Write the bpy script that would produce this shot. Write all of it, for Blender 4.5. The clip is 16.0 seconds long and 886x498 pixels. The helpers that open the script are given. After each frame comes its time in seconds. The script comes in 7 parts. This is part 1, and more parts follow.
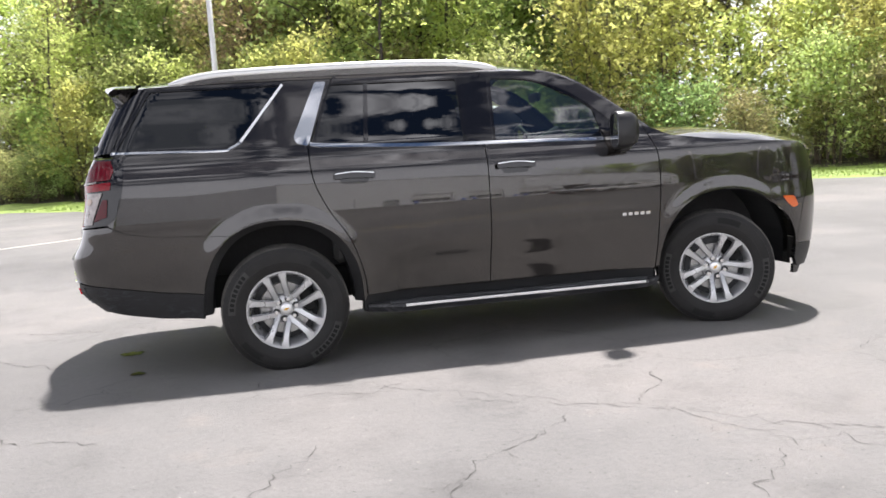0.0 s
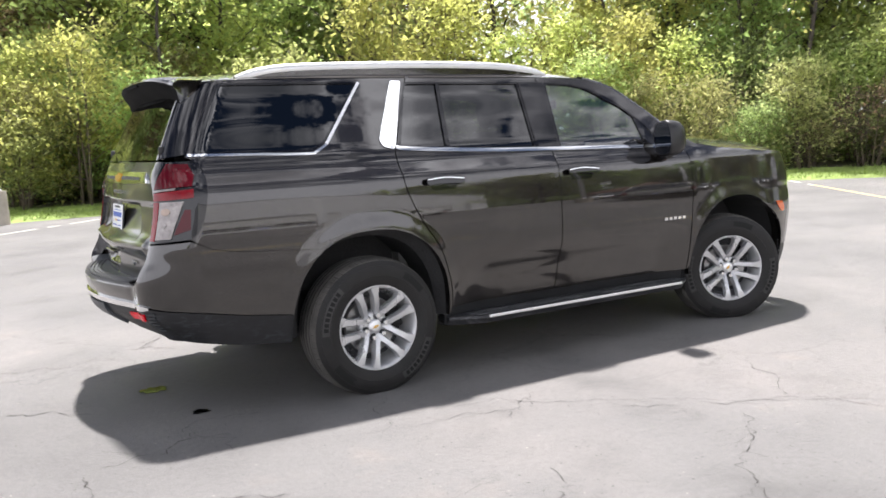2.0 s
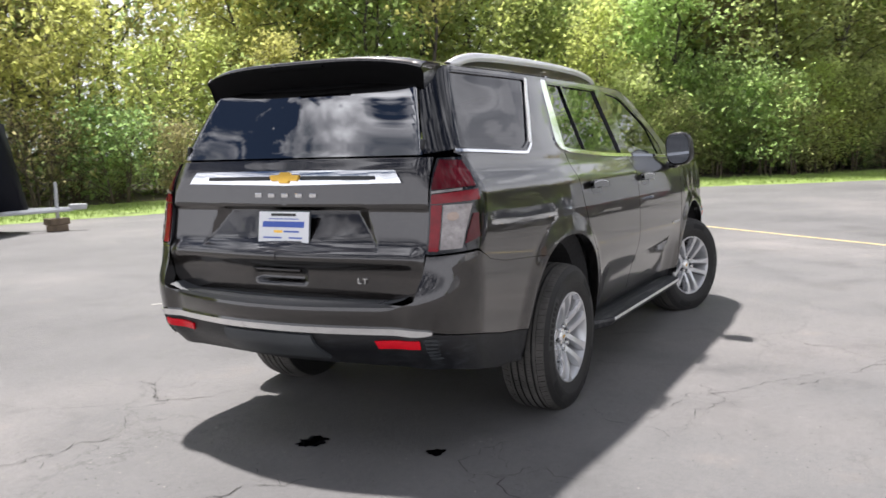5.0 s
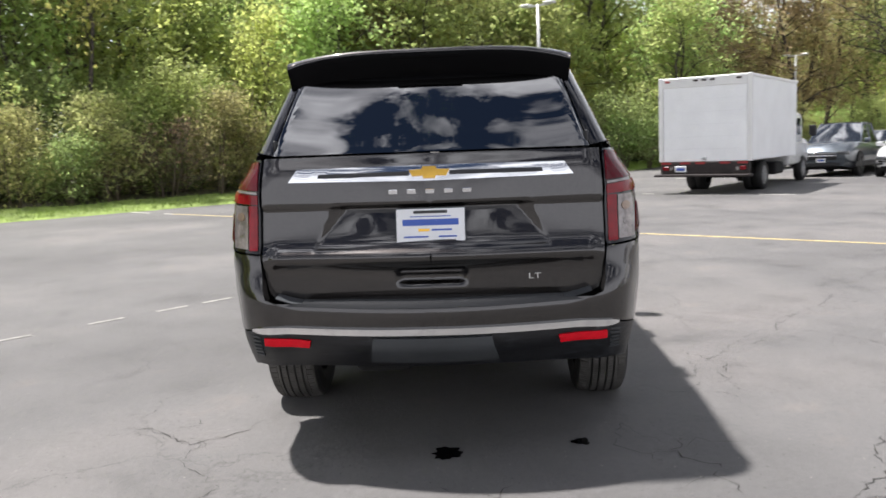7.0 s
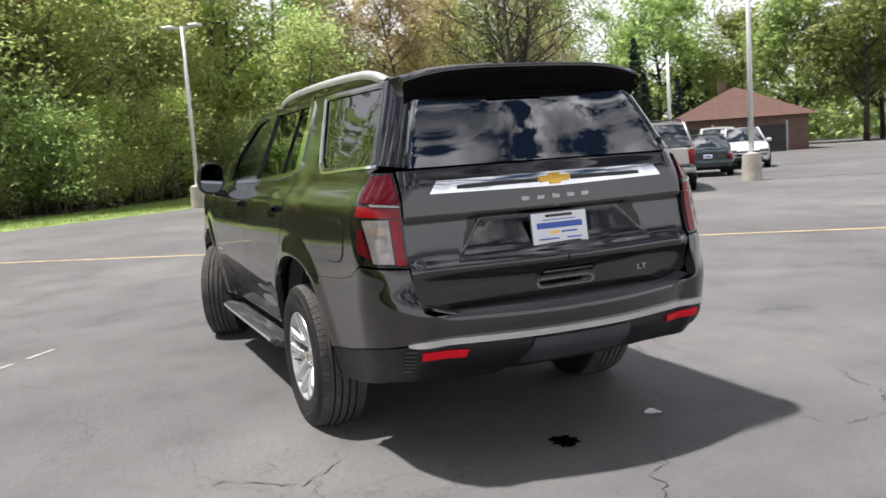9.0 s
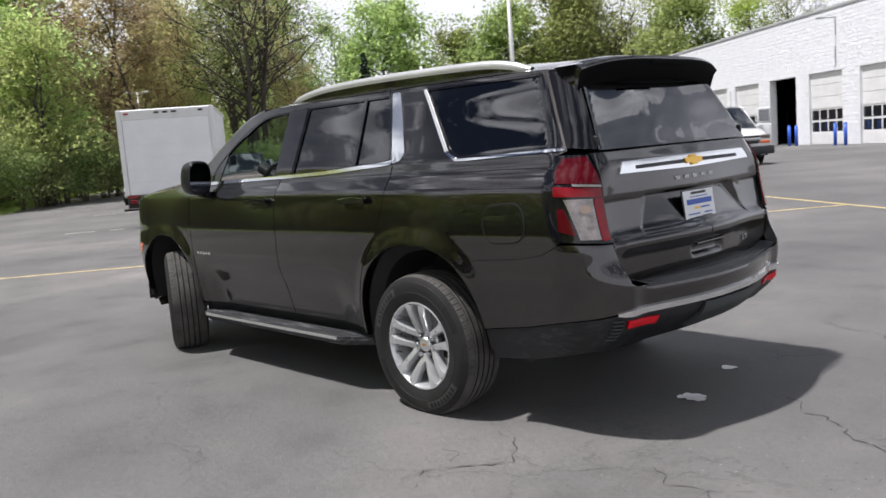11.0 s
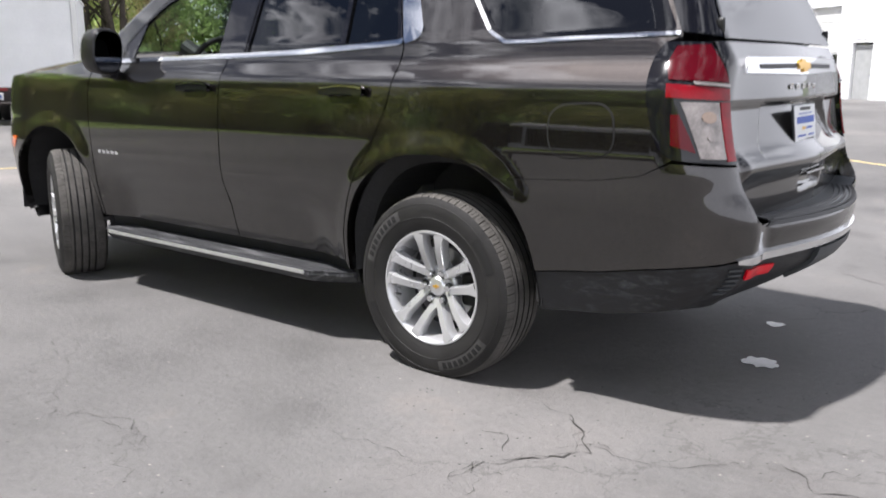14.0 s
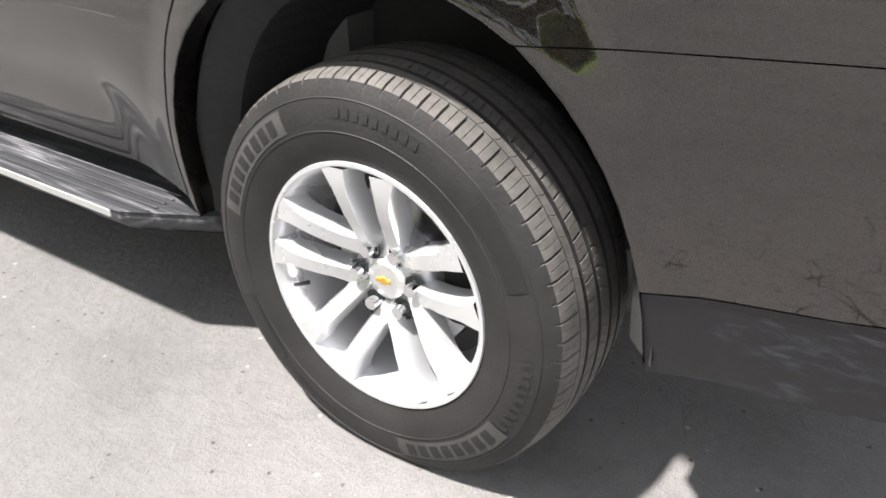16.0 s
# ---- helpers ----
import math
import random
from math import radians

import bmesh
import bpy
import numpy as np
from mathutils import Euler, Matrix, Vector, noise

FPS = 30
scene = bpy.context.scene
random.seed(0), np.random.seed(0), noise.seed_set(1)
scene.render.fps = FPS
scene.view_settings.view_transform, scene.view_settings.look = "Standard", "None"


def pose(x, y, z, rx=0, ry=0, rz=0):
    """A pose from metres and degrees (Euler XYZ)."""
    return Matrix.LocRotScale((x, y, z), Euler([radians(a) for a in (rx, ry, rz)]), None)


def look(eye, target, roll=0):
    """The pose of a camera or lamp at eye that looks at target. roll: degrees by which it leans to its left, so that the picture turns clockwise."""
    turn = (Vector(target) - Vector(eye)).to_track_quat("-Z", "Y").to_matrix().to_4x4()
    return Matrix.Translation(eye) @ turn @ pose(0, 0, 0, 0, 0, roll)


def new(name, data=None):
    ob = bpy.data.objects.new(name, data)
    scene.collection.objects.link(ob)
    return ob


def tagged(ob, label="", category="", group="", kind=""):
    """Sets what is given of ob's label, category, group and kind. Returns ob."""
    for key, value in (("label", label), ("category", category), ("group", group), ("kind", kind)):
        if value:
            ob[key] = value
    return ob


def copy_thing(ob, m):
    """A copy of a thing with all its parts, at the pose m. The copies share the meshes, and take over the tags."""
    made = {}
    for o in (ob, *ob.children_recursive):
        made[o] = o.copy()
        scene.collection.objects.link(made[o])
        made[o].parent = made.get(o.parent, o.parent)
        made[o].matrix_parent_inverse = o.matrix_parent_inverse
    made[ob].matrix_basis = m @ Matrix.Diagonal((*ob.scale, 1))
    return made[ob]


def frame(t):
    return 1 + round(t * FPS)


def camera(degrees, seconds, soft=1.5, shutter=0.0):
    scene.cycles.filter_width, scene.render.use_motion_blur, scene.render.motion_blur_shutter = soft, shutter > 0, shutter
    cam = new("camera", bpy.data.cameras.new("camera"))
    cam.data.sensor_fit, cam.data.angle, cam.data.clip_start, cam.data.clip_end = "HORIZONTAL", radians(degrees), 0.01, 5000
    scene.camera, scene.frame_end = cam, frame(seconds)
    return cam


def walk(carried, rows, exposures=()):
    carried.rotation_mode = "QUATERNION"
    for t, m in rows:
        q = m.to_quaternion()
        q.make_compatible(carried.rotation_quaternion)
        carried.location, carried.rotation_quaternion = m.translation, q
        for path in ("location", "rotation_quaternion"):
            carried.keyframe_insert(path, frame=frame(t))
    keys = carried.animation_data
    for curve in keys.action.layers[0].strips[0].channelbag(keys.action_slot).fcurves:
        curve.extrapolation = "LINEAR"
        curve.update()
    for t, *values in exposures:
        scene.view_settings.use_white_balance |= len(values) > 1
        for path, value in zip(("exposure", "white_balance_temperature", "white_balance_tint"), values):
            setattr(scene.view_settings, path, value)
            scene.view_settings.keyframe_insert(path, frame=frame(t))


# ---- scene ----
cam = camera(55.4, 16.0, soft=1.6, shutter=0.3)
PATH = [
    (0, (-1.625, -6.404, 1.354), (-1.218, -4.46, 1.116), -3.5),
    (0.5, (-2.171, -6.247, 1.414), (-1.605, -4.347, 1.151), -3.2),
    (1, (-2.689, -5.987, 1.415), (-1.955, -4.147, 1.141), -3.3),
    (1.5, (-3.205, -5.711, 1.459), (-2.332, -3.932, 1.19), -3.1),
    (2, (-3.662, -5.37, 1.444), (-2.652, -3.662, 1.194), -2.7),
    (2.5, (-4.154, -5.002, 1.457), (-3.017, -3.375, 1.215), -2.1),
    (3, (-4.577, -4.625, 1.461), (-3.312, -3.095, 1.22), -1.9),
    (3.5, (-4.959, -4.162, 1.46), (-3.583, -2.731, 1.216), -2.2),
    (4, (-5.325, -3.68, 1.455), (-3.816, -2.39, 1.215), -1.7),
    (4.2, (-5.448, -3.477, 1.441), (-3.885, -2.252, 1.2), -1.4),
    (6.3, (-6.382, -1.091, 1.446), (-4.445, -0.651, 1.212), -2.8),
    (6.5, (-6.403, -0.851, 1.427), (-4.447, -0.51, 1.19), -2.6),
    (7, (-6.481, -0.243, 1.436), (-4.498, -0.141, 1.197), -2.1),
    (7.5, (-6.531, 0.341, 1.444), (-4.553, 0.182, 1.188), -2.5),
    (8, (-6.475, 0.953, 1.455), (-4.532, 0.544, 1.219), -3.1),
    (10.3, (-5.545, 3.505, 1.509), (-3.95, 2.323, 1.264), -4.1),
    (10.5, (-5.424, 3.697, 1.498), (-3.87, 2.462, 1.255), -4.2),
    (11, (-5.082, 4.056, 1.502), (-3.63, 2.702, 1.259), -4.4),
    (11.5, (-4.771, 4.354, 1.504), (-3.394, 2.923, 1.273), -3.6),
    (12, (-4.529, 4.602, 1.522), (-3.235, 3.095, 1.283), -2.2),
    (12.5, (-4.448, 4.623, 1.521), (-3.23, 3.057, 1.263), -0.8),
    (13, (-4.389, 4.588, 1.516), (-3.197, 3.005, 1.241), -0.5),
    (13.5, (-4.124, 4.212, 1.468), (-2.903, 2.659, 1.158), -0.9),
    (14, (-3.722, 3.752, 1.324), (-2.532, 2.202, 0.9), 0.1),
    (14.5, (-3.326, 3.247, 1.233), (-2.182, 1.716, 0.645), 0.5),
    (15, (-2.951, 2.759, 1.236), (-1.826, 1.255, 0.549), 0.8),
    (15.5, (-2.62, 2.314, 1.23), (-1.547, 0.843, 0.403), -1.3),
    (16, (-2.422, 1.984, 1.206), (-1.396, 0.57, 0.233), -1.6),
]
EXPO = [(0.0, 1.13, 6250, 15), (3.0, 1.23, 6180, 15), (4.2, 1.00, 6150, 15), (6.3, 0.65, 6180, 14), (8.2, 0.67, 6200, 14), (10.3, 0.19, 6150, 14), (11.5, 0.19, 5950, 15), (12.5, 0.23, 5600, 15), (13.0, 0.23, 5600, 15), (13.5, 0.33, 5650, 13), (14.0, 0.81, 6100, 15), (15.0, 1.31, 6300, 15), (16.0, 1.69, 6300, 14)]
walk(cam, [(t, look(eye, target, roll)) for t, eye, target, roll in PATH], EXPO)

# ---- sky and sun ----
SUN_TO = Vector((0.225, 0.364, 1.0)).normalized()
world = bpy.data.worlds.new("sky")
scene.world = world
world.use_nodes = True
wn, wl = world.node_tree.nodes, world.node_tree.links
wn.clear()
sky = wn.new("ShaderNodeTexSky")
sky.sky_type, sky.sun_disc = "NISHITA", False
sky.sun_elevation, sky.sun_rotation = math.asin(SUN_TO.z), math.atan2(SUN_TO.x, SUN_TO.y)
geo = wn.new("ShaderNodeTexCoord")
sep = wn.new("ShaderNodeSeparateXYZ")
wl.new(geo.outputs["Generated"], sep.inputs[0])
zmax = wn.new("ShaderNodeMath"); zmax.operation = "MAXIMUM"; zmax.inputs[1].default_value = 0.0
wl.new(sep.outputs["Z"], zmax.inputs[0])
zadd = wn.new("ShaderNodeMath"); zadd.operation = "ADD"; zadd.inputs[1].default_value = 0.22
wl.new(zmax.outputs[0], zadd.inputs[0])
div = wn.new("ShaderNodeVectorMath"); div.operation = "DIVIDE"
wl.new(geo.outputs["Generated"], div.inputs[0]); wl.new(zadd.outputs[0], div.inputs[1])
cl = wn.new("ShaderNodeTexNoise"); cl.inputs["Scale"].default_value, cl.inputs["Detail"].default_value, cl.inputs["Roughness"].default_value = 7.2, 10, 0.57
cl.inputs["Distortion"].default_value = 0.12
drift = wn.new("ShaderNodeVectorMath"); drift.inputs[1].default_value = (1.7, 0.6, 0.0)
wl.new(div.outputs[0], drift.inputs[0])
wl.new(drift.outputs[0], cl.inputs["Vector"])
ramp = wn.new("ShaderNodeValToRGB")
ramp.color_ramp.elements[0].position, ramp.color_ramp.elements[1].position = 0.472, 0.532
wl.new(cl.outputs["Fac"], ramp.inputs[0])
low = wn.new("ShaderNodeMapRange"); low.inputs[1].default_value, low.inputs[2].default_value, low.inputs[3].default_value, low.inputs[4].default_value = 0.28, 0.56, 1.0, 0.0
wl.new(sep.outputs["Z"], low.inputs[0])
cmax = wn.new("ShaderNodeMath"); cmax.operation = "MAXIMUM"
wl.new(ramp.outputs["Color"], cmax.inputs[0]); wl.new(low.outputs[0], cmax.inputs[1])
shade = wn.new("ShaderNodeTexNoise"); shade.inputs["Scale"].default_value, shade.inputs["Detail"].default_value = 8.0, 8
wl.new(drift.outputs[0], shade.inputs["Vector"])
ccol = wn.new("ShaderNodeValToRGB")
ccol.color_ramp.elements[0].position, ccol.color_ramp.elements[0].color = 0.38, (6.0, 6.4, 7.0, 1)
ccol.color_ramp.elements[1].position, ccol.color_ramp.elements[1].color = 0.52, (17, 17, 17.3, 1)
peak = ccol.color_ramp.elements.new(0.66); peak.color = (40, 40, 39.5, 1)
wl.new(shade.outputs["Fac"], ccol.inputs[0])
# clouds near the sun shine more
toward = wn.new("ShaderNodeVectorMath"); toward.operation = "DOT_PRODUCT"; toward.inputs[1].default_value = SUN_TO
wl.new(geo.outputs["Generated"], toward.inputs[0])
gain = wn.new("ShaderNodeMapRange"); gain.inputs[1].default_value, gain.inputs[2].default_value, gain.inputs[3].default_value, gain.inputs[4].default_value = 0.45, 0.95, 1.2, 2.1
wl.new(toward.outputs["Value"], gain.inputs[0])
lit = wn.new("ShaderNodeVectorMath"); lit.operation = "SCALE"
wl.new(ccol.outputs[0], lit.inputs[0]); wl.new(gain.outputs[0], lit.inputs["Scale"])
cmix = wn.new("ShaderNodeMixRGB")
deep = wn.new("ShaderNodeMixRGB"); deep.blend_type = "MULTIPLY"; deep.inputs[0].default_value = 1.0; deep.inputs[2].default_value = (0.98, 1.03, 1.10, 1)
wl.new(sky.outputs[0], deep.inputs[1])
haze = wn.new("ShaderNodeMixRGB"); haze.inputs[2].default_value = (38.0, 38.2, 38.6, 1)
wl.new(low.outputs[0], haze.inputs[0]); wl.new(lit.outputs[0], haze.inputs[1])
wl.new(cmax.outputs[0], cmix.inputs[0]); wl.new(deep.outputs[0], cmix.inputs[1]); wl.new(haze.outputs[0], cmix.inputs[2])
back = wn.new("ShaderNodeBackground"); back.inputs["Strength"].default_value = 0.0235
wl.new(cmix.outputs[0], back.inputs["Color"])
wout = wn.new("ShaderNodeOutputWorld")
wl.new(back.outputs[0], wout.inputs["Surface"])

sun = new("sun", bpy.data.lights.new("sun", "SUN"))
sun.data.energy, sun.data.angle, sun.data.color = 5.0, radians(2.4), (1.0, 0.95, 0.87)
sun.matrix_world = look(SUN_TO * 60, (0, 0, 0))


# ---- materials ----
def nodes_of(name):
    m = bpy.data.materials.new(name)
    m.use_nodes = True
    n, l = m.node_tree.nodes, m.node_tree.links
    return m, n, l, n["Principled BSDF"]


def noise_node(n, l, scale, detail=6, rough=0.55, coord="Object"):
    tc = n.new("ShaderNodeTexCoord")
    t = n.new("ShaderNodeTexNoise")
    t.inputs["Scale"].default_value, t.inputs["Detail"].default_value, t.inputs["Roughness"].default_value = scale, detail, rough
    l.new(tc.outputs[coord], t.inputs["Vector"])
    return t


def ramp_node(n, l, src, stops):
    r = n.new("ShaderNodeValToRGB")
    e = r.color_ramp.elements
    while len(e) < len(stops):
        e.new(0.5)
    for k, (p, c) in enumerate(stops):
        e[k].position, e[k].color = p, (*c, 1) if len(c) == 3 else c
    l.new(src, r.inputs[0])
    return r


def grey(v):
    return (v, v, v)


def surface(name, col, rough=0.5, metal=0.0, var=0.12, scale=3.0, fine=60.0, bump=0.0, coat=0.0, coord="Object", spec=0.5):
    """A painted, plastic or metal surface with stains at two scales."""
    m, n, l, b = nodes_of(name)
    t1, t2 = noise_node(n, l, scale, coord=coord), noise_node(n, l, fine, 4, coord=coord)
    lo, hi = tuple(c * (1 - var) for c in col), tuple(min(1, c * (1 + var)) for c in col)
    r1 = ramp_node(n, l, t1.outputs["Fac"], [(0.3, lo), (0.7, hi)])
    mul = n.new("ShaderNodeMixRGB"); mul.blend_type = "MULTIPLY"; mul.inputs[0].default_value = min(1, var * 2.5)
    r2 = ramp_node(n, l, t2.outputs["Fac"], [(0.3, grey(0.75)), (0.65, grey(1.0))])
    l.new(r1.outputs[0], mul.inputs[1]); l.new(r2.outputs[0], mul.inputs[2])
    l.new(mul.outputs[0], b.inputs["Base Color"])
    rr = n.new("ShaderNodeMapRange"); rr.inputs[3].default_value, rr.inputs[4].default_value = max(0.02, rough * 0.85), min(1, rough * 1.15)
    l.new(t1.outputs["Fac"], rr.inputs[0]); l.new(rr.outputs[0], b.inputs["Roughness"])
    b.inputs["Metallic"].default_value = metal
    b.inputs["Specular IOR Level"].default_value = spec
    b.inputs["Coat Weight"].default_value = coat
    b.inputs["Coat Roughness"].default_value = 0.03
    if bump:
        bp = n.new("ShaderNodeBump"); bp.inputs["Strength"].default_value, bp.inputs["Distance"].default_value = bump, 0.01
        l.new(t2.outputs["Fac"], bp.inputs["Height"]); l.new(bp.outputs[0], b.inputs["Normal"])
    return m


def glass(name, tint, rough=0.0, ior=1.5):
    """A thin pane: it mirrors by its angle and lets the rest through, tinted."""
    m, n, l, b = nodes_of(name)
    n.remove(b)
    tr, gl, mx, fr = n.new("ShaderNodeBsdfTransparent"), n.new("ShaderNodeBsdfGlossy"), n.new("ShaderNodeMixShader"), n.new("ShaderNodeFresnel")
    tr.inputs[0].default_value = (*tint, 1)
    gl.inputs["Roughness"].default_value = rough
    fr.inputs[0].default_value = ior
    l.new(fr.outputs[0], mx.inputs[0]); l.new(tr.outputs[0], mx.inputs[1]); l.new(gl.outputs[0], mx.inputs[2])
    l.new(mx.outputs[0], n["Material Output"].inputs["Surface"])
    return m


def streaks(name, col, scuff, scale, rough):
    """Dark plastic with pale scuffs drawn out along one direction."""
    m, n, l, b = nodes_of(name)
    tc, mp = n.new("ShaderNodeTexCoord"), n.new("ShaderNodeMapping")
    mp.inputs["Scale"].default_value = scale
    l.new(tc.outputs["Object"], mp.inputs["Vector"])
    t = n.new("ShaderNodeTexNoise"); t.inputs["Scale"].default_value, t.inputs["Detail"].default_value, t.inputs["Roughness"].default_value = 1.6, 9, 0.68
    t.inputs["Distortion"].default_value = 0.6
    l.new(mp.outputs[0], t.inputs["Vector"])
    zone = ramp_node(n, l, noise_node(n, l, 2.4, 4).outputs["Fac"], [(0.38, grey(0.0)), (0.62, grey(1.0))])
    r = ramp_node(n, l, t.outputs["Fac"], [(0.50, grey(0.0)), (0.70, grey(1.0))])
    k = n.new("ShaderNodeMixRGB"); k.blend_type = "MULTIPLY"; k.inputs[0].default_value = 1.0
    l.new(zone.outputs[0], k.inputs[1]); l.new(r.outputs[0], k.inputs[2])
    mx = n.new("ShaderNodeMixRGB"); mx.inputs[1].default_value, mx.inputs[2].default_value = (*col, 1), (*scuff, 1)
    l.new(k.outputs[0], mx.inputs[0]); l.new(mx.outputs[0], b.inputs["Base Color"])
    rr = n.new("ShaderNodeMapRange"); rr.inputs[3].default_value, rr.inputs[4].default_value = rough, min(1, rough * 1.6)
    l.new(t.outputs["Fac"], rr.inputs[0]); l.new(rr.outputs[0], b.inputs["Roughness"])
    bp = n.new("ShaderNodeBump"); bp.inputs["Strength"].default_value, bp.inputs["Distance"].default_value = 0.3, 0.004
    l.new(noise_node(n, l, 420, 2).outputs["Fac"], bp.inputs["Height"]); l.new(bp.outputs[0], b.inputs["Normal"])
    return m


def car_paint(name, col, metal=0.55, rough=0.34):
    m, n, l, b = nodes_of(name)
    v = n.new("ShaderNodeTexVoronoi"); v.inputs["Scale"].default_value = 900
    tc = n.new("ShaderNodeTexCoord"); l.new(tc.outputs["Object"], v.inputs["Vector"])
    r = ramp_node(n, l, v.outputs["Color"], [(0.2, tuple(c * 0.7 for c in col)), (0.8, tuple(c * 1.35 for c in col))])
    dust = noise_node(n, l, 2.2)
    d2 = ramp_node(n, l, dust.outputs["Fac"], [(0.45, grey(0.0)), (0.85, grey(0.05))])
    mx = n.new("ShaderNodeMixRGB"); mx.inputs[2].default_value = (0.24, 0.22, 0.19, 1)
    l.new(d2.outputs[0], mx.inputs[0]); l.new(r.outputs[0], mx.inputs[1])
    l.new(mx.outputs[0], b.inputs["Base Color"])
    b.inputs["Metallic"].default_value, b.inputs["Roughness"].default_value = metal, rough
    b.inputs["Specular IOR Level"].default_value = 0.0
    b.inputs["Coat IOR"].default_value = 1.72
    b.inputs["Coat Weight"].default_value, b.inputs["Coat Roughness"].default_value = 1.0, 0.025
    return m


PAINT = car_paint("brown_grey_metallic_paint", (0.0245, 0.0217, 0.0206), 1.0, 0.37)
SHELL_BLACK = surface("satin_black_shell", (0.010, 0.010, 0.011), 0.38, 0, 0.1)
GLOSS_BLACK = surface("gloss_black", (0.006, 0.006, 0.008), 0.12, 0, 0.1, coat=1.0, spec=0.05)
PLASTIC = surface("black_plastic", (0.018, 0.019, 0.021), 0.5, 0, 0.2, 4, 300, 0.15)
PLASTIC_GREY = surface("dark_grey_plastic", (0.045, 0.05, 0.055), 0.5, 0, 0.2, 4, 300, 0.1)
LINER = surface("wheel_liner", (0.022, 0.022, 0.023), 0.8, 0, 0.3, 6, 60, 0.3)
UNDER = surface("underbody_black", (0.008, 0.008, 0.008), 0.85, 0, 0.3)
CHROME = surface("chrome", (0.82, 0.83, 0.84), 0.07, 1.0, 0.03)
RAIL = surface("bright_rail_metal", (0.68, 0.68, 0.67), 0.34, 0.7, 0.06)
SATIN = surface("satin_aluminium", (0.86, 0.865, 0.87), 0.38, 1.0, 0.05)
RIM = surface("silver_wheel_paint", (0.54, 0.545, 0.555), 0.28, 0.5, 0.04, coat=0.6)
# dark grey that paints the shade of spoke gaps and lug recesses
RIM_SHADE = surface("wheel_well_grey", (0.05, 0.052, 0.055), 0.5, 0.5, 0.2)
RUBBER = surface("tyre_rubber", (0.0155, 0.0150, 0.0148), 0.62, 0, 0.3, 9, 120, 0.12, spec=0.35)
# worn grey tread, made paler still to hold soft skylight on the tyre
RUBBER_TREAD = surface("worn_tread", (0.095, 0.090, 0.083), 0.85, 0, 0.3, 9, 90, 0.2, spec=0.25)
RUBBER_BAND = surface("tyre_band", (0.046, 0.045, 0.044), 0.7, 0, 0.2, 14, 160, 0.15, spec=0.35)
BOARD_TOP = streaks("worn_step_plastic", (0.022, 0.023, 0.026), (0.26, 0.26, 0.27), (1.6, 26, 8), 0.42)
PLASTIC_SCUFF = streaks("scuffed_black_plastic", (0.0035, 0.004, 0.006), (0.045, 0.05, 0.058), (9, 9, 30), 0.36)
RUBBER_MARK = surface("tyre_lettering", (0.004, 0.004, 0.004), 0.85, 0, 0.2)
GLASS_DARK = glass("privacy_glass", (0.030, 0.031, 0.033), ior=1.95)
GLASS_CLEAR = glass("clear_green_glass", (0.46, 0.54, 0.51), ior=2.6)
GLASS_REAR = glass("dark_rear_glass", (0.010, 0.012, 0.016), ior=3.3)
RED_LENS = surface("red_lens", (0.21, 0.003, 0.009), 0.2, 0, 0.2, 20, 90, coat=0.35, spec=0.2)
TOP_LENS = surface("deep_red_lens", (0.075, 0.002, 0.006), 0.12, 0, 0.15, coat=0.35, spec=0.15)
AMBER_LENS = surface("amber_tinted_lens", (0.30, 0.22, 0.17), 0.16, 0.4, 0.2, 25, 120, coat=0.8)
DARK_LAMP = surface("dark_headlamp", (0.10, 0.105, 0.11), 0.12, 0.3, 0.3, 12, 60, coat=1.0)
REFLECT_RED = surface("red_reflector", (0.68, 0.006, 0.018), 0.25, 0, 0.08, 30, 120)
for m in (RED_LENS, REFLECT_RED):
    m.node_tree.nodes["Principled BSDF"].inputs["Specular IOR Level"].default_value = 0.2
CLEAR_LENS = surface("clear_lens", (0.25, 0.225, 0.215), 0.2, 0.3, 0.35, 25, 120, coat=0.5)
AMBER = surface("amber_lens", (0.75, 0.13, 0.015), 0.2, 0, 0.1, coat=1.0)
GOLD = surface("gold_emblem", (0.78, 0.47, 0.08), 0.3, 0.8, 0.1)
INTERIOR = surface("black_upholstery", (0.02, 0.019, 0.019), 0.6, 0, 0.2, 6, 200, 0.2)
INTERIOR_GREY = surface("grey_trim", (0.12, 0.12, 0.115), 0.6, 0, 0.15)
MATTE_BLACK = surface("matte_black", (0.003, 0.003, 0.0035), 0.75, 0, 0.2, spec=0.08)
HEADLINER = surface("pale_headliner", (0.32, 0.31, 0.29), 0.9, 0, 0.1)
WHITE_PLASTIC = surface("white_card", (0.8, 0.81, 0.82), 0.4, 0, 0.03)
INK_BLUE = surface("blue_ink", (0.05, 0.11, 0.45), 0.5, 0, 0.05)
INK_BLACK = surface("black_ink", (0.03, 0.03, 0.03), 0.5, 0, 0.05)
STEEL = surface("brake_steel", (0.4, 0.4, 0.4), 0.35, 1.0, 0.2)
MIRROR = surface("mirror_glass", (0.22, 0.23, 0.25), 0.01, 1.0, 0.01)


# ---- mesh helpers ----
def obj(name, verts, faces, mat, parent=None, label="", smooth=False, mats=None, fmats=None):
    me = bpy.data.meshes.new(name)
    me.from_pydata([tuple(v) for v in verts], [], [tuple(f) for f in faces])
    for mm in (mats or [mat]):
        me.materials.append(mm)
    if fmats is not None:
        me.polygons.foreach_set("material_index", fmats)
    if smooth:
        me.polygons.foreach_set("use_smooth", [True] * len(me.polygons))
    me.update()
    ob = new(name, me)
    if parent is not None:
        ob.parent = parent
    if label:
        ob["label"] = label
    return ob


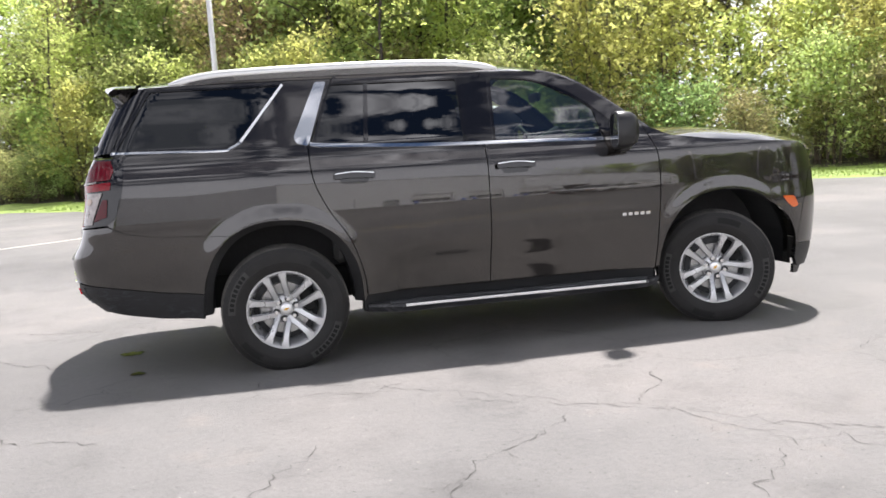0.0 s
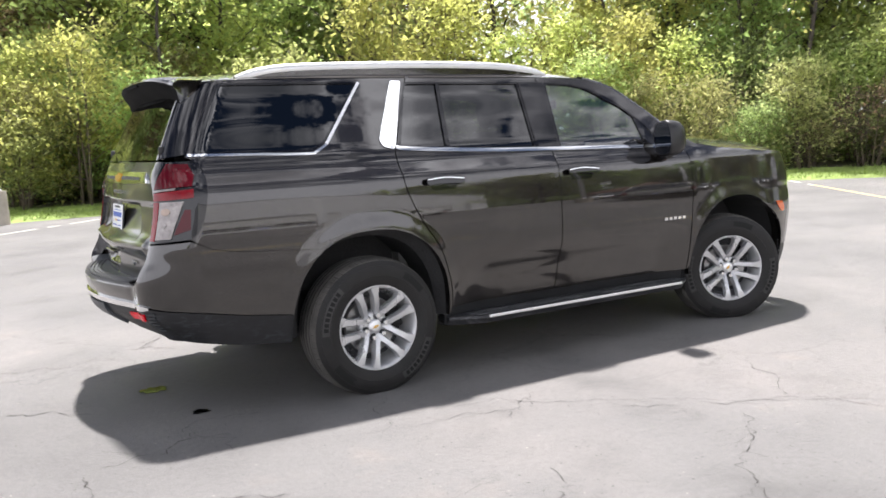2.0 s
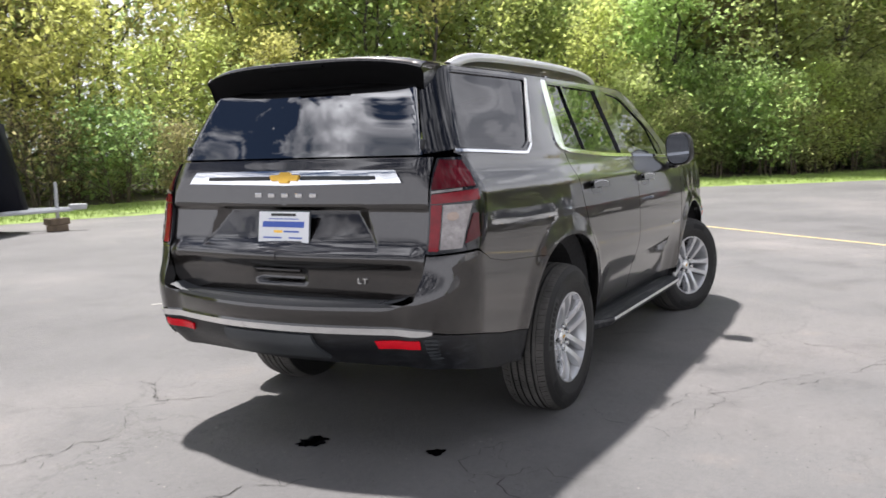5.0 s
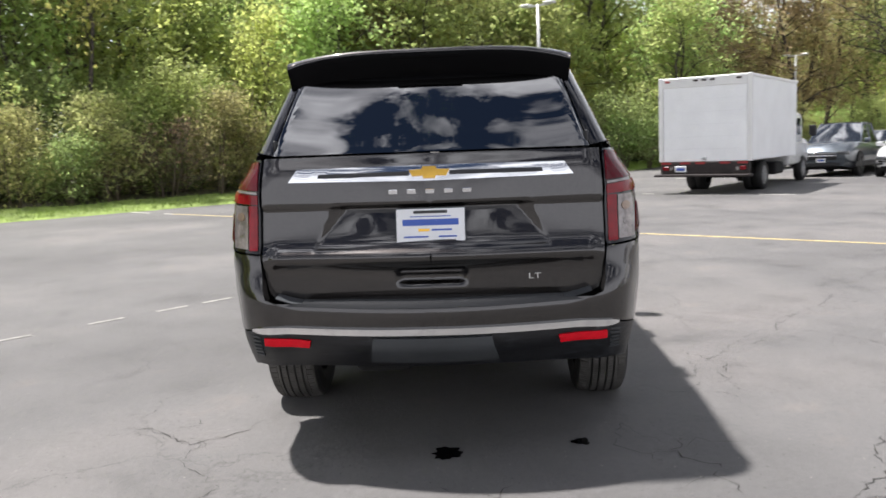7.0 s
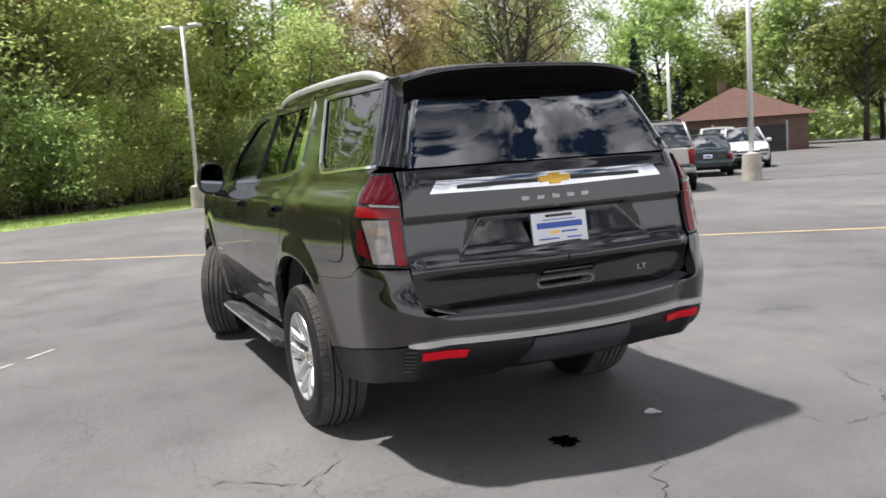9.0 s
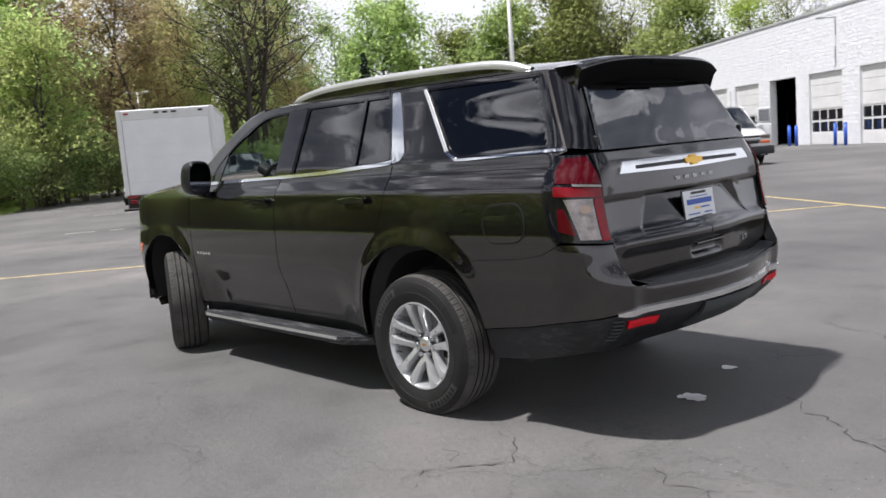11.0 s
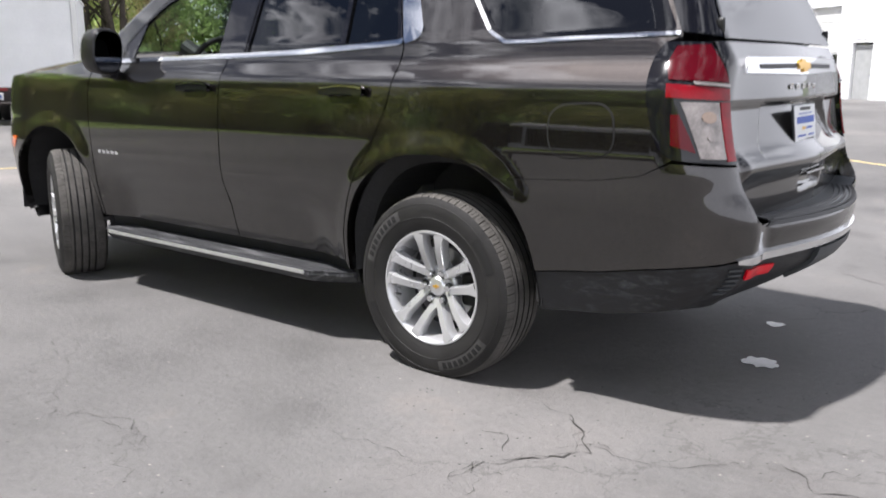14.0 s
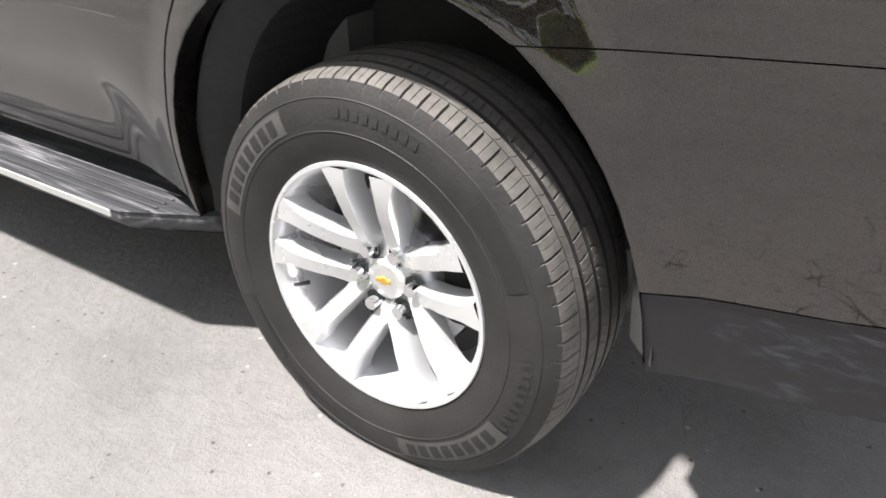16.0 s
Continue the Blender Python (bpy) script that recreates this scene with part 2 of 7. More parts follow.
def part(name, bm, mat, parent=None, label="", smooth=False):
    me = bpy.data.meshes.new(name)
    bmesh.ops.recalc_face_normals(bm, faces=bm.faces)
    bm.to_mesh(me)
    bm.free()
    me.materials.append(mat)
    if smooth:
        me.polygons.foreach_set("use_smooth", [True] * len(me.polygons))
    ob = new(name, me)
    if parent is not None:
        ob.parent = parent
    if label:
        ob["label"] = label
    return ob


def twin(ob, m, parent=None, name=None):
    """Another object on the same mesh, at m."""
    o = new(name or ob.name.split(".")[0], ob.data)
    o.parent = parent if parent is not None else ob.parent
    o.matrix_local = m
    if "label" in ob:
        o["label"] = ob["label"]
    return o


def box_bm(size, at=(0, 0, 0), bevel=0.0, seg=2, bm=None, rot=None):
    own = bmesh.new()
    bmesh.ops.create_cube(own, size=1, matrix=Matrix.Diagonal((*size, 1)))
    if bevel:
        bmesh.ops.bevel(own, geom=own.edges[:], offset=bevel, segments=seg, affect="EDGES", profile=0.5, clamp_overlap=True)
    m = Matrix.Translation(at) @ (rot.to_4x4() if rot is not None else Matrix())
    bmesh.ops.transform(own, matrix=m, verts=own.verts)
    if bm is None:
        return own
    me = bpy.data.meshes.new("tmp")
    own.to_mesh(me); own.free(); bm.from_mesh(me); bpy.data.meshes.remove(me)
    return bm


def cyl_bm(r1, r2, h, at=(0, 0, 0), seg=20, rot=None, bm=None):
    own = bmesh.new()
    bmesh.ops.create_cone(own, cap_ends=True, segments=seg, radius1=r1, radius2=r2, depth=h)
    m = Matrix.Translation(at) @ (rot.to_4x4() if rot is not None else Matrix())
    bmesh.ops.transform(own, matrix=m, verts=own.verts)
    if bm is None:
        return own
    me = bpy.data.meshes.new("tmp")
    own.to_mesh(me); own.free(); bm.from_mesh(me); bpy.data.meshes.remove(me)
    return bm


def lathe(profile, seg, axis="y"):
    """Verts and faces of a profile of (radius, along) turned about the axis."""
    vs, fs, k = [], [], len(profile)
    for s in range(seg):
        a = 2 * math.pi * s / seg
        for r, h in profile:
            vs.append((r * math.cos(a), h, r * math.sin(a)) if axis == "y" else (r * math.cos(a), r * math.sin(a), h))
    for s in range(seg):
        for j in range(k - 1):
            a, b = s * k + j, ((s + 1) % seg) * k + j
            fs.append((a, b, b + 1, a + 1))
    return vs, fs


def grid_faces(nu, nv):
    return [(i * nv + j, i * nv + j + 1, (i + 1) * nv + j + 1, (i + 1) * nv + j) for i in range(nu - 1) for j in range(nv - 1)]


def tube(points, r, seg=8):
    """Verts and faces of a round bar along points; r may be a list."""
    vs, fs = [], []
    pts = [Vector(p) for p in points]
    rs = r if isinstance(r, (list, tuple)) else [r] * len(pts)
    for i, p in enumerate(pts):
        d = (pts[min(i + 1, len(pts) - 1)] - pts[max(i - 1, 0)]).normalized()
        a = d.cross(Vector((0, 0, 1)) if abs(d.z) < 0.9 else Vector((1, 0, 0))).normalized()
        b = d.cross(a)
        for s in range(seg):
            t = 2 * math.pi * s / seg
            vs.append(p + (a * math.cos(t) + b * math.sin(t)) * rs[i])
    for i in range(len(pts) - 1):
        for s in range(seg):
            fs.append((i * seg + s, i * seg + (s + 1) % seg, (i + 1) * seg + (s + 1) % seg, (i + 1) * seg + s))
    fs.append(tuple(range(seg))[::-1]); fs.append(tuple(range((len(pts) - 1) * seg, len(pts) * seg)))
    return vs, fs


def empty(name, label, category, group="", at=(0, 0, 0), rz=0):
    e = new(name)
    e.empty_display_size = 0.2
    e.matrix_world = pose(*at, 0, 0, rz)
    return tagged(e, label, category, group)


def smooth_fn(xs, ys):
    """A smooth curve through points, with no overshoot."""
    n = len(xs)
    d = [(ys[i + 1] - ys[i]) / (xs[i + 1] - xs[i]) for i in range(n - 1)]
    t = [d[0]] + [0 if d[i - 1] * d[i] <= 0 else 2 * d[i - 1] * d[i] / (d[i - 1] + d[i]) for i in range(1, n - 1)] + [d[-1]]

    def f(x):
        if x <= xs[0]:
            return ys[0] + t[0] * (x - xs[0]) * 0.5
        if x >= xs[-1]:
            return ys[-1] + t[-1] * (x - xs[-1]) * 0.5
        i = 0
        while x > xs[i + 1]:
            i += 1
        h = xs[i + 1] - xs[i]
        s = (x - xs[i]) / h
        return (ys[i] * (1 + 2 * s) * (1 - s) ** 2 + h * t[i] * s * (1 - s) ** 2 + ys[i + 1] * s * s * (3 - 2 * s) + h * t[i + 1] * s * s * (s - 1))
    return f


def step01(a, b, x):
    t = min(1.0, max(0.0, (x - a) / (b - a)))
    return t * t * (3 - 2 * t)


def spline(pts, n=6):
    out = []
    for i in range(len(pts) - 1):
        p0, p1, p2, p3 = (Vector(pts[max(0, min(len(pts) - 1, i + k))]) for k in (-1, 0, 1, 2))
        for k in range(n):
            t = k / n
            out.append(tuple(0.5 * (2 * p1 + (p2 - p0) * t + (2 * p0 - 5 * p1 + 4 * p2 - p3) * t * t + (3 * p1 - p0 - 3 * p2 + p3) * t ** 3)))
    return out + [tuple(pts[-1])]

# ---- ground ----
U, V = Vector((0.795, -0.607, 0)), Vector((0.607, 0.795, 0))   # the car park's two directions
U_DEG = math.degrees(math.atan2(U.y, U.x))


def asphalt_material():
    m, n, l, b = nodes_of("worn_asphalt")
    big, mid, fine, grain = noise_node(n, l, 0.22, 5, 0.6), noise_node(n, l, 1.3, 7, 0.62), noise_node(n, l, 26, 6, 0.7), noise_node(n, l, 210, 3, 0.6)
    base = ramp_node(n, l, big.outputs["Fac"], [(0.30, (0.112, 0.109, 0.107)), (0.52, (0.160, 0.156, 0.152)), (0.72, (0.222, 0.208, 0.198))])
    stain = ramp_node(n, l, mid.outputs["Fac"], [(0.28, grey(0.62)), (0.46, grey(0.92)), (0.60, grey(1.02)), (0.76, (1.28, 1.21, 1.15))])
    spot = ramp_node(n, l, fine.outputs["Fac"], [(0.30, grey(0.88)), (0.62, grey(1.03))])
    gr = ramp_node(n, l, grain.outputs["Fac"], [(0.28, grey(0.80)), (0.50, grey(1.0)), (0.78, grey(1.22))])
    c = base.outputs[0]
    for r in (stain, spot, gr):
        x = n.new("ShaderNodeMixRGB"); x.blend_type = "MULTIPLY"; x.inputs[0].default_value = 1.0
        l.new(c, x.inputs[1]); l.new(r.outputs[0], x.inputs[2])
        c = x.outputs[0]
    # pale chips and dark pits of the aggregate
    chips = n.new("ShaderNodeTexVoronoi"); chips.inputs["Scale"].default_value = 34
    tcc = n.new("ShaderNodeTexCoord"); l.new(tcc.outputs["Object"], chips.inputs["Vector"])
    near = ramp_node(n, l, chips.outputs["Distance"], [(0.10, grey(1.0)), (0.22, grey(0.0))])
    sx = n.new("ShaderNodeSeparateXYZ"); l.new(chips.outputs["Color"], sx.inputs[0])
    for axis, lim, colr in (("X", 0.965, (0.30, 0.285, 0.26, 1)), ("Y", 0.90, (0.045, 0.043, 0.04, 1))):
        gt = n.new("ShaderNodeMath"); gt.operation = "GREATER_THAN"; gt.inputs[1].default_value = lim
        l.new(sx.outputs[axis], gt.inputs[0])
        mu = n.new("ShaderNodeMath"); mu.operation = "MULTIPLY"
        l.new(gt.outputs[0], mu.inputs[0]); l.new(near.outputs[0], mu.inputs[1])
        cm = n.new("ShaderNodeMixRGB"); cm.inputs[2].default_value = colr
        l.new(mu.outputs[0], cm.inputs[0]); l.new(c, cm.inputs[1])
        c = cm.outputs[0]
    # hairline cracks in a few zones
    tc = n.new("ShaderNodeTexCoord")
    wob = noise_node(n, l, 2.2, 6, 0.7)
    add = n.new("ShaderNodeMixRGB"); add.blend_type = "ADD"; add.inputs[0].default_value = 0.55
    l.new(tc.outputs["Object"], add.inputs[1]); l.new(wob.outputs["Color"], add.inputs[2])
    vo = n.new("ShaderNodeTexVoronoi"); vo.feature = "DISTANCE_TO_EDGE"; vo.inputs["Scale"].default_value = 0.85
    l.new(add.outputs[0], vo.inputs["Vector"])
    ck = ramp_node(n, l, vo.outputs["Distance"], [(0.0, grey(1.0)), (0.004, grey(0.6)), (0.009, grey(0.0))])
    zone = ramp_node(n, l, noise_node(n, l, 0.33, 3).outputs["Fac"], [(0.52, grey(0.0)), (0.62, grey(0.45))])
    km = n.new("ShaderNodeMixRGB"); km.blend_type = "MULTIPLY"; km.inputs[0].default_value = 1.0
    l.new(ck.outputs[0], km.inputs[1]); l.new(zone.outputs[0], km.inputs[2])
    mx = n.new("ShaderNodeMixRGB"); mx.inputs[2].default_value = (0.055, 0.052, 0.048, 1)
    l.new(km.outputs[0], mx.inputs[0]); l.new(c, mx.inputs[1])
    l.new(mx.outputs[0], b.inputs["Base Color"])
    rr = ramp_node(n, l, mid.outputs["Fac"], [(0.3, grey(0.62)), (0.7, grey(0.9))])
    l.new(rr.outputs[0], b.inputs["Roughness"])
    b.inputs["Specular IOR Level"].default_value = 0.4
    bp = n.new("ShaderNodeBump"); bp.inputs["Strength"].default_value, bp.inputs["Distance"].default_value = 0.55, 0.006
    l.new(grain.outputs["Fac"], bp.inputs["Height"])
    b2 = n.new("ShaderNodeBump"); b2.inputs["Strength"].default_value, b2.inputs["Distance"].default_value = 0.60, 0.015
    l.new(fine.outputs["Fac"], b2.inputs["Height"]); l.new(bp.outputs[0], b2.inputs["Normal"]); l.new(b2.outputs[0], b.inputs["Normal"])
    return m


ASPHALT = asphalt_material()
CRACK = surface("crack_dirt", (0.050, 0.047, 0.044), 0.95, 0, 0.3, 8, 80)
LINE_YELLOW = surface("worn_yellow_line", (0.62, 0.50, 0.24), 0.8, 0, 0.25, 5, 40)
LINE_WHITE = surface("worn_white_line", (0.62, 0.60, 0.54), 0.8, 0, 0.3, 5, 40)
LINE_FAINT = surface("nearly_gone_white_line", (0.36, 0.35, 0.32), 0.85, 0, 0.4, 9, 40)
WET = surface("wet_oil", (0.004, 0.004, 0.005), 0.04, 0, 0.1)

span = 900.0
ground = obj("ground", [(-span, -span, 0), (span, -span, 0), (span, span, 0), (-span, span, 0)], [(0, 1, 2, 3)], ASPHALT)
tagged(ground, "worn light grey asphalt car park with fine cracks", "asphalt", kind="structure")


def jag(pts, seed, rough=0.11, n=7):
    """A wandering line through a few places."""
    rnd = random.Random(seed)
    out = []
    for a, b in zip(pts, pts[1:]):
        a, b = Vector((*a, 0)), Vector((*b, 0))
        side = Vector((-(b - a).y, (b - a).x, 0)).normalized()
        k = max(3, int((b - a).length / 0.035))
        off = 0.0
        for i in range(k):
            t = i / k
            off = off * 0.72 + rnd.gauss(0, rough * 0.22)
            out.append(a.lerp(b, t) + side * off * math.sin(math.pi * t) ** 0.5)
    return out + [Vector((*pts[-1], 0))]


def crack(pts, seed, w=0.008):
    rnd = random.Random(seed * 7 + 1)
    line = jag(pts, seed)
    vs = []
    for i, p in enumerate(line):
        d = (line[min(i + 1, len(line) - 1)] - line[max(i - 1, 0)]).normalized()
        s = Vector((-d.y, d.x, 0)) * w * (0.12 + 1.35 * rnd.random() ** 1.5) * (0.35 + 0.65 * math.sin(math.pi * (i + 1) / (len(line) + 1)) ** 0.4)
        vs += [(p + s) + Vector((0, 0, 0.0035)), (p - s) + Vector((0, 0, 0.0035))]
    return obj("crack", vs, grid_faces(len(line), 2), CRACK, ground)


BY_DRIVER = ([(-2.35, 2.6), (-2.33, 2.05), (-2.17, 1.69), (-2.34, 1.4), (-2.40, 1.24), (-2.33, 1.10), (-1.96, 0.93)], [(-2.14, 1.70), (-1.82, 1.68), (-1.62, 1.70)],
             [(-2.36, 1.31), (-2.58, 1.26), (-2.84, 1.10), (-2.95, 0.9)], [(-1.36, 2.38), (-1.06, 2.13), (-0.66, 2.15)], [(-0.33, 2.23), (-0.04, 1.92), (0.41, 1.59), (0.28, 1.35)],
             [(0.21, 1.6), (-0.13, 1.89), (-0.45, 2.13), (-0.66, 2.26), (-0.91, 2.1), (-1.12, 2.14), (-1.34, 2.32), (-1.64, 2.49)], [(-0.45, 2.13), (-0.29, 2.52), (-0.19, 2.81)], [(1.29, 2.56), (1.17, 2.08), (0.53, 1.61)])
BY_TAIL = ([(-2.25, -0.92), (-2.57, -0.82), (-2.69, -0.93), (-2.66, -1.1), (-2.89, -1.24), (-3.15, -1.25)], [(-3.23, -1.32), (-3.21, -1.8), (-3.4, -2.4)], [(-2.52, -2.09), (-3.2, -1.68), (-3.69, -1.34)],
           [(-3.05, -0.32), (-3.33, -0.11), (-3.58, 0.15), (-3.86, 0.3)], [(-2.98, 0.96), (-3.36, 1.08), (-3.8, 1.3)], [(-2.25, 1.02), (-2.47, 1.27), (-2.18, 1.58), (-2.3, 1.78)])
BY_PASSENGER = ([(-1.82, -1.35), (-1.38, -1.5), (-0.85, -1.8), (-0.5, -2.18), (-0.2, -2.4), (0.16, -2.52), (0.35, -2.84), (0.47, -3.08), (0.7, -3.2)], [(-1.58, -1.11), (-1.74, -1.34), (-1.85, -1.62)],
                [(-0.86, -1.57), (-1.12, -1.75), (-1.72, -1.65)], [(0.18, -2.48), (0.45, -2.14), (0.66, -1.83)], [(-0.25, -2.54), (-0.52, -2.82), (-0.7, -2.9), (-0.99, -3.26), (-1.1, -3.9)],
                [(-1.48, -2.52), (-1.64, -2.79), (-1.78, -3.02), (-2.0, -3.5)], [(0.43, -3.31), (0.27, -3.49), (0.11, -3.72)], [(0.8, -3.03), (0.79, -3.27), (0.84, -3.44)], [(2.19, -1.78), (1.73, -2.05), (1.75, -2.35)])
FARTHER = ([(-0.62, -1.95), (0.08, -2.54), (2.34, -4.22), (3.48, -5.1)], [(2.3, -4.2), (3.1, -5.2), (3.4, -6.8)], [(1.6, 3.2), (2.6, 2.4), (3.4, 2.6)], [(-2.62, 4.19), (-1.81, 4.72)], [(0.98, -3.27), (1.6, -3.4), (2.1, -3.9)])
rnd = random.Random(12)
for zone, wide in ((BY_DRIVER, 0.0012), (BY_TAIL, 0.0036), (BY_PASSENGER, 0.0021), (FARTHER, 0.0024)):
    for c in zone:
        seed = rnd.randrange(9999)
        crack(c, seed, wide)
        # short hairlines that leave the main crack
        for p, q in zip(c, c[1:]):
            for _ in range(1 + (rnd.random() < 0.5)):
                t = rnd.random()
                x, y = p[0] + (q[0] - p[0]) * t, p[1] + (q[1] - p[1]) * t
                a = math.atan2(q[1] - p[1], q[0] - p[0]) + rnd.choice((-1, 1)) * rnd.uniform(0.5, 1.4)
                n = rnd.uniform(0.08, 0.34)
                crack([(x, y), (x + n * math.cos(a), y + n * math.sin(a))], rnd.randrange(9999), wide * 0.4)


def stripe(name, a, b, w, mat, label, seed, broken=0.0, piece=0.35):
    """A worn painted line, broken where the paint is gone."""
    rnd = random.Random(seed)
    a, b = Vector((*a, 0.004)), Vector((*b, 0.004))
    d = (b - a).normalized()
    s = Vector((-d.y, d.x, 0))
    k = int((b - a).length / piece)
    vs, fs = [], []
    for i in range(k):
        if rnd.random() < broken:
            continue
        p, q = a.lerp(b, i / k), a.lerp(b, (i + 1) / k + 0.0005)
        e = w * (0.42 + 0.12 * rnd.random())
        f = len(vs)
        vs += [p + s * e, p - s * w * 0.5, q - s * w * 0.5, q + s * e]
        fs.append((f, f + 1, f + 2, f + 3))
    return tagged(obj(name, vs, fs, mat), label, "road marking", "parking lines", "structure")


stripe("marking", (0.55, -10.55), (14.6, 7.7), 0.10, LINE_YELLOW, "long worn yellow line on the asphalt", 1)
stripe("marking", (14.6, 7.7), (16.4, 10.0), 0.10, LINE_WHITE, "worn pale end of a painted line", 2, 0.1)
stripe("marking", (6.5, -14.8), (-5.0, -6.6), 0.10, LINE_YELLOW, "worn yellow line across the asphalt", 3)
stripe("marking", (-0.9, 4.5), (2.1, 2.15), 0.055, LINE_FAINT, "broken faded white line on the asphalt", 4, 0.5, 0.16)
stripe("marking", (-7.6, 9.0), (0.3, 17.0), 0.10, LINE_WHITE, "worn pale line by the lawn", 5, 0.08)
stripe("marking", (24.6, -7.2), (19.0, -22.0), 0.10, LINE_WHITE, "pale line before the parked cars", 6, 0.1)
stripe("marking", (17.5, -3.0), (14.0, -8.0), 0.10, LINE_WHITE, "faint worn line by the truck", 7, 0.5)


def blot(at, r, seed, label):
    rnd = random.Random(seed)
    n = 26
    vs = [(at[0], at[1], 0.005)]
    for k in range(n):
        a = 2 * math.pi * k / n
        q = r * (0.65 + 0.5 * rnd.random())
        vs.append((at[0] + q * 1.25 * math.cos(a), at[1] + q * math.sin(a), 0.0042))
    fs = [(0, k + 1, (k + 1) % n + 1) for k in range(n)]
    return tagged(obj("oil_spot", vs, fs, WET, smooth=True), label, "oil spot", "wet spots")


blot((-2.64, -0.03), 0.075, 3, "small wet black spot on the asphalt")
blot((-2.52, -0.67), 0.045, 4, "tiny wet black spot on the asphalt")

# ---- lawn and woodland floor ----
EDGE = spline([(-60, 62), (-22, 34), (-9, 24.5), (-4, 18.3), (1, 17.3), (6.6, 15.5), (11, 13.6), (14.5, 10.6), (18, 7.5), (22, 3.9), (26, -1.2), (30, -4.2), (36, -8), (47, -14), (62, -24), (75, -36), (90, -60)], 6)


def edge_frame():
    """Places along the lawn's edge with the way outwards, by arc length."""
    out, s = [], 0.0
    for i, p in enumerate(EDGE):
        a, b = Vector(EDGE[max(0, i - 1)]), Vector(EDGE[min(len(EDGE) - 1, i + 1)])
        d = (b - a).normalized()
        nrm = Vector((-d.y, d.x))
        if nrm.dot(Vector((1, 1))) < 0:
            nrm = -nrm
        if i:
            s += (Vector(p) - Vector(EDGE[i - 1])).length
        out.append((s, Vector(p), nrm))
    return out


FRAME = edge_frame()


def along(s, off):
    """The place at arc length s along the edge, off metres out from it."""
    for (s0, p0, n0), (s1, p1, n1) in zip(FRAME, FRAME[1:]):
        if s <= s1:
            t = (s - s0) / (s1 - s0)
            return p0.lerp(p1, t) + n0.lerp(n1, t).normalized() * off
    return FRAME[-1][1] + FRAME[-1][2] * off


GRASS = surface("bright_grass", (0.25, 0.34, 0.08), 0.85, 0, 0.35, 1.6, 30, 0.6)
LITTER = surface("leaf_litter", (0.060, 0.052, 0.030), 0.95, 0, 0.5, 1.2, 18, 0.8)
rnd = random.Random(5)
S_END = FRAME[-1][0]
offs = [(-0.12, 0.006), (0.15, 0.045), (1.2, 0.07), (2.4, 0.10), (3.6, 0.14)]
vs, ns = [], int(S_END / 0.7)
for i in range(ns):
    s = S_END * i / (ns - 1)
    for k, (o, z) in enumerate(offs):
        q = along(s, o + (rnd.uniform(-0.12, 0.12) if k == 0 else 0))
        vs.append((q.x, q.y, z + (rnd.uniform(-0.015, 0.02) if k > 0 else 0)))
tagged(obj("lawn", vs, grid_faces(ns, len(offs)), GRASS, smooth=True), "bright green mown grass strip beside the asphalt", "lawn", kind="structure")
vs = []
ns2 = ns // 3
for i in range(ns2):
    s = S_END * i / (ns2 - 1)
    for o, z in ((3.3, 0.13), (5, 0.2), (9, 0.25), (18, 0.4), (40, 0.8), (90, 1.5)):
        q = along(s, o)
        vs.append((q.x, q.y, z))
tagged(obj("woodland_floor", vs, grid_faces(ns2, 6), LITTER, smooth=True), "brown leaf litter under the trees", "woodland floor", kind="structure")
# grass blades where the strip is seen near
vs, fs = [], []
s_lo, s_hi = 62.0, 150.0
for k in range(30000):
    s, o = rnd.uniform(s_lo, s_hi), min(3.5, abs(rnd.gauss(0, 1.9)) - 0.1)
    q = along(s, o)
    h, a = rnd.uniform(0.05, 0.14), rnd.uniform(0, 6.28)
    w = 0.010
    f = len(vs)
    c, sn = math.cos(a), math.sin(a)
    z = 0.03 + 0.03 * max(0, o)
    vs += [(q.x - c * w, q.y - sn * w, z), (q.x + c * w, q.y + sn * w, z), (q.x + sn * h * 0.5, q.y - c * h * 0.5, z + h)]
    fs.append((f, f + 1, f + 2))
tagged(obj("grass_blades", vs, fs, GRASS), "short bright green grass blades", "grass", kind="stuff")

# ---- the large SUV ----
from mathutils.geometry import delaunay_2d_cdt

HUB_X, HUB_Z, HUB_Y = 1.535, 0.387, 0.868
BODY_W = smooth_fn([0.2, 0.35, 0.5, 0.65, 0.85, 1.0, 1.15, 1.24, 1.262, 1.30, 1.35, 1.42, 1.46, 1.60, 1.75, 1.87, 2.0],
                   [0.90, 0.935, 0.962, 0.985, 1.0, 0.999, 0.989, 0.977, 0.969, 0.945, 0.912, 0.885, 0.866, 0.803, 0.735, 0.685, 0.62])
REAR_X = smooth_fn([0.3, 0.45, 0.6, 0.78, 0.88, 0.95, 1.02, 1.17, 1.32, 1.42, 1.60, 1.75, 1.86],
                   [-2.60, -2.66, -2.71, -2.73, -2.735, -2.745, -2.725, -2.70, -2.69, -2.645, -2.56, -2.485, -2.42])
CORNER_B = smooth_fn([0.3, 1.30, 1.45, 1.6, 1.86], [0.20, 0.20, 0.145, 0.12, 0.11])
FRONT_X = smooth_fn([0.25, 0.45, 0.8, 1.0, 1.2, 1.32], [2.42, 2.468, 2.475, 2.465, 2.43, 2.34])
RC, RR = 0.30, 0.74           # unrolled lengths of the rear corner and of half the tail
FX, FC, FR = 1.93, 0.50, 0.62   # where the front corner begins, and its unrolled lengths


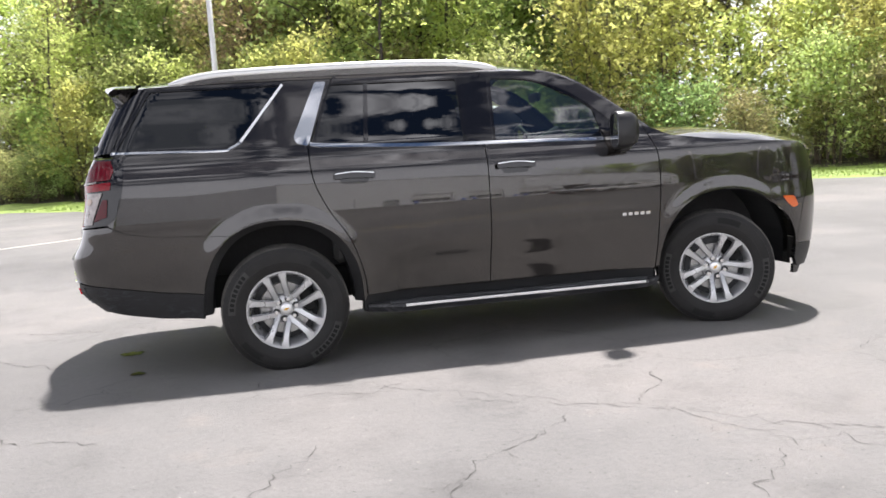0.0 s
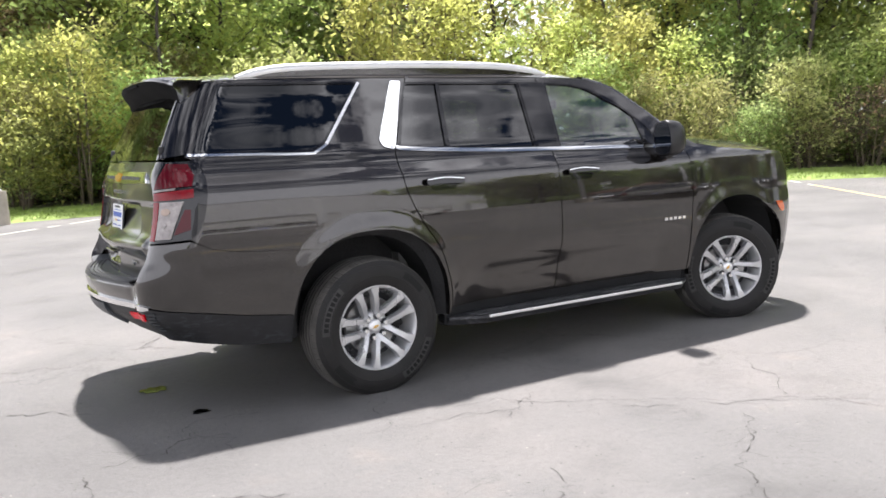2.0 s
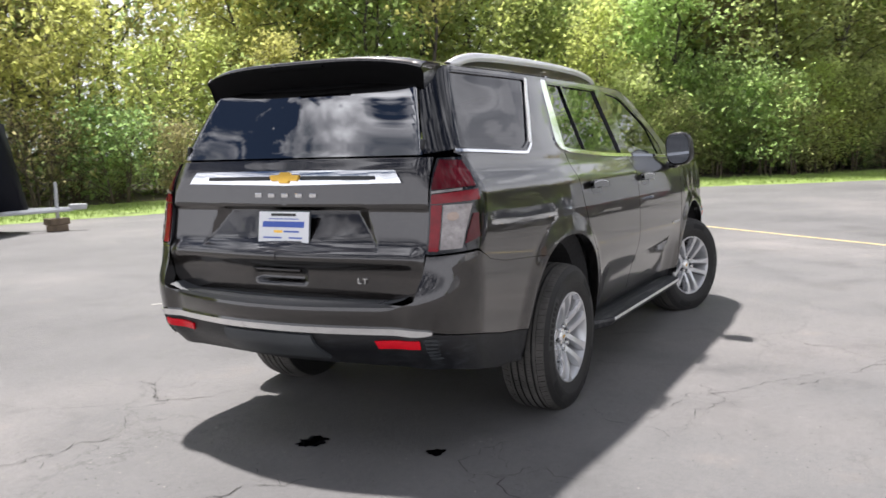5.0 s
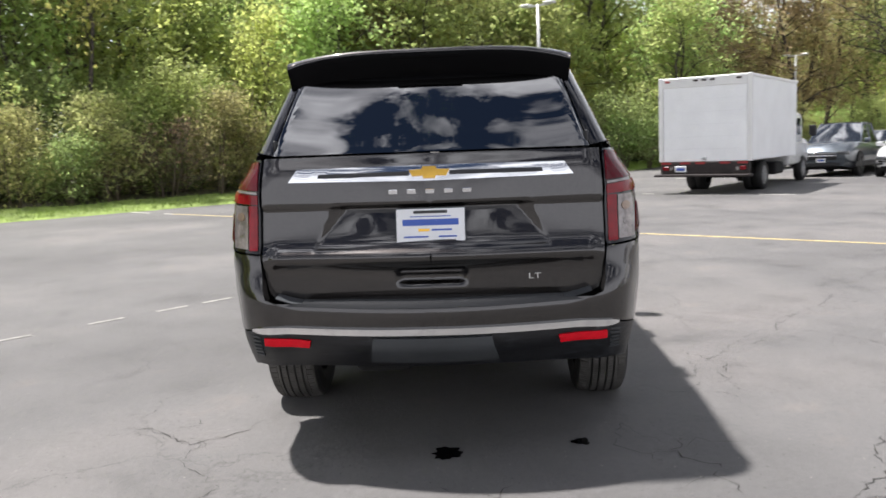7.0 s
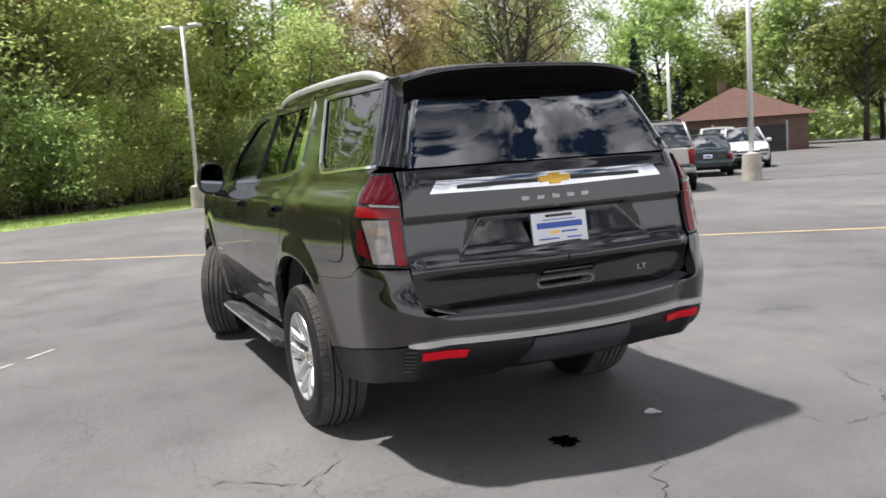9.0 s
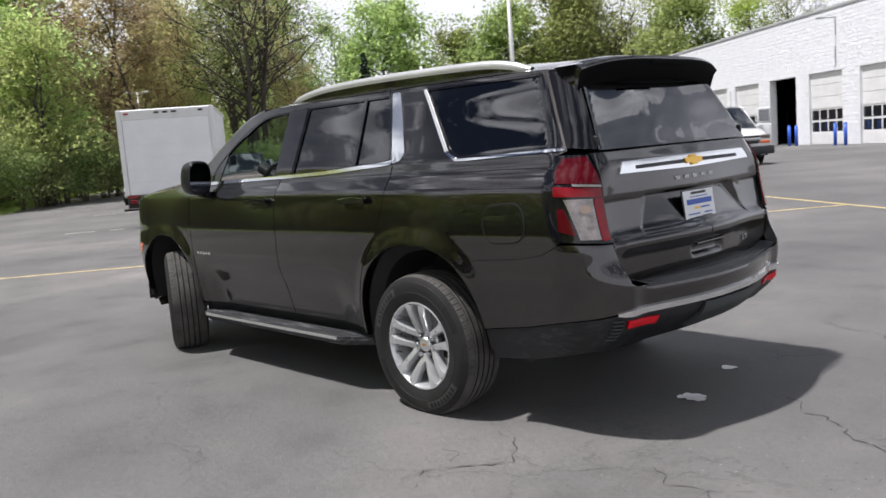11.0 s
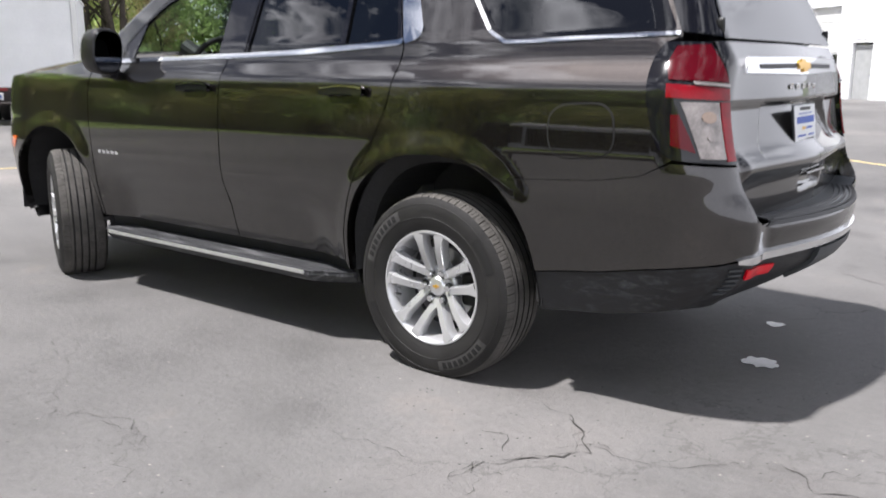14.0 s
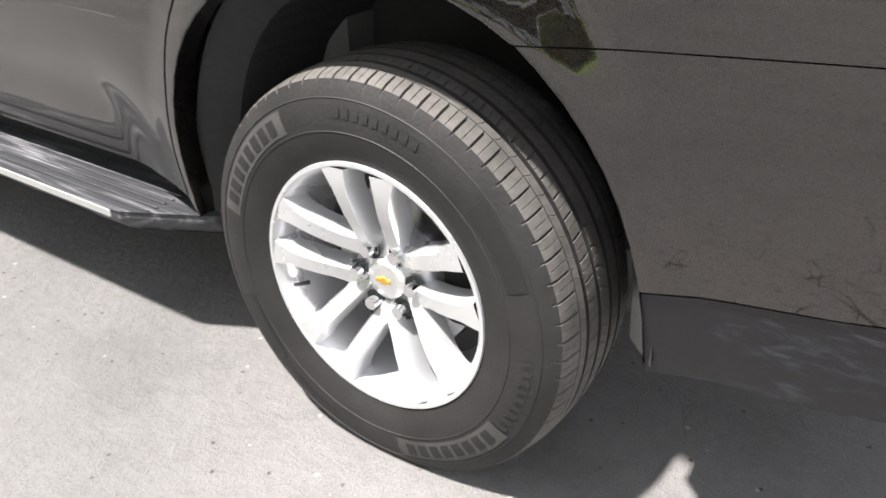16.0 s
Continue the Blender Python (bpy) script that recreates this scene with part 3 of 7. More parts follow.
def arch_rho(x, z):
    best = 9.0
    for cx, hw, top in ((-1.535, 0.507, 0.578), (1.578, 0.520, 0.560)):
        dz = max(0.0, z - 0.385)
        best = min(best, ((abs(x - cx) / hw) ** 2.35 + (dz / top) ** 2.35) ** (1 / 2.35))
    return best


def side_y(x, z):
    y = BODY_W(z) - 0.045 * step01(-1.4, -2.45, x) - 0.05 * step01(1.1, 1.93, x)
    if z < 1.2:
        y += 0.017 * (1 - step01(0.98, 1.20, arch_rho(x, z)))
    # the doors tuck in towards the sill, with a soft hollow above it
    y -= 0.055 * step01(0.84, 0.40, z) * step01(-1.02, -0.72, x) * (1 - step01(0.75, 1.06, x))
    y -= 0.012 * math.exp(-((z - 0.62) / 0.07) ** 2) * step01(-1.0, -0.6, x) * (1 - step01(0.7, 1.1, x))
    return y


def corner_x(z):
    return REAR_X(z) + 0.22


def skin(v, z, rear=None):
    """A point of the body's skin on the left side: v is x along the side, unrolled round the corners."""
    xc = corner_x(z)
    if v > FX:
        yc = side_y(FX, z)
        b = 0.31
        t = (v - FX) / FC
        if t <= 1:
            a = t * math.pi / 2
            return FX + (FRONT_X(z) - FX) * math.sin(a), yc - b + b * math.cos(a), z
        y = (yc - b) * (1 - (v - FX - FC) / FR)
        return FRONT_X(z) + 0.035 * (1 - (y / (yc - b)) ** 2) ** 2, y, z
    if v >= xc:
        return v, side_y(v, z), z
    yw, b = side_y(xc, z), CORNER_B(z)
    yc, t = yw - b, (xc - v) / RC
    if t <= 1:
        a = t * math.pi / 2
        x, y = xc - 0.22 * math.sin(a), yc + b * math.cos(a)
    else:
        y = yc * (1 - (xc - v - RC) / RR)
        x = REAR_X(z) - (0.06 - 0.045 * step01(1.0, 1.46, z)) * (1 - (y / yc) ** 2) ** 2
    if rear is not None:
        x += rear(y, z)
    return x, y, z


def rv(y, z):
    """The unrolled v of a place y on the tail."""
    xc = corner_x(z)
    yc = side_y(xc, z) - CORNER_B(z)
    if y > yc:
        return xc - RC * math.acos(min(1, (y - yc) / CORNER_B(z))) / (math.pi / 2)
    return xc - RC - RR * (1 - y / yc)


def rline(pts, n=6):
    """Points (y, z) on the tail as unrolled ones, with steps between."""
    out = []
    for (y0, z0), (y1, z1) in zip(pts, pts[1:]):
        out += [(rv(y0 + (y1 - y0) * k / n, z0 + (z1 - z0) * k / n), z0 + (z1 - z0) * k / n) for k in range(n)]
    y, z = pts[-1]
    return out + [(rv(y, z), z)]


def skin_at(v, z, off=0.0, rear=None, side=1):
    e = 0.004
    p = Vector(skin(v, z, rear))
    du = Vector(skin(v + e, z, rear)) - Vector(skin(v - e, z, rear))
    dz = Vector(skin(v, z + e, rear)) - Vector(skin(v, z - e, rear))
    n = dz.cross(du)
    n.normalize()
    out = Vector((p.x + 2.2 if p.x < -2.2 else p.x - 1.7 if p.x > 1.7 else 0.0, p.y * 0.5, 0))
    if n.dot(out) < 0:
        n.negate()
    p = p + n * off
    if side < 0:
        p.y, n.y = -p.y, -n.y
    return p, n


def inside(poly, pts):
    x, y = pts[:, 0], pts[:, 1]
    res = np.zeros(len(pts), bool)
    q = np.array(poly)
    for (x0, y0), (x1, y1) in zip(q, np.roll(q, -1, axis=0)):
        if y0 != y1:
            res ^= ((y0 > y) != (y1 > y)) & (x < (x1 - x0) * (y - y0) / (y1 - y0) + x0)
    return res


def densify(loop, step):
    out = []
    for (x0, y0), (x1, y1) in zip(loop, loop[1:] + loop[:1]):
        n = max(1, math.ceil(math.hypot(x1 - x0, y1 - y0) / step))
        out += [(x0 + (x1 - x0) * k / n, y0 + (y1 - y0) * k / n) for k in range(n)]
    return out


def rounded(loop, r, n=4):
    """A polygon with its corners rounded."""
    out = []
    for i, p in enumerate(loop):
        a, b = Vector(loop[i - 1]), Vector(loop[(i + 1) % len(loop)])
        p = Vector(p)
        da, db = a - p, b - p
        k = min(r, da.length * 0.45, db.length * 0.45)
        s, e = p + da.normalized() * k, p + db.normalized() * k
        for j in range(n + 1):
            t = j / n
            out.append(tuple(s * (1 - t) ** 2 + p * 2 * t * (1 - t) + e * t * t))
    return out


def fill(loop, holes, step):
    loops = [densify(loop, step)] + [densify(h, step) for h in holes]
    verts, edges = [], []
    for lp in loops:
        b = len(verts)
        verts += lp
        edges += [(b + k, b + (k + 1) % len(lp)) for k in range(len(lp))]
    q = np.array(loops[0])
    lo, hi = q.min(axis=0), q.max(axis=0)
    gx, gy = np.meshgrid(np.arange(lo[0] + step / 2, hi[0], step), np.arange(lo[1] + step / 2, hi[1], step))
    pts = np.stack([gx.ravel(), gy.ravel()], axis=1)
    if len(pts):
        keep = inside(loops[0], pts)
        for h in loops[1:]:
            keep &= ~inside(h, pts)
        pts = pts[keep]
        if len(pts):
            edge = np.array(verts)
            d = np.sqrt(((pts[:, None, :] - edge[None, :, :]) ** 2).sum(axis=2)).min(axis=1)
            pts = pts[d > step * 0.45]
    vs, _, fs, *_ = delaunay_2d_cdt([Vector(v) for v in verts] + [Vector(p) for p in pts], edges, [], 0, 1e-6)
    vs = np.array([tuple(v) for v in vs])
    cen = np.array([vs[list(f)].mean(axis=0) for f in fs])
    keep = inside(loops[0], cen)
    for h in loops[1:]:
        keep &= ~inside(h, cen)
    return vs, [tuple(f) for f, k in zip(fs, keep) if k]


def panel(name, loop, mat, parent, holes=(), sides=(1,), off=0.0, thick=0.02, step=0.05, rear=None, label=""):
    """A piece of the skin cut to an outline, with its edges turned in."""
    loop = list(loop)
    if len(sides) == 2 and loop[0][0] < 0:
        # close a piece that spans both sides along the centre line
        (va, za), (vb, zb) = loop[0], loop[-1]
        if abs(skin(va, za)[1]) < 1e-3 and abs(skin(vb, zb)[1]) < 1e-3:
            loop += [(rv(0, zb + (za - zb) * k / 12), zb + (za - zb) * k / 12) for k in range(1, 12)]
    v2, f2 = fill(loop, [list(h) for h in holes], step)
    count = {}
    for f in f2:
        for a, b in zip(f, f[1:] + f[:1]):
            count[(min(a, b), max(a, b))] = count.get((min(a, b), max(a, b)), 0) + 1
    rim = [e for e, c in count.items() if c == 1]
    verts, faces, norms = [], [], []
    for side in sides:
        pn = [skin_at(v, z, off, rear, side) for v, z in v2]
        if len(sides) == 2:
            for q, nq in pn:
                if abs(q.y) < 0.003:
                    q.y = nq.y = 0.0
        base = len(verts)
        verts += [p for p, _ in pn]
        inner, outer = {}, {}
        for a in {k for e in rim for k in e}:
            outer[a] = len(verts)
            verts.append(pn[a][0].copy())
            inner[a] = len(verts)
            verts.append(pn[a][0] - pn[a][1] * thick)
        for f in f2:
            a, b, c = (pn[k][0] for k in f[:3])
            flip = (b - a).cross(c - a).dot(pn[f[0]][1]) < 0
            g = f[::-1] if flip else f
            faces.append(tuple(base + k for k in g))
            norms.append([pn[k][1] for k in g])
        for a, b in rim:
            if len(sides) == 2 and pn[a][0].y == 0 and pn[b][0].y == 0:
                continue
            faces.append((outer[a], outer[b], inner[b], inner[a]))
            norms.append(None)
    me = bpy.data.meshes.new(name)
    me.from_pydata([tuple(v) for v in verts], [], faces)
    me.materials.append(mat)
    me.polygons.foreach_set("use_smooth", [True] * len(faces))
    me.update()
    loops = []
    for p, n in zip(me.polygons, norms):
        loops += [tuple(x) for x in n] if n else [tuple(p.normal)] * p.loop_total
    me.normals_split_custom_set(loops)
    ob = new(name, me)
    ob.parent = parent
    if label:
        ob["label"] = label
    return ob


def ribbon(name, line, w, mat, parent, off=0.006, thick=0.012, side=1, rear=None, label="", sides=None):
    """A raised strip of width w (a number or one for each point) along a line of (v, z) on the skin."""
    ws = w if isinstance(w, (list, tuple)) else [w] * len(line)
    lft, rgt = [], []
    for i, p in enumerate(line):
        d = Vector(line[min(i + 1, len(line) - 1)]) - Vector(line[max(i - 1, 0)])
        n = Vector((-d.y, d.x)).normalized() * ws[i] / 2
        lft.append((p[0] + n.x, p[1] + n.y)); rgt.append((p[0] - n.x, p[1] - n.y))
    return panel(name, lft + rgt[::-1], mat, parent, (), sides or (side,), off, thick, 0.05, rear, label)


def arch(cx, hw, top, z0, a0=0.0, a1=180.0, n=28):
    """The wheel opening's edge, from the front side over the top to the rear."""
    pts = []
    for k in range(n + 1):
        a = radians(a0 + (a1 - a0) * k / n)
        c, s = math.cos(a), math.sin(a)
        pts.append((cx + hw * math.copysign(abs(c) ** (2 / 2.35), c), 0.385 + top * abs(s) ** (2 / 2.35)))
    return [(cx + hw, z0)] + pts + [(cx - hw, z0)]


suv = empty("suv", "large brown-grey metallic SUV with chrome trim parked on the asphalt", "car")

SEAM_R = spline([(-1.085, 1.852), (-1.125, 1.83), (-1.295, 1.435), (-1.312, 1.40), (-1.30, 1.20), (-1.215, 1.0), (-1.095, 0.81), (-1.02, 0.58), (-1.005, 0.43)])
SEAM_B = [(-0.105, 1.852), (-0.15, 1.34), (-0.155, 0.43)]
SEAM_F = spline([(1.0, 1.435), (1.065, 1.25), (1.072, 1.0), (1.05, 0.69), (1.03, 0.43)])
ROOF_A = spline([(0.25, 1.848), (0.42, 1.815), (0.55, 1.765), (0.77, 1.615), (1.0, 1.435)])
GAP = 0.0035
WIN_R = rounded([(-1.145, 1.825), (-0.255, 1.822), (-0.262, 1.375), (-1.285, 1.43)], 0.02)
WIN_F = rounded(spline([(-0.055, 1.815), (0.20, 1.803), (0.37, 1.755), (0.55, 1.665), (0.74, 1.51), (0.80, 1.44)], 4) + [(0.815, 1.35), (-0.085, 1.372)], 0.012, 2)
WIN_Q = rounded([(-2.285, 1.828), (-1.445, 1.828), (-1.735, 1.47), (-1.83, 1.425), (-2.50, 1.447)], 0.025)
ARCH_R = arch(-1.535, 0.507, 0.578, 0.43)
ARCH_F = arch(1.578, 0.520, 0.560, 0.43)


def shift(line, dx):
    return [(x + dx, z) for x, z in line]


TAIL_SIDE = spline([(-2.475, 1.408), (-2.448, 1.33), (-2.462, 1.20), (-2.505, 1.06), (-2.56, 1.005)])


def bowl(rings, hw, hh, n=28):
    """A rounded-rectangle dish along x: rings of (x, size), closed at both ends."""
    vs, fs = [], []
    for x, k in rings:
        for i in range(n):
            a = 2 * math.pi * i / n
            c, q = math.cos(a), math.sin(a)
            vs.append((x, hw * k * math.copysign(abs(c) ** 0.68, c), hh * k * math.copysign(abs(q) ** 0.68, q)))
    for r in range(len(rings) - 1):
        fs += [(r * n + i, r * n + (i + 1) % n, (r + 1) * n + (i + 1) % n, (r + 1) * n + i) for i in range(n)]
    return vs, fs + [tuple(range(n))[::-1], tuple(range((len(rings) - 1) * n, len(rings) * n))]


def side_panels(sd):
    sds = (sd,)
    # doors
    panel("rear_door", shift(SEAM_R, GAP) + shift(SEAM_B[::-1], -GAP), PAINT, suv, [WIN_R], sds, step=0.024)
    panel("front_door", shift(SEAM_B, GAP) + shift(SEAM_F[::-1], -GAP)[:-1] + ROOF_A[::-1], PAINT, suv, [WIN_F], sds, step=0.045)
    # quarter panel with the roof pillar
    seam = [p for p in shift(SEAM_R, -GAP)]
    top = [(-2.27, 1.852), (-1.085 - GAP, 1.852)]
    low = [(-1.005, 0.43)] + ARCH_R[1:-1]
    low = [p for p in low if not (p[0] < -1.535 and p[1] < 0.886)]
    bot = [(-1.836, 0.886), (-2.30, 0.915), (-2.46, 0.943), (-2.535, 0.985)]
    panel("quarter_panel", top[1:] + seam[1:-1] + low + bot + TAIL_SIDE[::-1] + [(-2.52, 1.43), (-2.30, 1.845)], PAINT, suv, [WIN_Q], sds, step=0.022)
    # front wing
    fa = [p for p in ARCH_F[1:-1]][::-1]
    wing = shift(SEAM_F, GAP)
    panel("front_wing", [(1.0 + GAP, 1.432)] + wing[1:] + [(1.052, 0.45)] + fa + [(2.098, 0.58), (2.12, 0.80), (2.20, 1.02), (2.30, 1.10), (2.16, 1.248), (1.9, 1.272), (1.5, 1.308), (1.2, 1.350)], PAINT, suv, (), sds, step=0.022)
    panel("marker_light", rounded([(1.995, 0.862), (2.058, 0.857), (2.088, 0.785), (2.056, 0.77), (2.022, 0.81)], 0.012), AMBER, suv, (), sds, 0.004, 0.01)
    panel("headlamp", rounded([(2.166, 1.246), (2.43, 1.222), (2.44, 1.12), (2.305, 1.105)], 0.015), DARK_LAMP, suv, (), sds, 0.0, 0.02)
    # glazing
    for nm, loop, o in (("rear_door_glass", WIN_R, -0.012), ("quarter_glass", WIN_Q, -0.010)):
        panel(nm, loop, GLASS_DARK, suv, (), sds, o, 0.0015, 0.018)
    if sd < 0:
        panel("front_door_glass", WIN_F, GLASS_CLEAR, suv, (), sds, -0.012, 0.0015, 0.06)
    panel("pillar_trim", [(-0.262, 1.822), (-0.06, 1.818), (-0.09, 1.372), (-0.268, 1.376)], GLOSS_BLACK, suv, (), sds, 0.003, 0.006)
    panel("window_divider", [(-0.905, 1.822), (-0.880, 1.822), (-0.925, 1.408), (-0.955, 1.41)], GLOSS_BLACK, suv, (), sds, 0.0, 0.02)
    panel("mirror_sail", [(0.66, 1.572), (0.74, 1.51), (0.81, 1.44), (0.815, 1.35), (0.70, 1.355)], GLOSS_BLACK, suv, (), sds, -0.004, 0.01)
    panel("d_pillar_trim", [(-2.30, 1.835), (-2.515, 1.442)] + rline([(0.721, 1.425), (0.598, 1.80)], 10), GLOSS_BLACK, suv, (), sds, 0.004, 0.012, 0.016)
    # frames inside the openings
    for nm, loop, k in (("window_seal", WIN_R, 0.022), ("window_seal", WIN_Q, 0.018), ("window_seal", WIN_F, 0.024)):
        c = Vector((sum(p[0] for p in loop) / len(loop), sum(p[1] for p in loop) / len(loop)))
        inn = [tuple(Vector(p) + (c - Vector(p)).normalized() * k) for p in loop]
        panel(nm, loop, GLOSS_BLACK, suv, [inn], sds, -0.002, 0.02, 0.03)
    # bright trim
    belt = spline([(0.84, 1.345), (0.2, 1.362), (-0.5, 1.378), (-1.0, 1.403), (-1.24, 1.418), (-1.30, 1.428)])
    ribbon("belt_trim", belt, 0.022, CHROME, suv, 0.007, 0.014, sd)
    panel("pillar_chrome", rounded([(-1.155, 1.832), (-1.228, 1.832), (-1.40, 1.475), (-1.385, 1.435), (-1.318, 1.415), (-1.303, 1.435)], 0.018), CHROME, suv, (), sds, 0.008, 0.016)
    qc = [(-2.51, 1.437), (-2.2, 1.428), (-1.86, 1.416)]
    ribbon("quarter_chrome", spline(qc + [(-1.80, 1.428), (-1.735, 1.462)]), 0.013, CHROME, suv, 0.006, 0.012, sd)
    ribbon("quarter_trim", [(-1.733, 1.466), (-1.44, 1.826)], 0.016, SATIN, suv, 0.005, 0.012, sd)
    # sill
    panel("rocker_panel", [(-1.01, 0.425), (1.04, 0.425), (1.06, 0.30), (-1.02, 0.30)], PLASTIC, suv, (), sds, -0.055, 0.05)
    # handles: pull bar over a hollow
    for hx in (-1.04, 0.035):
        z = 1.205
        cup = panel("handle_cup", rounded([(hx - 0.10, z + 0.005), (hx + 0.10, z + 0.005), (hx + 0.085, z - 0.045), (hx - 0.085, z - 0.045)], 0.02), GLOSS_BLACK, suv, (), sds, 0.001, 0.003)
        bar = ribbon("door_handle", spline([(hx - 0.132, z + 0.006), (hx - 0.06, z + 0.012), (hx + 0.06, z + 0.010), (hx + 0.132, z + 0.002)], 4), [0.026] + [0.042] * 11 + [0.028], GLOSS_BLACK, suv, 0.034, 0.022, sd)
        ribbon("handle_chrome", spline([(hx - 0.125, z + 0.018), (hx, z + 0.026), (hx + 0.125, z + 0.014)], 4), 0.0042, CHROME, bar, 0.037, 0.006, sd)
    # model letters as plain bars
    for k in range(5):
        x0 = 0.78 + k * 0.044
        panel("badge_bar", [(x0, 0.835), (x0 + 0.030, 0.835), (x0 + 0.030, 0.815), (x0, 0.815)], CHROME, suv, (), sds, 0.004, 0.005)
    # mirror
    housing = obj("door_mirror", *bowl([(-0.078, 0.97), (-0.070, 1.0), (-0.02, 1.0), (0.03, 0.93), (0.065, 0.74), (0.082, 0.40)], 0.098, 0.126), SHELL_BLACK, suv, smooth=True)
    housing.location = (0.80, sd * 1.055, 1.400)
    housing.rotation_euler = (0.10 * sd, 0, 0.10 * sd)
    g = obj("mirror_glass", *bowl([(-0.074, 0.90), (-0.080, 0.89)], 0.098, 0.126), MIRROR, housing)
    part("mirror_foot", box_bm((0.08, 0.17, 0.055), (0.005, -sd * 0.12, -0.115), 0.02, 3), GLOSS_BLACK, housing, smooth=True)


side_panels(1)
side_panels(-1)
# filler flap on the left side
FLAP = rounded([(-2.075, 1.178), (-2.335, 1.195), (-2.352, 1.0), (-2.09, 0.985)], 0.09, 6)
panel("fuel_flap_gap", rounded([(-2.069, 1.184), (-2.341, 1.201), (-2.358, 0.994), (-2.084, 0.979)], 0.095, 6), UNDER, suv, (), (1,), 0.0022, 0.002, 0.022)
panel("fuel_flap", FLAP, PAINT, suv, (), (1,), 0.0042, 0.003, 0.022)


# ---- tail ----
def gate_shape(y, z):
    """The faceted hollow round the plate, the crease over it and the ledge under it."""
    a = abs(y)
    crease = 0.014 * (1 - step01(1.176, 1.196, z)) * step01(0.965, 1.04, z)
    floor_ = 0.044 * (z - 0.985) / 0.195
    flank = (0.45 + (1.19 - z) * 0.42 - a) * 0.55
    brow = (1.192 - z) * 2.6
    hollow = max(0.0, min(floor_, flank, brow))
    ledge = -0.023 * math.exp(-((z - 0.968) / 0.042) ** 2) * (1 - step01(0.70, 0.76, a))
    grip = 0.028 * (1 - step01(0.12, 0.17, a)) * step01(0.825, 0.86, z) * (1 - step01(0.88, 0.91, z))
    return crease + hollow + ledge + grip 


def bumper_shape(y, z):
    k = max(0.0, 1 - abs(y / 0.93) ** 2.2)
    return -0.155 * k * step01(0.40, 0.60, z) * (1 - 0.95 * step01(0.745, 0.965, z)) - 0.036 * (1 - step01(0.80, 0.972, z)) * step01(0.40, 0.58, z) * step01(0.62, 0.76, abs(y)) * (1 - step01(0.85, 0.96, abs(y))) - 0.012 * math.exp(-((z - 0.72) / 0.05) ** 2) * (1 - step01(0.58, 0.72, abs(y))) * (1 - step01(0.74, 0.86, z))


BOTH = (1, -1)
gate = panel("tailgate", rline([(0, 1.414), (0.762, 1.411), (0.768, 1.20), (0.770, 1.0), (0.766, 0.95), (0.752, 0.83), (0.741, 0.795), (0.70, 0.776), (0, 0.768)], 8), PAINT, suv, (), BOTH, 0, 0.02, 0.014, gate_shape)
panel("rear_glass", rline([(0, 1.420), (0.716, 1.420), (0.593, 1.78), (0, 1.80)], 8), GLASS_REAR, suv, (), BOTH, 0.006, 0.01, 0.022)
panel("glass_band", rline([(0, 1.748), (0.30, 1.752), (0.600, 1.772), (0.590, 1.80), (0, 1.815)], 8), MATTE_BLACK, suv, (), BOTH, 0.014, 0.01, 0.035)
# lamps wrap the corners
for sd in BOTH:
    lamp = panel("tail_lamp", TAIL_SIDE + rline([(0.80, 0.985), (0.776, 0.985), (0.774, 1.405), (0.80, 1.405)], 6), GLOSS_BLACK, suv, (), (sd,), 0.006, 0.05, 0.03)
    def lens(nm, loop, mat, o=0.012):
        panel(nm, loop, mat, lamp, (), (sd,), o, 0.006, 0.03)
    lens("lens_top", rline([(0.782, 1.395), (0.782, 1.266)], 6) + [(-2.520, 1.275), (-2.500, 1.33), (-2.512, 1.390)], TOP_LENS)
    lens("lens_line", rline([(0.784, 1.260), (0.784, 1.250)], 2) + rline([(0.885, 1.258), (0.885, 1.268)], 2), CLEAR_LENS, 0.017)
    lens("lens_band", rline([(0.784, 1.246), (0.784, 1.205)], 3) + [(-2.522, 1.218), (-2.516, 1.262)], RED_LENS)
    lens("lens_inner", rline([(0.784, 1.201), (0.786, 0.998), (0.826, 0.998), (0.826, 1.201)], 5), RED_LENS)
    lens("lens_clear", rline([(0.831, 1.200), (0.831, 1.004)], 6) + rline([(0.905, 1.010), (0.918, 1.203)], 6), CLEAR_LENS)
    for z, rr in ((1.150, 0.020), (1.080, 0.015)):
        lens("lamp_bulb", [(rv(0.866 + rr * math.cos(k * math.pi / 6), z + rr * math.sin(k * math.pi / 6)), z + rr * math.sin(k * math.pi / 6)) for k in range(12)], AMBER_LENS if z > 1.1 else CLEAR_LENS, 0.0150)
    lens("lens_outer", rline([(0.924, 1.160), (0.912, 1.03)], 5) + [(-2.552, 1.055), (-2.540, 1.160)], TOP_LENS)
# bumper
btop = [(-1.838, 0.8838), (-2.30, 0.9128), (-2.46, 0.9408), (-2.56, 0.992)] + rline([(0.80, 0.978), (0.778, 0.978), (0.774, 0.945), (0.760, 0.828), (0.749, 0.788), (0.705, 0.769), (0, 0.760)], 6)
blow = rline([(0, 0.662), (0.80, 0.655)], 14) + [(-2.60, 0.625), (-2.3, 0.565), (-2.03, 0.532)]
aside = [p for p in ARCH_R[1:-1] if p[0] < -1.535 and 0.532 < p[1] < 0.882][::-1]
panel("rear_bumper", (btop[::-1] + aside[::-1] + blow[::-1]), PAINT, suv, (), BOTH, 0, 0.06, 0.024, bumper_shape)
low2 = rline([(0, 0.45), (0.74, 0.45)], 12) + [(-2.60, 0.45), (-2.3, 0.39), (-2.045, 0.368)]
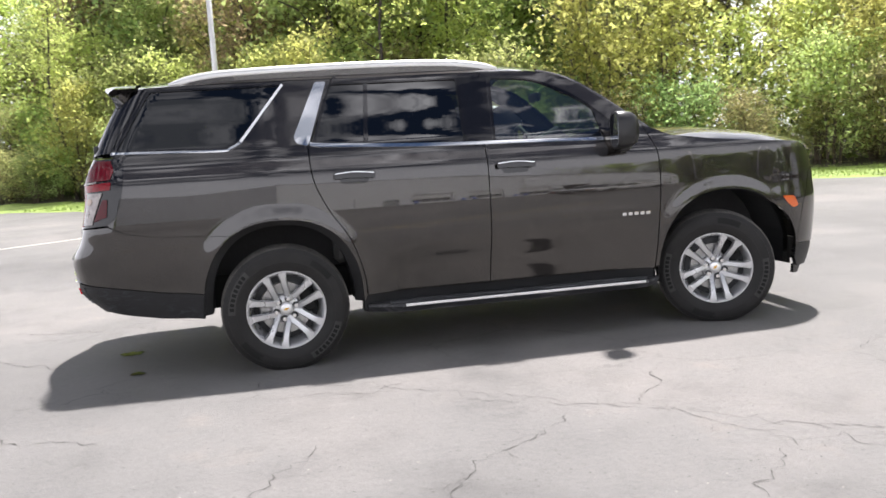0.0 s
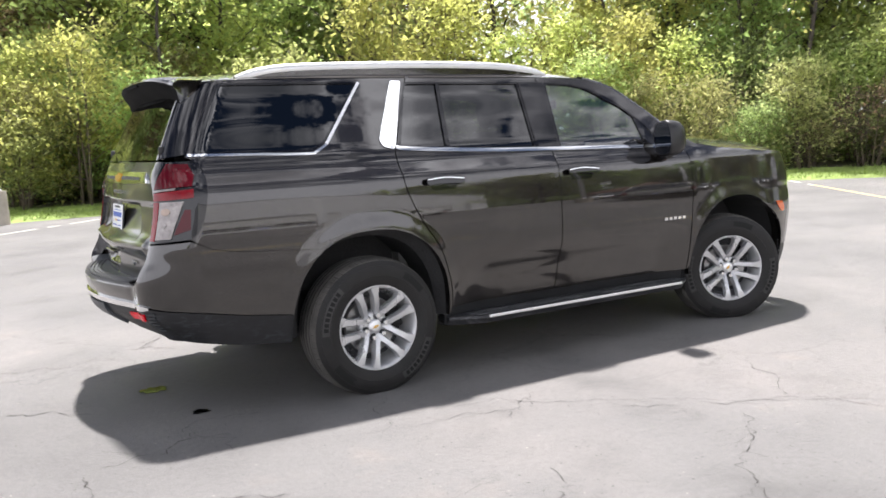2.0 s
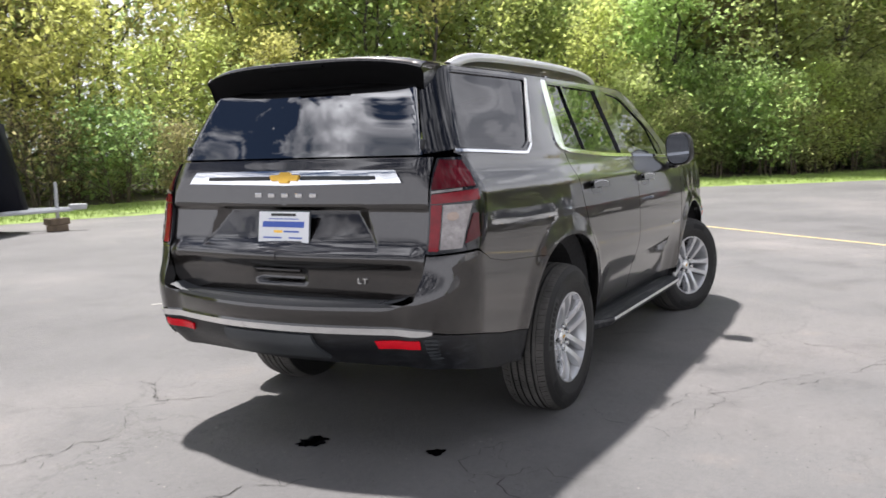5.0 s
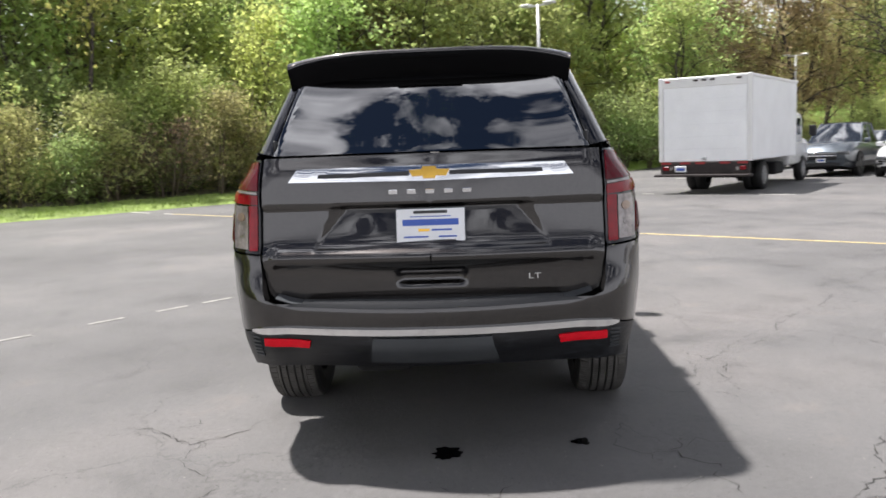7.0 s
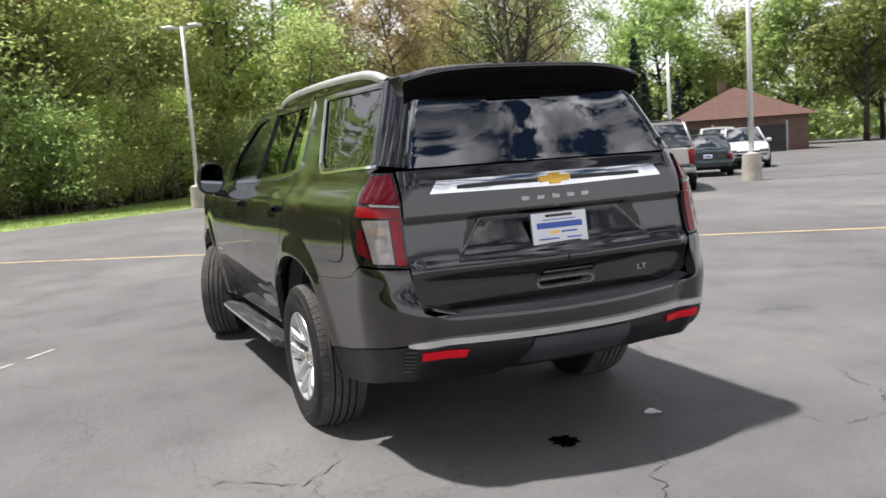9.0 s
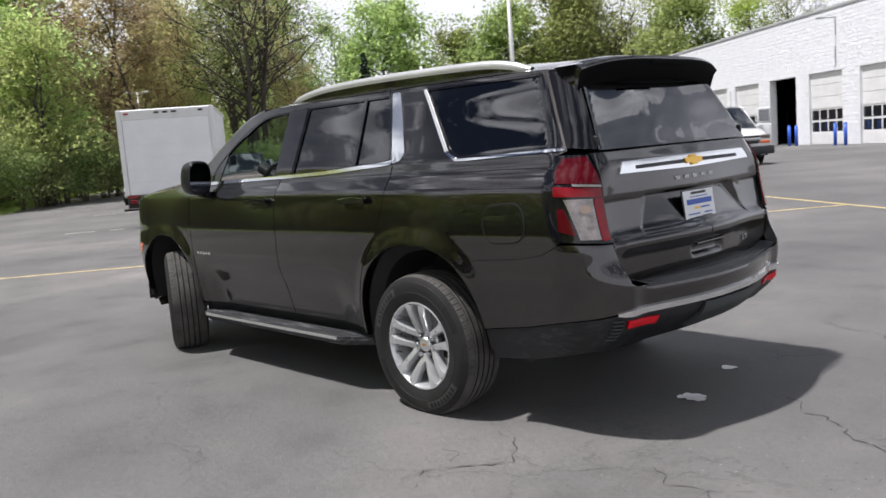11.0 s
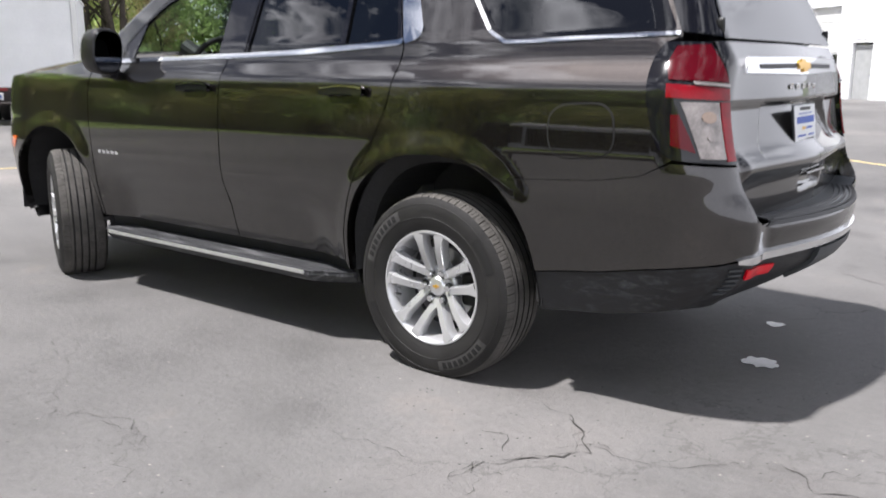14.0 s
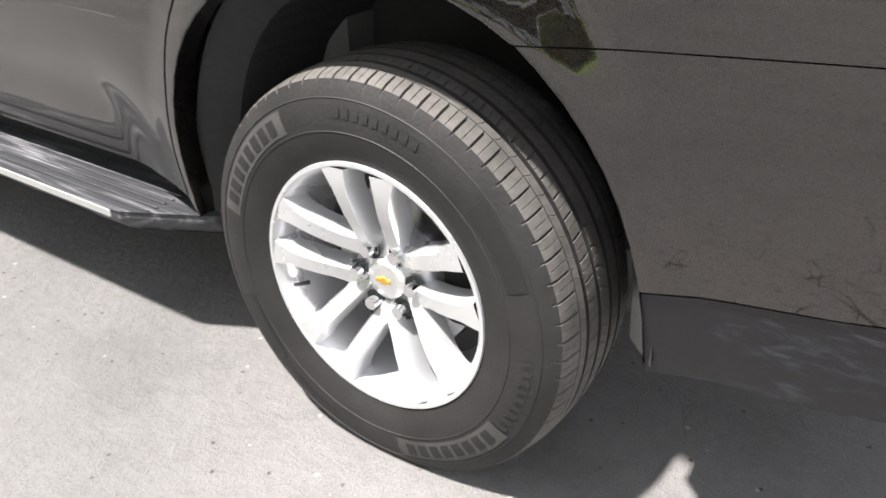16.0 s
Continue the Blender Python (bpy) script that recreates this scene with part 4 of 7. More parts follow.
panel("bumper_valance", rline([(0, 0.650), (0.80, 0.643)], 14) + [(-2.60, 0.618), (-2.3, 0.559), (-2.035, 0.526)] + low2[::-1], PLASTIC_SCUFF, suv, (), BOTH, -0.004, 0.03, 0.045, bumper_shape)
ribbon("bumper_chrome", rline([(0.0, 0.655), (0.815, 0.648)], 31), [0.030] * 29 + [0.028, 0.024, 0.012], CHROME, suv, 0.012, 0.02, rear=bumper_shape, sides=BOTH)
panel("tow_cover", rline([(0, 0.625), (0.255, 0.625), (0.285, 0.50), (0, 0.495)], 5), PLASTIC_GREY, suv, (), BOTH, 0.012, 0.02, 0.04, bumper_shape)
panel("bumper_step", rline([(0, 0.772), (0.62, 0.772), (0.66, 0.757), (0, 0.757)], 10), PLASTIC, suv, (), BOTH, 0.004, 0.05, 0.04, bumper_shape)
for sd in BOTH:
    hk = part("glass_clip", box_bm((0.030, 0.016, 0.055), (skin(rv(0.70, 1.47), 1.47)[0] - 0.004, sd * 0.708, 1.465), 0.007, 2), SHELL_BLACK, suv, smooth=True)
# step pad: the bumper's top, back to the tailgate
vs, fs = [], []
for k in range(25):
    y = -0.70 + 1.4 * k / 24
    zt = 0.768 if abs(y) < 0.6 else 0.768 + (abs(y) - 0.6) * 0.3
    xo = skin(rv(abs(y), 0.76), 0.76, bumper_shape)[0]
    xi = skin(rv(abs(y), 0.79), 0.79, gate_shape)[0]
    vs += [(xo - 0.002, y, zt - 0.004), (xo + (xi - xo) * 0.5, y, zt + 0.004), (xi + 0.06, y, zt + 0.004)]
obj("step_pad", vs, grid_faces(25, 3), PLASTIC_GREY, suv, smooth=True)
vs, fs = [], []
for j in range(4):
    for k in range(25):
        y = -0.58 + 1.16 * k / 24
        xo = skin(rv(abs(y), 0.76), 0.76, bumper_shape)[0] + 0.018 + j * 0.022
        b = len(vs)
        vs += [(xo, y, 0.770), (xo + 0.004, y, 0.777), (xo + 0.008, y, 0.777), (xo + 0.012, y, 0.770)]
        if k:
            fs += [(b - 4 + i, b - 3 + i, b + 1 + i, b + i) for i in range(3)]
obj("step_rib", vs, fs, PLASTIC, suv)
for sd in BOTH:
    panel("reflector", rline([(0.55, 0.602), (0.765, 0.612), (0.765, 0.575), (0.56, 0.566)], 5), REFLECT_RED, suv, (), (sd,), 0.004, 0.012, 0.04, bumper_shape)
    for k in range(6):
        z = 0.618 - k * 0.019
        panel("bumper_fin", rline([(0.785, z), (0.83, z)], 3) + rline([(0.828 - 0.002 * k, z - 0.008), (0.785, z - 0.008)], 3), PLASTIC_GREY, suv, (), (sd,), 0.002, 0.008, 0.04, bumper_shape)
# bright bar on the tailgate, in three layers
bar = panel("tailgate_bar", rline([(0, 1.356), (0.60, 1.353), (0.640, 1.300), (0, 1.290)], 8), CHROME, suv, (), BOTH, 0.012, 0.016, 0.05, gate_shape)
panel("bar_slot", rline([(0.09, 1.332), (0.50, 1.330), (0.505, 1.314), (0.09, 1.314)], 6), PLASTIC, bar, (), BOTH, 0.0135, 0.003, 0.05, gate_shape)
panel("bar_emblem", rline([(0, 1.347), (0.028, 1.347), (0.034, 1.336), (0.09, 1.334), (0.075, 1.310), (0.03, 1.312), (0.026, 1.300), (0, 1.300)], 2), GOLD, bar, (), BOTH, 0.02, 0.01, 0.03, gate_shape)
for k in range(5):
    y = 0.165 - k * 0.0825
    bm = box_bm((0.005, 0.040, 0.021), (0, 0, 0), 0.002, 1)
    o = part("badge_bar", bm, CHROME, suv)
    o.location = (skin(rv(abs(y), 1.245), 1.245, gate_shape)[0] - 0.003, y - 0.0, 1.245)


def lettering(body, size, mat, m, parent=None, name="lettering", depth=0.003, wide=1.0):
    cu = bpy.data.curves.new(name, "FONT")
    cu.body, cu.size, cu.extrude, cu.align_x, cu.align_y = body, size, depth, "CENTER", "CENTER"
    tmp = bpy.data.objects.new("tmp", cu)
    scene.collection.objects.link(tmp)
    bpy.context.view_layer.update()
    me = bpy.data.meshes.new_from_object(tmp.evaluated_get(bpy.context.evaluated_depsgraph_get()))
    bpy.data.objects.remove(tmp)
    me.materials.clear(); me.materials.append(mat)
    o = new(name, me)
    o.parent = parent
    o.matrix_local = m @ Matrix.Diagonal((wide, 1, 1, 1))
    return o


REARWARD = Matrix(((0, 0, -1), (-1, 0, 0), (0, 1, 0))).to_4x4()   # a text that faces the tail
lettering("LT", 0.036, CHROME, Matrix.Translation((skin(rv(0.44, 0.85), 0.85, gate_shape)[0] - 0.006, -0.455, 0.857)) @ REARWARD, suv, "trim_letters", wide=1.5)
# plate
px = skin(rv(0.0, 1.09), 1.09, gate_shape)[0] - 0.022
plate = part("dealer_plate", box_bm((0.008, 0.305, 0.158), (0, 0, 0), 0.003, 2), WHITE_PLASTIC, suv, "white dealer plate with blue and black print")
plate.matrix_local = pose(px, 0, 1.09, 0, 7, 0)
part("plate_frame", box_bm((0.010, 0.315, 0.168), (0.003, 0, 0), 0.006, 2), PLASTIC_GREY, plate)
for nm, y, z, w, h, mat in (("print_bar", 0, 0.064, 0.15, 0.013, INK_BLACK), ("print_bar", 0, 0.018, 0.25, 0.028, INK_BLUE), ("print_bar", 0.03, -0.016, 0.05, 0.012, GOLD), ("print_bar", -0.05, -0.016, 0.09, 0.008, INK_BLUE),
                             ("print_bar", 0.065, -0.046, 0.11, 0.007, INK_BLUE), ("print_bar", -0.075, -0.046, 0.08, 0.007, INK_BLUE), ("print_bar", 0, 0.044, 0.18, 0.004, INK_BLUE), ("print_bar", -0.06, -0.063, 0.10, 0.006, INK_BLACK)):
    part(nm, box_bm((0.002, w, h), (-0.0045, y, z)), mat, plate)
# tailgate grip
part("tailgate_grip", box_bm((0.02, 0.27, 0.012), (skin(rv(0, 0.9), 0.9)[0] - 0.006, 0, 0.897), 0.004, 2), PAINT, suv)


# ---- roof, windscreen, bonnet ----
def crown(name, xs, edge_y, edge_z, top_z, power, mat, ny=25, parent=suv, drop=0.0):
    vs = []
    for x in xs:
        ye, ze, zc = edge_y(x), edge_z(x), top_z(x)
        for j in range(ny):
            a = -1 + 2 * j / (ny - 1)
            a = math.copysign(abs(a) ** 0.75, a)
            vs.append((x, ye * a, ze + (zc - ze) * (1 - abs(a) ** power)))
    return obj(name, vs, grid_faces(len(xs), ny), mat, parent, smooth=True)


def lin(a, b, n):
    return [a + (b - a) * k / (n - 1) for k in range(n)]


ROOF_E = smooth_fn([-2.45, -2.0, -1.0, -0.2, 0.25, 0.42, 0.55, 0.77, 1.0, 1.12], [1.835, 1.853, 1.857, 1.857, 1.85, 1.818, 1.768, 1.618, 1.437, 1.345])
ROOF_T = smooth_fn([-2.50, -2.2, -1.5, -0.5, 0.1, 0.4], [1.882, 1.915, 1.948, 1.958, 1.94, 1.895])
crown("roof", lin(-2.42, 0.36, 30), lambda x: side_y(x, ROOF_E(x)) - 0.03 * step01(-2.2, -2.45, x), ROOF_E, ROOF_T, 2.6, PAINT, 33)
WS_T = smooth_fn([0.36, 0.6, 0.9, 1.22], [1.902, 1.80, 1.62, 1.395])
crown("windscreen", lin(0.36, 1.20, 14), lambda x: side_y(x, ROOF_E(x)) - 0.035, lambda x: ROOF_E(x) + 0.004, WS_T, 3.2, GLASS_CLEAR, 21)
HOOD_E = smooth_fn([1.0, 1.2, 1.5, 1.9, 2.15, 2.425], [1.425, 1.345, 1.305, 1.272, 1.252, 1.225])
HOOD_T = smooth_fn([1.0, 1.2, 1.5, 1.9, 2.2, 2.425], [1.42, 1.418, 1.412, 1.375, 1.325, 1.255])


def hood_y(x):
    """The bonnet's half width, following the wings and the rounded front corners."""
    z = HOOD_E(x)
    if x <= FX:
        return side_y(x, z) - 0.002
    t = min(1.0, (x - FX) / (FRONT_X(z) - FX))
    return side_y(FX, z) - 0.312 + 0.31 * math.sqrt(1 - t * t)


crown("bonnet", lin(1.12, 2.425, 24), hood_y, HOOD_E, HOOD_T, 3.4, PAINT, 31)
for sd in BOTH:
    # screen pillars
    vs = []
    for k in range(12):
        x = 0.30 + 0.80 * k / 11
        y, z = side_y(x, ROOF_E(x)), ROOF_E(x)
        vs += [(x, sd * (y + 0.001), z - 0.006), (x + 0.012, sd * (y - 0.006), z + 0.010), (x + 0.02, sd * (y - 0.045), z + 0.016), (x + 0.01, sd * (y - 0.085), z + 0.012)]
    obj("screen_pillar", vs, grid_faces(12, 4) if sd > 0 else [f[::-1] for f in grid_faces(12, 4)], PAINT, suv, smooth=True)
    # roof rails
    line = spline([(-2.16, 0.588, 1.885), (-2.02, 0.597, 1.930), (-1.75, 0.602, 1.958), (-1.0, 0.605, 1.975), (-0.4, 0.603, 1.970), (-0.08, 0.594, 1.942), (0.05, 0.586, 1.905)], 5)
    vs = []
    for i, (x, y, z) in enumerate(line):
        base = ROOF_E(x) + (ROOF_T(x) - ROOF_E(x)) * (1 - abs(y / side_y(x, ROOF_E(x))) ** 2.6) - 0.01
        z -= 0.010
        for dy, zz in ((0.026, max(base, z - 0.046)), (0.029, max(base, z - 0.028)), (0.022, max(base, z - 0.007)), (0.004, z), (-0.016, max(base, z - 0.007)), (-0.024, max(base, z - 0.042)), (0.026, max(base, z - 0.046))):
            vs.append((x, sd * (y + dy), zz))
    fs = grid_faces(len(line), 7)
    web = []
    for x, y, z in line:
        base = ROOF_E(x) + (ROOF_T(x) - ROOF_E(x)) * (1 - abs(y / side_y(x, ROOF_E(x))) ** 2.6) - 0.01
        web += [(x, sd * (y + 0.020), base), (x, sd * (y + 0.020), max(base, z - 0.043)), (x, sd * (y - 0.018), max(base, z - 0.043)), (x, sd * (y - 0.018), base)]
    obj("rail_base", web, grid_faces(len(line), 4), PAINT, suv)
    obj("roof_rail", vs, fs if sd < 0 else [f[::-1] for f in fs], RAIL, suv, smooth=True)
# spoiler: a wing over the rear glass
vs, nx = [], 29
for k in range(nx):
    y = -0.665 + 1.33 * k / (nx - 1)
    f = (abs(y) / 0.665)
    dz, dx = -0.050 * f ** 4, 0.085 * f ** 3
    vs += [(-2.36, y, 1.895 + dz), (-2.49, y * 0.995, 1.897 + dz), (-2.598 + dx, y * 0.985, 1.884 + dz), (-2.61 + dx, y * 0.985, 1.868 + dz), (-2.588 + dx, y * 0.985, 1.842 + dz), (-2.52 + 0.4 * dx, y * 0.97, 1.775 + dz), (-2.46, y * 0.965, 1.765 + dz)]
fs = grid_faces(nx, 7)
n = len(vs)
fs += [tuple(range(7)), tuple(range(n - 7, n))[::-1]]
obj("spoiler", vs, [f[::-1] for f in fs], PAINT, suv, smooth=True, mats=[PAINT, MATTE_BLACK], fmats=[1 if (i % 6) >= 3 else 0 for i in range(len(fs) - 2)] + [0, 0])
part("stop_lamp", box_bm((0.02, 0.32, 0.018), (-2.598, 0, 1.856), 0.005, 2), MATTE_BLACK, suv)

# ---- front end ----
MID = FX + FC + FR
panel("front_bumper", [(2.10, 0.50), (2.10, 0.58), (2.125, 0.80), (2.205, 1.02), (2.305, 1.095), (2.44, 1.115), (MID, 1.10), (MID, 0.50), (2.43, 0.49)], PAINT, suv, (), BOTH, 0, 0.03, 0.04)
panel("bumper_lower", [(2.095, 0.494), (2.43, 0.484), (MID, 0.494), (MID, 0.34), (2.43, 0.31), (2.14, 0.32), (2.095, 0.40)], PLASTIC, suv, (), BOTH, -0.004, 0.03, 0.05)
panel("front_grille", [(2.50, 1.105), (2.52, 0.62), (MID, 0.62), (MID, 1.20), (2.46, 1.21), (2.45, 1.125)], PLASTIC, suv, (), BOTH, 0.006, 0.02, 0.07)
for sd in BOTH:
    panel("air_dam", [(2.14, 0.316), (2.43, 0.306), (2.43, 0.22), (2.16, 0.25)], PLASTIC, suv, (), (sd,), -0.03, 0.02)
    panel("lamp_line", rounded([(2.195, 1.226), (2.42, 1.206), (2.42, 1.180), (2.225, 1.196)], 0.008), CLEAR_LENS, suv, (), (sd,), 0.003, 0.004)

# ---- running boards ----
for sd in BOTH:
    out = [(-1.0, 0.90), (-0.785, 1.005), (0.95, 1.005), (1.08, 0.91)]
    vs, fs = [], []
    loop = [(-1.02, 0.80)] + out + [(1.08, 0.80)]
    top = [(x, sd * y, 0.356) for x, y in loop]
    mid = [(x, sd * (y + (0.006 if y > 0.85 else 0)), 0.335) for x, y in loop]
    bot = [(x, sd * (y - (0.03 if y > 0.85 else 0)), 0.298) for x, y in loop]
    vs = top + mid + bot
    m = len(loop)
    fs = [tuple(range(m)), tuple(range(2 * m, 3 * m))[::-1]]
    for r in (0, 1):
        fs += [(r * m + i, r * m + (i + 1) % m, (r + 1) * m + (i + 1) % m, (r + 1) * m + i) for i in range(m)]
    if sd > 0:
        fs = [f[::-1] for f in fs]
    board = obj("running_board", vs, fs, BOARD_TOP, suv)
    bev = board.modifiers.new("edge", "BEVEL"); bev.width, bev.segments = 0.006, 2
    part("board_strip", box_bm((1.70, 0.012, 0.020), (0.085, sd * 1.008, 0.345), 0.004, 2), SATIN, board, "satin metal edge strip")
    for k in range(5):
        part("board_rib", box_bm((1.84, 0.007, 0.005), (0.06, sd * (0.876 + 0.024 * k), 0.358), 0.002, 1), BOARD_TOP, board)
    for x in (-0.7, 0.1, 0.85):
        part("board_bracket", box_bm((0.06, 0.35, 0.03), (x, sd * 0.70, 0.315), 0.005, 1), UNDER, board)

# ---- underside and wheel housings ----
part("underbody", box_bm((3.9, 1.20, 0.22), (-0.15, 0, 0.48), 0.04, 2), UNDER, suv)
part("cabin_floor", box_bm((1.96, 1.70, 0.08), (0.0, 0, 0.58), 0.02, 1), UNDER, suv)
part("rear_floor", box_bm((1.5, 0.98, 0.08), (-1.74, 0, 0.58), 0.02, 1), UNDER, suv)
part("exhaust_box", box_bm((0.7, 0.3, 0.18), (-2.05, 0.28, 0.42), 0.05, 3), UNDER, suv)
part("rear_axle", cyl_bm(0.05, 0.05, 1.5, (-HUB_X, 0, HUB_Z), 14, Matrix.Rotation(math.pi / 2, 3, "X")), UNDER, suv)
part("bumper_core", box_bm((0.28, 1.30, 0.3), (-2.50, 0, 0.62), 0.05, 2), UNDER, suv)
for cx, hw, top in ((-1.535, 0.52, 0.60), (1.578, 0.535, 0.585)):
    for sd in BOTH:
        zl = 0.415 if cx < 0 else 0.36
        pts = arch(cx, hw, top, zl)
        deep = arch(cx, 0.458, 0.535, zl) if cx < 0 else arch(cx, hw, top, zl)
        deep[-1] = (deep[-1][0], 0.40 if cx < 0 else 0.33)
        vs = [q for (x, z), (u, w) in zip(pts, deep) for q in ((u, sd * 0.50, w), (u, sd * 0.87, w), (x, sd * 0.93, z))]
        fs = grid_faces(len(pts), 3)
        wall = [(x, sd * 0.51, z) for x, z in deep]
        b = len(vs)
        vs += wall
        fs.append(tuple(range(b, b + len(wall))))
        obj("wheel_housing", vs, fs, LINER, suv)
        # turned-in lip
        lip = [(x, z) for x, z in arch(cx, hw - 0.013, top - 0.018, 0.43)]
        vs = []
        for x, z in lip:
            y = side_y(x, z)
            vs += [(x, sd * (y + 0.001), z), (x, sd * (y - 0.05), z)]
        obj("arch_lip", vs, grid_faces(len(lip), 2), PAINT, suv, smooth=True)

# ---- wheels ----
TY_R, RIM_R = 0.412, 0.249
WALL = [(0.245, 0.100), (0.250, 0.126), (0.262, 0.131), (0.280, 0.1375), (0.305, 0.1425), (0.3092, 0.1428), (0.3104, 0.1442), (0.3116, 0.1429), (0.330, 0.1430), (0.355, 0.1400), (0.3665, 0.1366), (0.3677, 0.1378), (0.3689, 0.1358), (0.376, 0.1330), (0.389, 0.1265)]


def tyre_mesh():
    """A touring tyre: smooth sidewalls, slotted shoulders, four grooves and fine cuts."""
    def crn(h):
        return TY_R - 0.012 * (abs(h) / 0.115) ** 2.6
    half = [(r, h, 0) for r, h in WALL] + [(0.396, 0.1225, 1), (crn(0.114), 0.114, 2), (crn(0.100), 0.100, 2), (crn(0.084), 0.084, 2), (crn(0.0825), 0.0825, 0), (crn(0.0822) - 0.003, 0.0820, 5), (crn(0.0805), 0.0805, 0), (crn(0.068), 0.068, 3)]
    mid = []
    for g in (0.060, 0.021):
        mid += [(crn(g), g + 0.0055, 0), (crn(g) - 0.008, g + 0.004, 5), (crn(g) - 0.008, g - 0.004, 5), (crn(g), g - 0.0055, 0)]
        if g > 0.03:
            mid += [(crn(0.046), 0.046, 4), (crn(0.034), 0.034, 4)]
    half += mid
    full = half + [(crn(0), 0.006, 4)] + [(r, -h, f) for r, h, f in half[::-1]]
    steps = [(0.0, 0), (0.045, 1), (0.10, 1), (0.145, 0), (0.54, 0), (0.57, 2), (0.60, 0)]
    pitch, vs, fs, k = 70, [], [], len(full)
    for i in range(pitch):
        for a, cut in steps:
            for r, h, f in full:
                if cut == 1:
                    r -= {1: 0.004, 2: 0.007, 4: 0.005}.get(f, 0)
                elif cut == 2:
                    r -= {2: 0.0022, 3: 0.003, 4: 0.0028}.get(f, 0)
                aa = 2 * math.pi * (i + a + (0.5 if h < 0 else 0) + (3.5 * abs(h) if abs(h) > 0.075 else 6.0 * h)) / pitch
                vs.append((r * math.cos(aa), h, r * math.sin(aa)))
    seg = pitch * len(steps)
    for q in range(seg):
        for j in range(k - 1):
            a, b = q * k + j, ((q + 1) % seg) * k + j
            fs.append((a, a + 1, b + 1, b))
    fm = [1 if len(WALL) - 1 < j < k - len(WALL) and full[j][2] != 5 else 0 for q in range(seg) for j in range(k - 1)]
    return vs, fs, fm


def ring_patch(r0, r1, a0, a1, h, n=10, m=5):
    vs = []
    for k in range(n + 1):
        a = radians(a0 + (a1 - a0) * k / n)
        for j in range(m):
            r = r0 + (r1 - r0) * j / (m - 1)
            vs.append((r * math.cos(a), h(r), r * math.sin(a)))
    return vs, grid_faces(n + 1, m)


SIDEWALL = smooth_fn([0.280, 0.305, 0.330, 0.355, 0.366, 0.376], [0.1375, 0.1425, 0.1430, 0.1400, 0.1368, 0.1330])


def spoke_mesh():
    """Five pairs of parallel spokes, flared at the rim: each a bar with chamfered edges."""
    bm = bmesh.new()
    for i in range(5):
        a0 = radians(72 * i + 90)
        d, n = Vector((math.cos(a0), 0, math.sin(a0))), Vector((-math.sin(a0), 0, math.cos(a0)))
        for s in (-1, 1):
            rows = []
            for k in range(11):
                t = k / 10
                r = 0.050 + (0.238 - 0.050) * t
                o = s * (0.031 + 0.018 * t)
                wi = 0.0170 + 0.003 * t + 0.006 * max(0.0, t - 0.80) / 0.2
                wo = 0.0215 + 0.004 * t + 0.016 * max(0.0, t - 0.76) / 0.24 + 0.014 * max(0.0, 0.25 - t) / 0.25
                h = 0.066 + 0.046 * math.sin(t * 1.75) + 0.013 * t
                lo, hi = (o - wi, o + wo) if s > 0 else (o - wo, o + wi)
                sec = [(lo, -0.042), (lo, -0.010), (lo + 0.0065, 0.006), (hi - 0.0065, 0.006), (hi, -0.010), (hi, -0.042)]
                rr = math.sqrt(max(0.0, r * r - o * o * 0.6))
                rows.append([bm.verts.new(d * rr + n * w + Vector((0, h + z, 0))) for w, z in sec])
            for p, q in zip(rows, rows[1:]):
                for j in range(5):
                    bm.faces.new((p[j], p[j + 1], q[j + 1], q[j]))
    return bm


def shade(ob, angle=35):
    """Smooth faces, sharp where they meet at more than an angle."""
    me = ob.data
    me.polygons.foreach_set("use_smooth", [True] * len(me.polygons))
    me.set_sharp_from_angle(angle=radians(angle))


